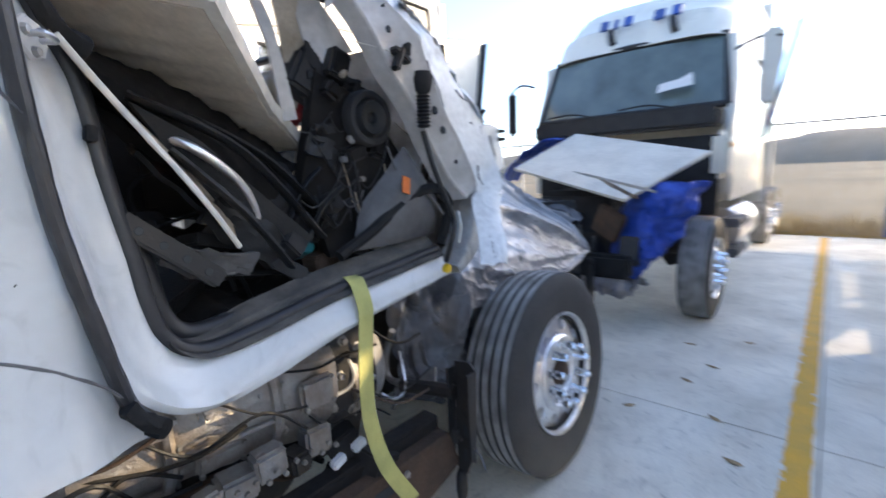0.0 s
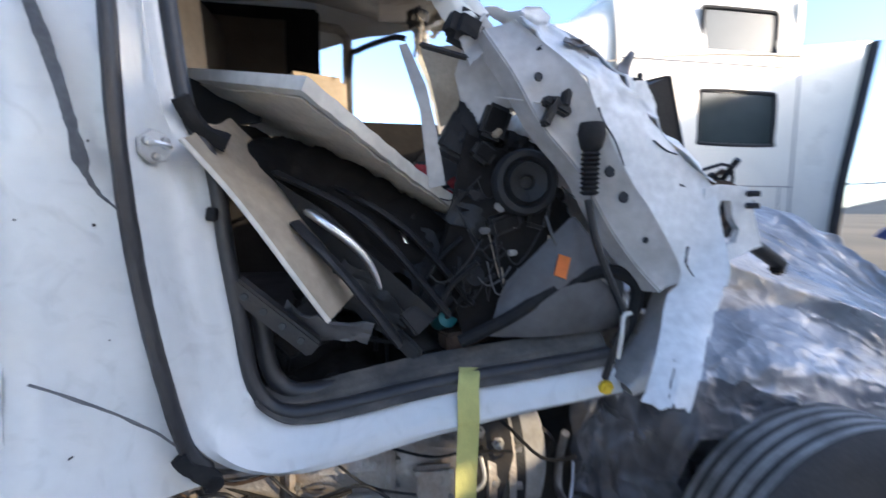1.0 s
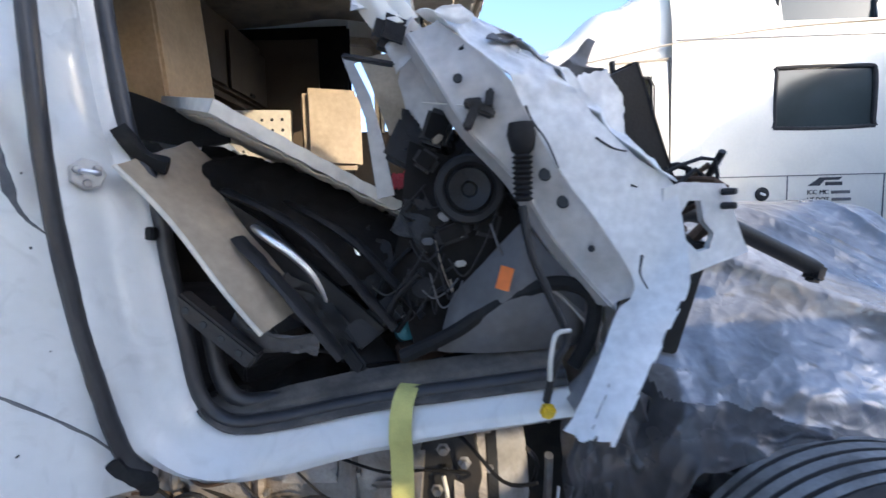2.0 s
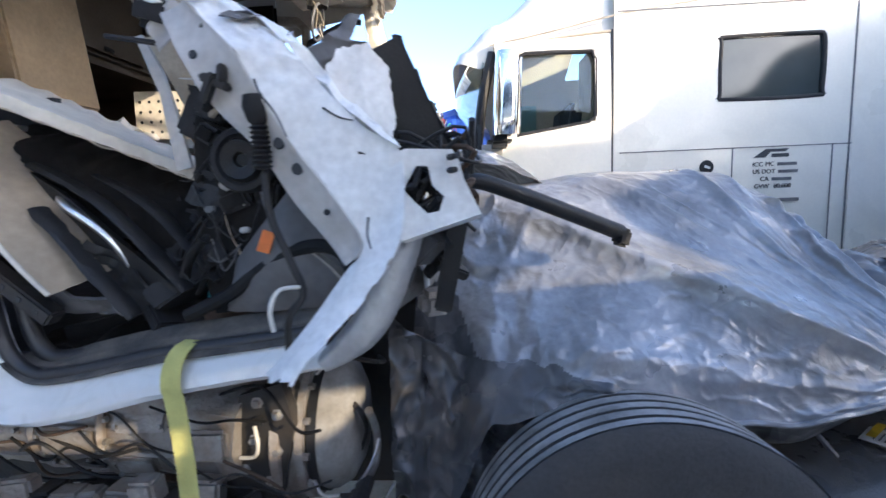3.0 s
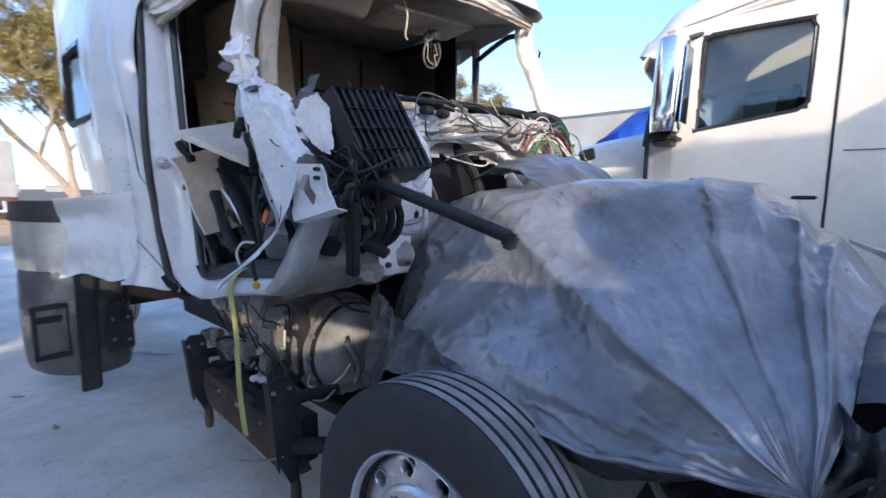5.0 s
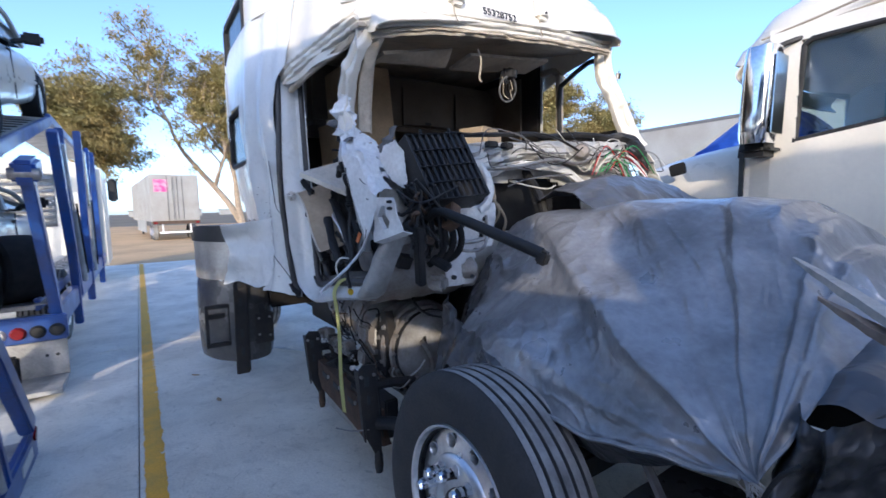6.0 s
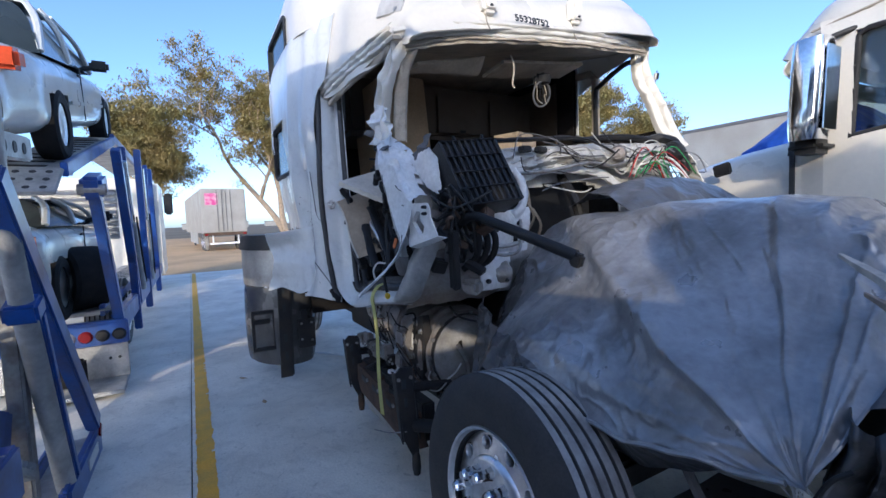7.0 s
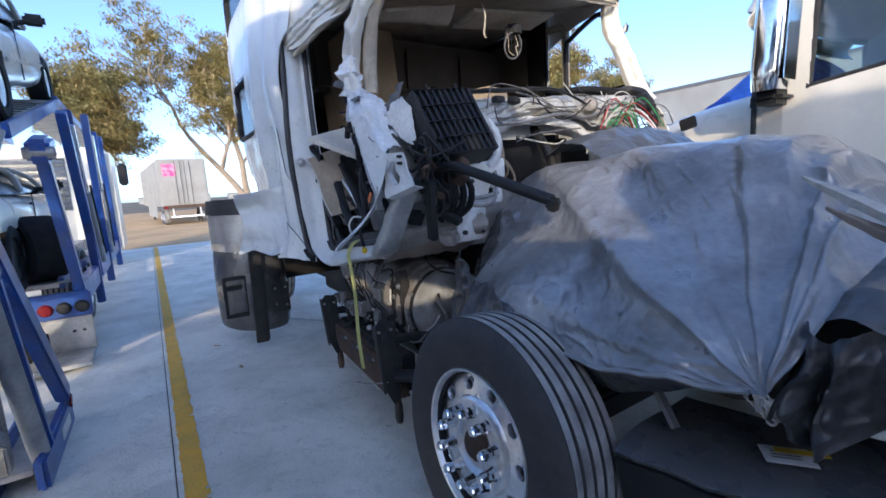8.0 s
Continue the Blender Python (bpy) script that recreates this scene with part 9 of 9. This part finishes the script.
tree((-60, 19, 0), 22, 12, 12, "eucalyptus with a dense golden-green crown", (0, 0.1))
tree((-66, 33, 0), 22, 12, 17, "eucalyptus with a broad sunlit crown", (0, 0.1))

tree((-36, 43, 0), 19, 11, 23, "eucalyptus with a golden-green crown behind the yard", (0, 0.05))

def hill_f(u, v):
    y = -420 + 700 * u
    h = 21 + 7 * fbm((u * 9, 0, 3), 1.0) + 4 * noise.noise((u * 24, 0, 5))
    return Vector((330 + 170 * v, y, -0.5 + h * math.sin(math.pi * 0.5 * v) ** 0.8 + 1.5 * noise.noise((u * 60, v * 4, 2)) * v))


tagged(part("hills", grid(hill_f, 120, 10), M_HILL), "low brown hills on the horizon with haze in their colour", "hills", kind="structure")
# fence beyond the opposite truck
fe = thing("chain_link_fence", "galvanised chain-link fence with round posts", "fence")
FX = 12.95
for k in range(14):
    part("post", lathe([(0.0, 2.36), (0.02, 2.35), (0.035, 2.3), (0.035, 0.0)], Matrix.Translation((FX, 12 - 3 * k, 0)), 10), M_MESHW, fe)
part("top_rail", tube([(FX, 12, 2.28), (FX, -27, 2.28)], 0.022, 8, 1), M_MESHW, fe)
bm = bmesh.new()
for k in range(330):
    y = 2.0 - 0.06 * k * 0.6
    for s in (-1, 1):
        a, b = Vector((FX + 0.004 * s, y, 0.05)), Vector((FX + 0.004 * s, y + s * 2.2, 2.25))
        add_tube(bm, [a, b], 0.0022, 3, 1, 1.0, False)
tagged(part("wire_mesh", bm, M_MESHW, fe), "woven wire mesh", kind="stuff")
rng = random.Random(77)
verts, faces = [], []
for k in range(5200):
    x, y = FX + abs(rng.gauss(0, 1.2)) + 0.02, rng.uniform(-12, 3)
    h = rng.uniform(0.12, 0.5)
    a = rng.uniform(0, 6.28)
    d = Vector((math.cos(a), math.sin(a), 0)) * 0.012
    p = Vector((x, y, -0.02))
    top = p + Vector((rng.gauss(0, 0.1), rng.gauss(0, 0.1), h))
    i = len(verts)
    verts += [tuple(p - d), tuple(p + d), tuple(top)]
    faces.append((i, i + 1, i + 2))
me = bpy.data.meshes.new("dry_grass")
me.from_pydata(verts, [], faces)
me.materials.append(M_GRASS)
tagged(new("dry_grass", me), "dry yellow grass along the fence", "grass", kind="stuff")
rng = random.Random(88)
for k in range(7):
    w = rng.uniform(6, 16)
    b = thing("distant_building", "low pale building far across the field", "building", group="buildings on the horizon", at=(-320 + rng.uniform(-30, 30), -70 + 24 * k, 0))
    part("wall", box((0, 0, 1.6), (6, w, 3.2), bevel=0.05), M_TRAILER, b)
    part("roof", box((0, 0, 3.4), (6.6, w + 0.6, 0.4), bevel=0.05), M_GREY, b)
# leaves and paper on the ground
rng = random.Random(99)
for k, (x, y) in enumerate(((3.97, -0.14), (4.55, -0.35), (4.1, -0.6), (4.9, -0.45), (5.3, -0.2), (3.7, -0.75), (5.6, -0.6), (-0.6, -0.6), (0.2, -0.5))):
    a = rng.uniform(0, 6)
    lf = grid(lambda u, v: Vector((x + 0.09 * (u - 0.5) * math.cos(a) - 0.04 * (v - 0.5) * math.sin(a) * math.sin(3.14 * u), y + 0.09 * (u - 0.5) * math.sin(a) + 0.04 * (v - 0.5) * math.cos(a) * math.sin(3.14 * u), 0.006 + 0.012 * math.sin(3.1 * v) * u)), 6, 4, 0.001)
    tagged(part("dry_leaf", lf, M_CARD), "curled brown dry leaf on the concrete", "leaf", group="dry leaves")
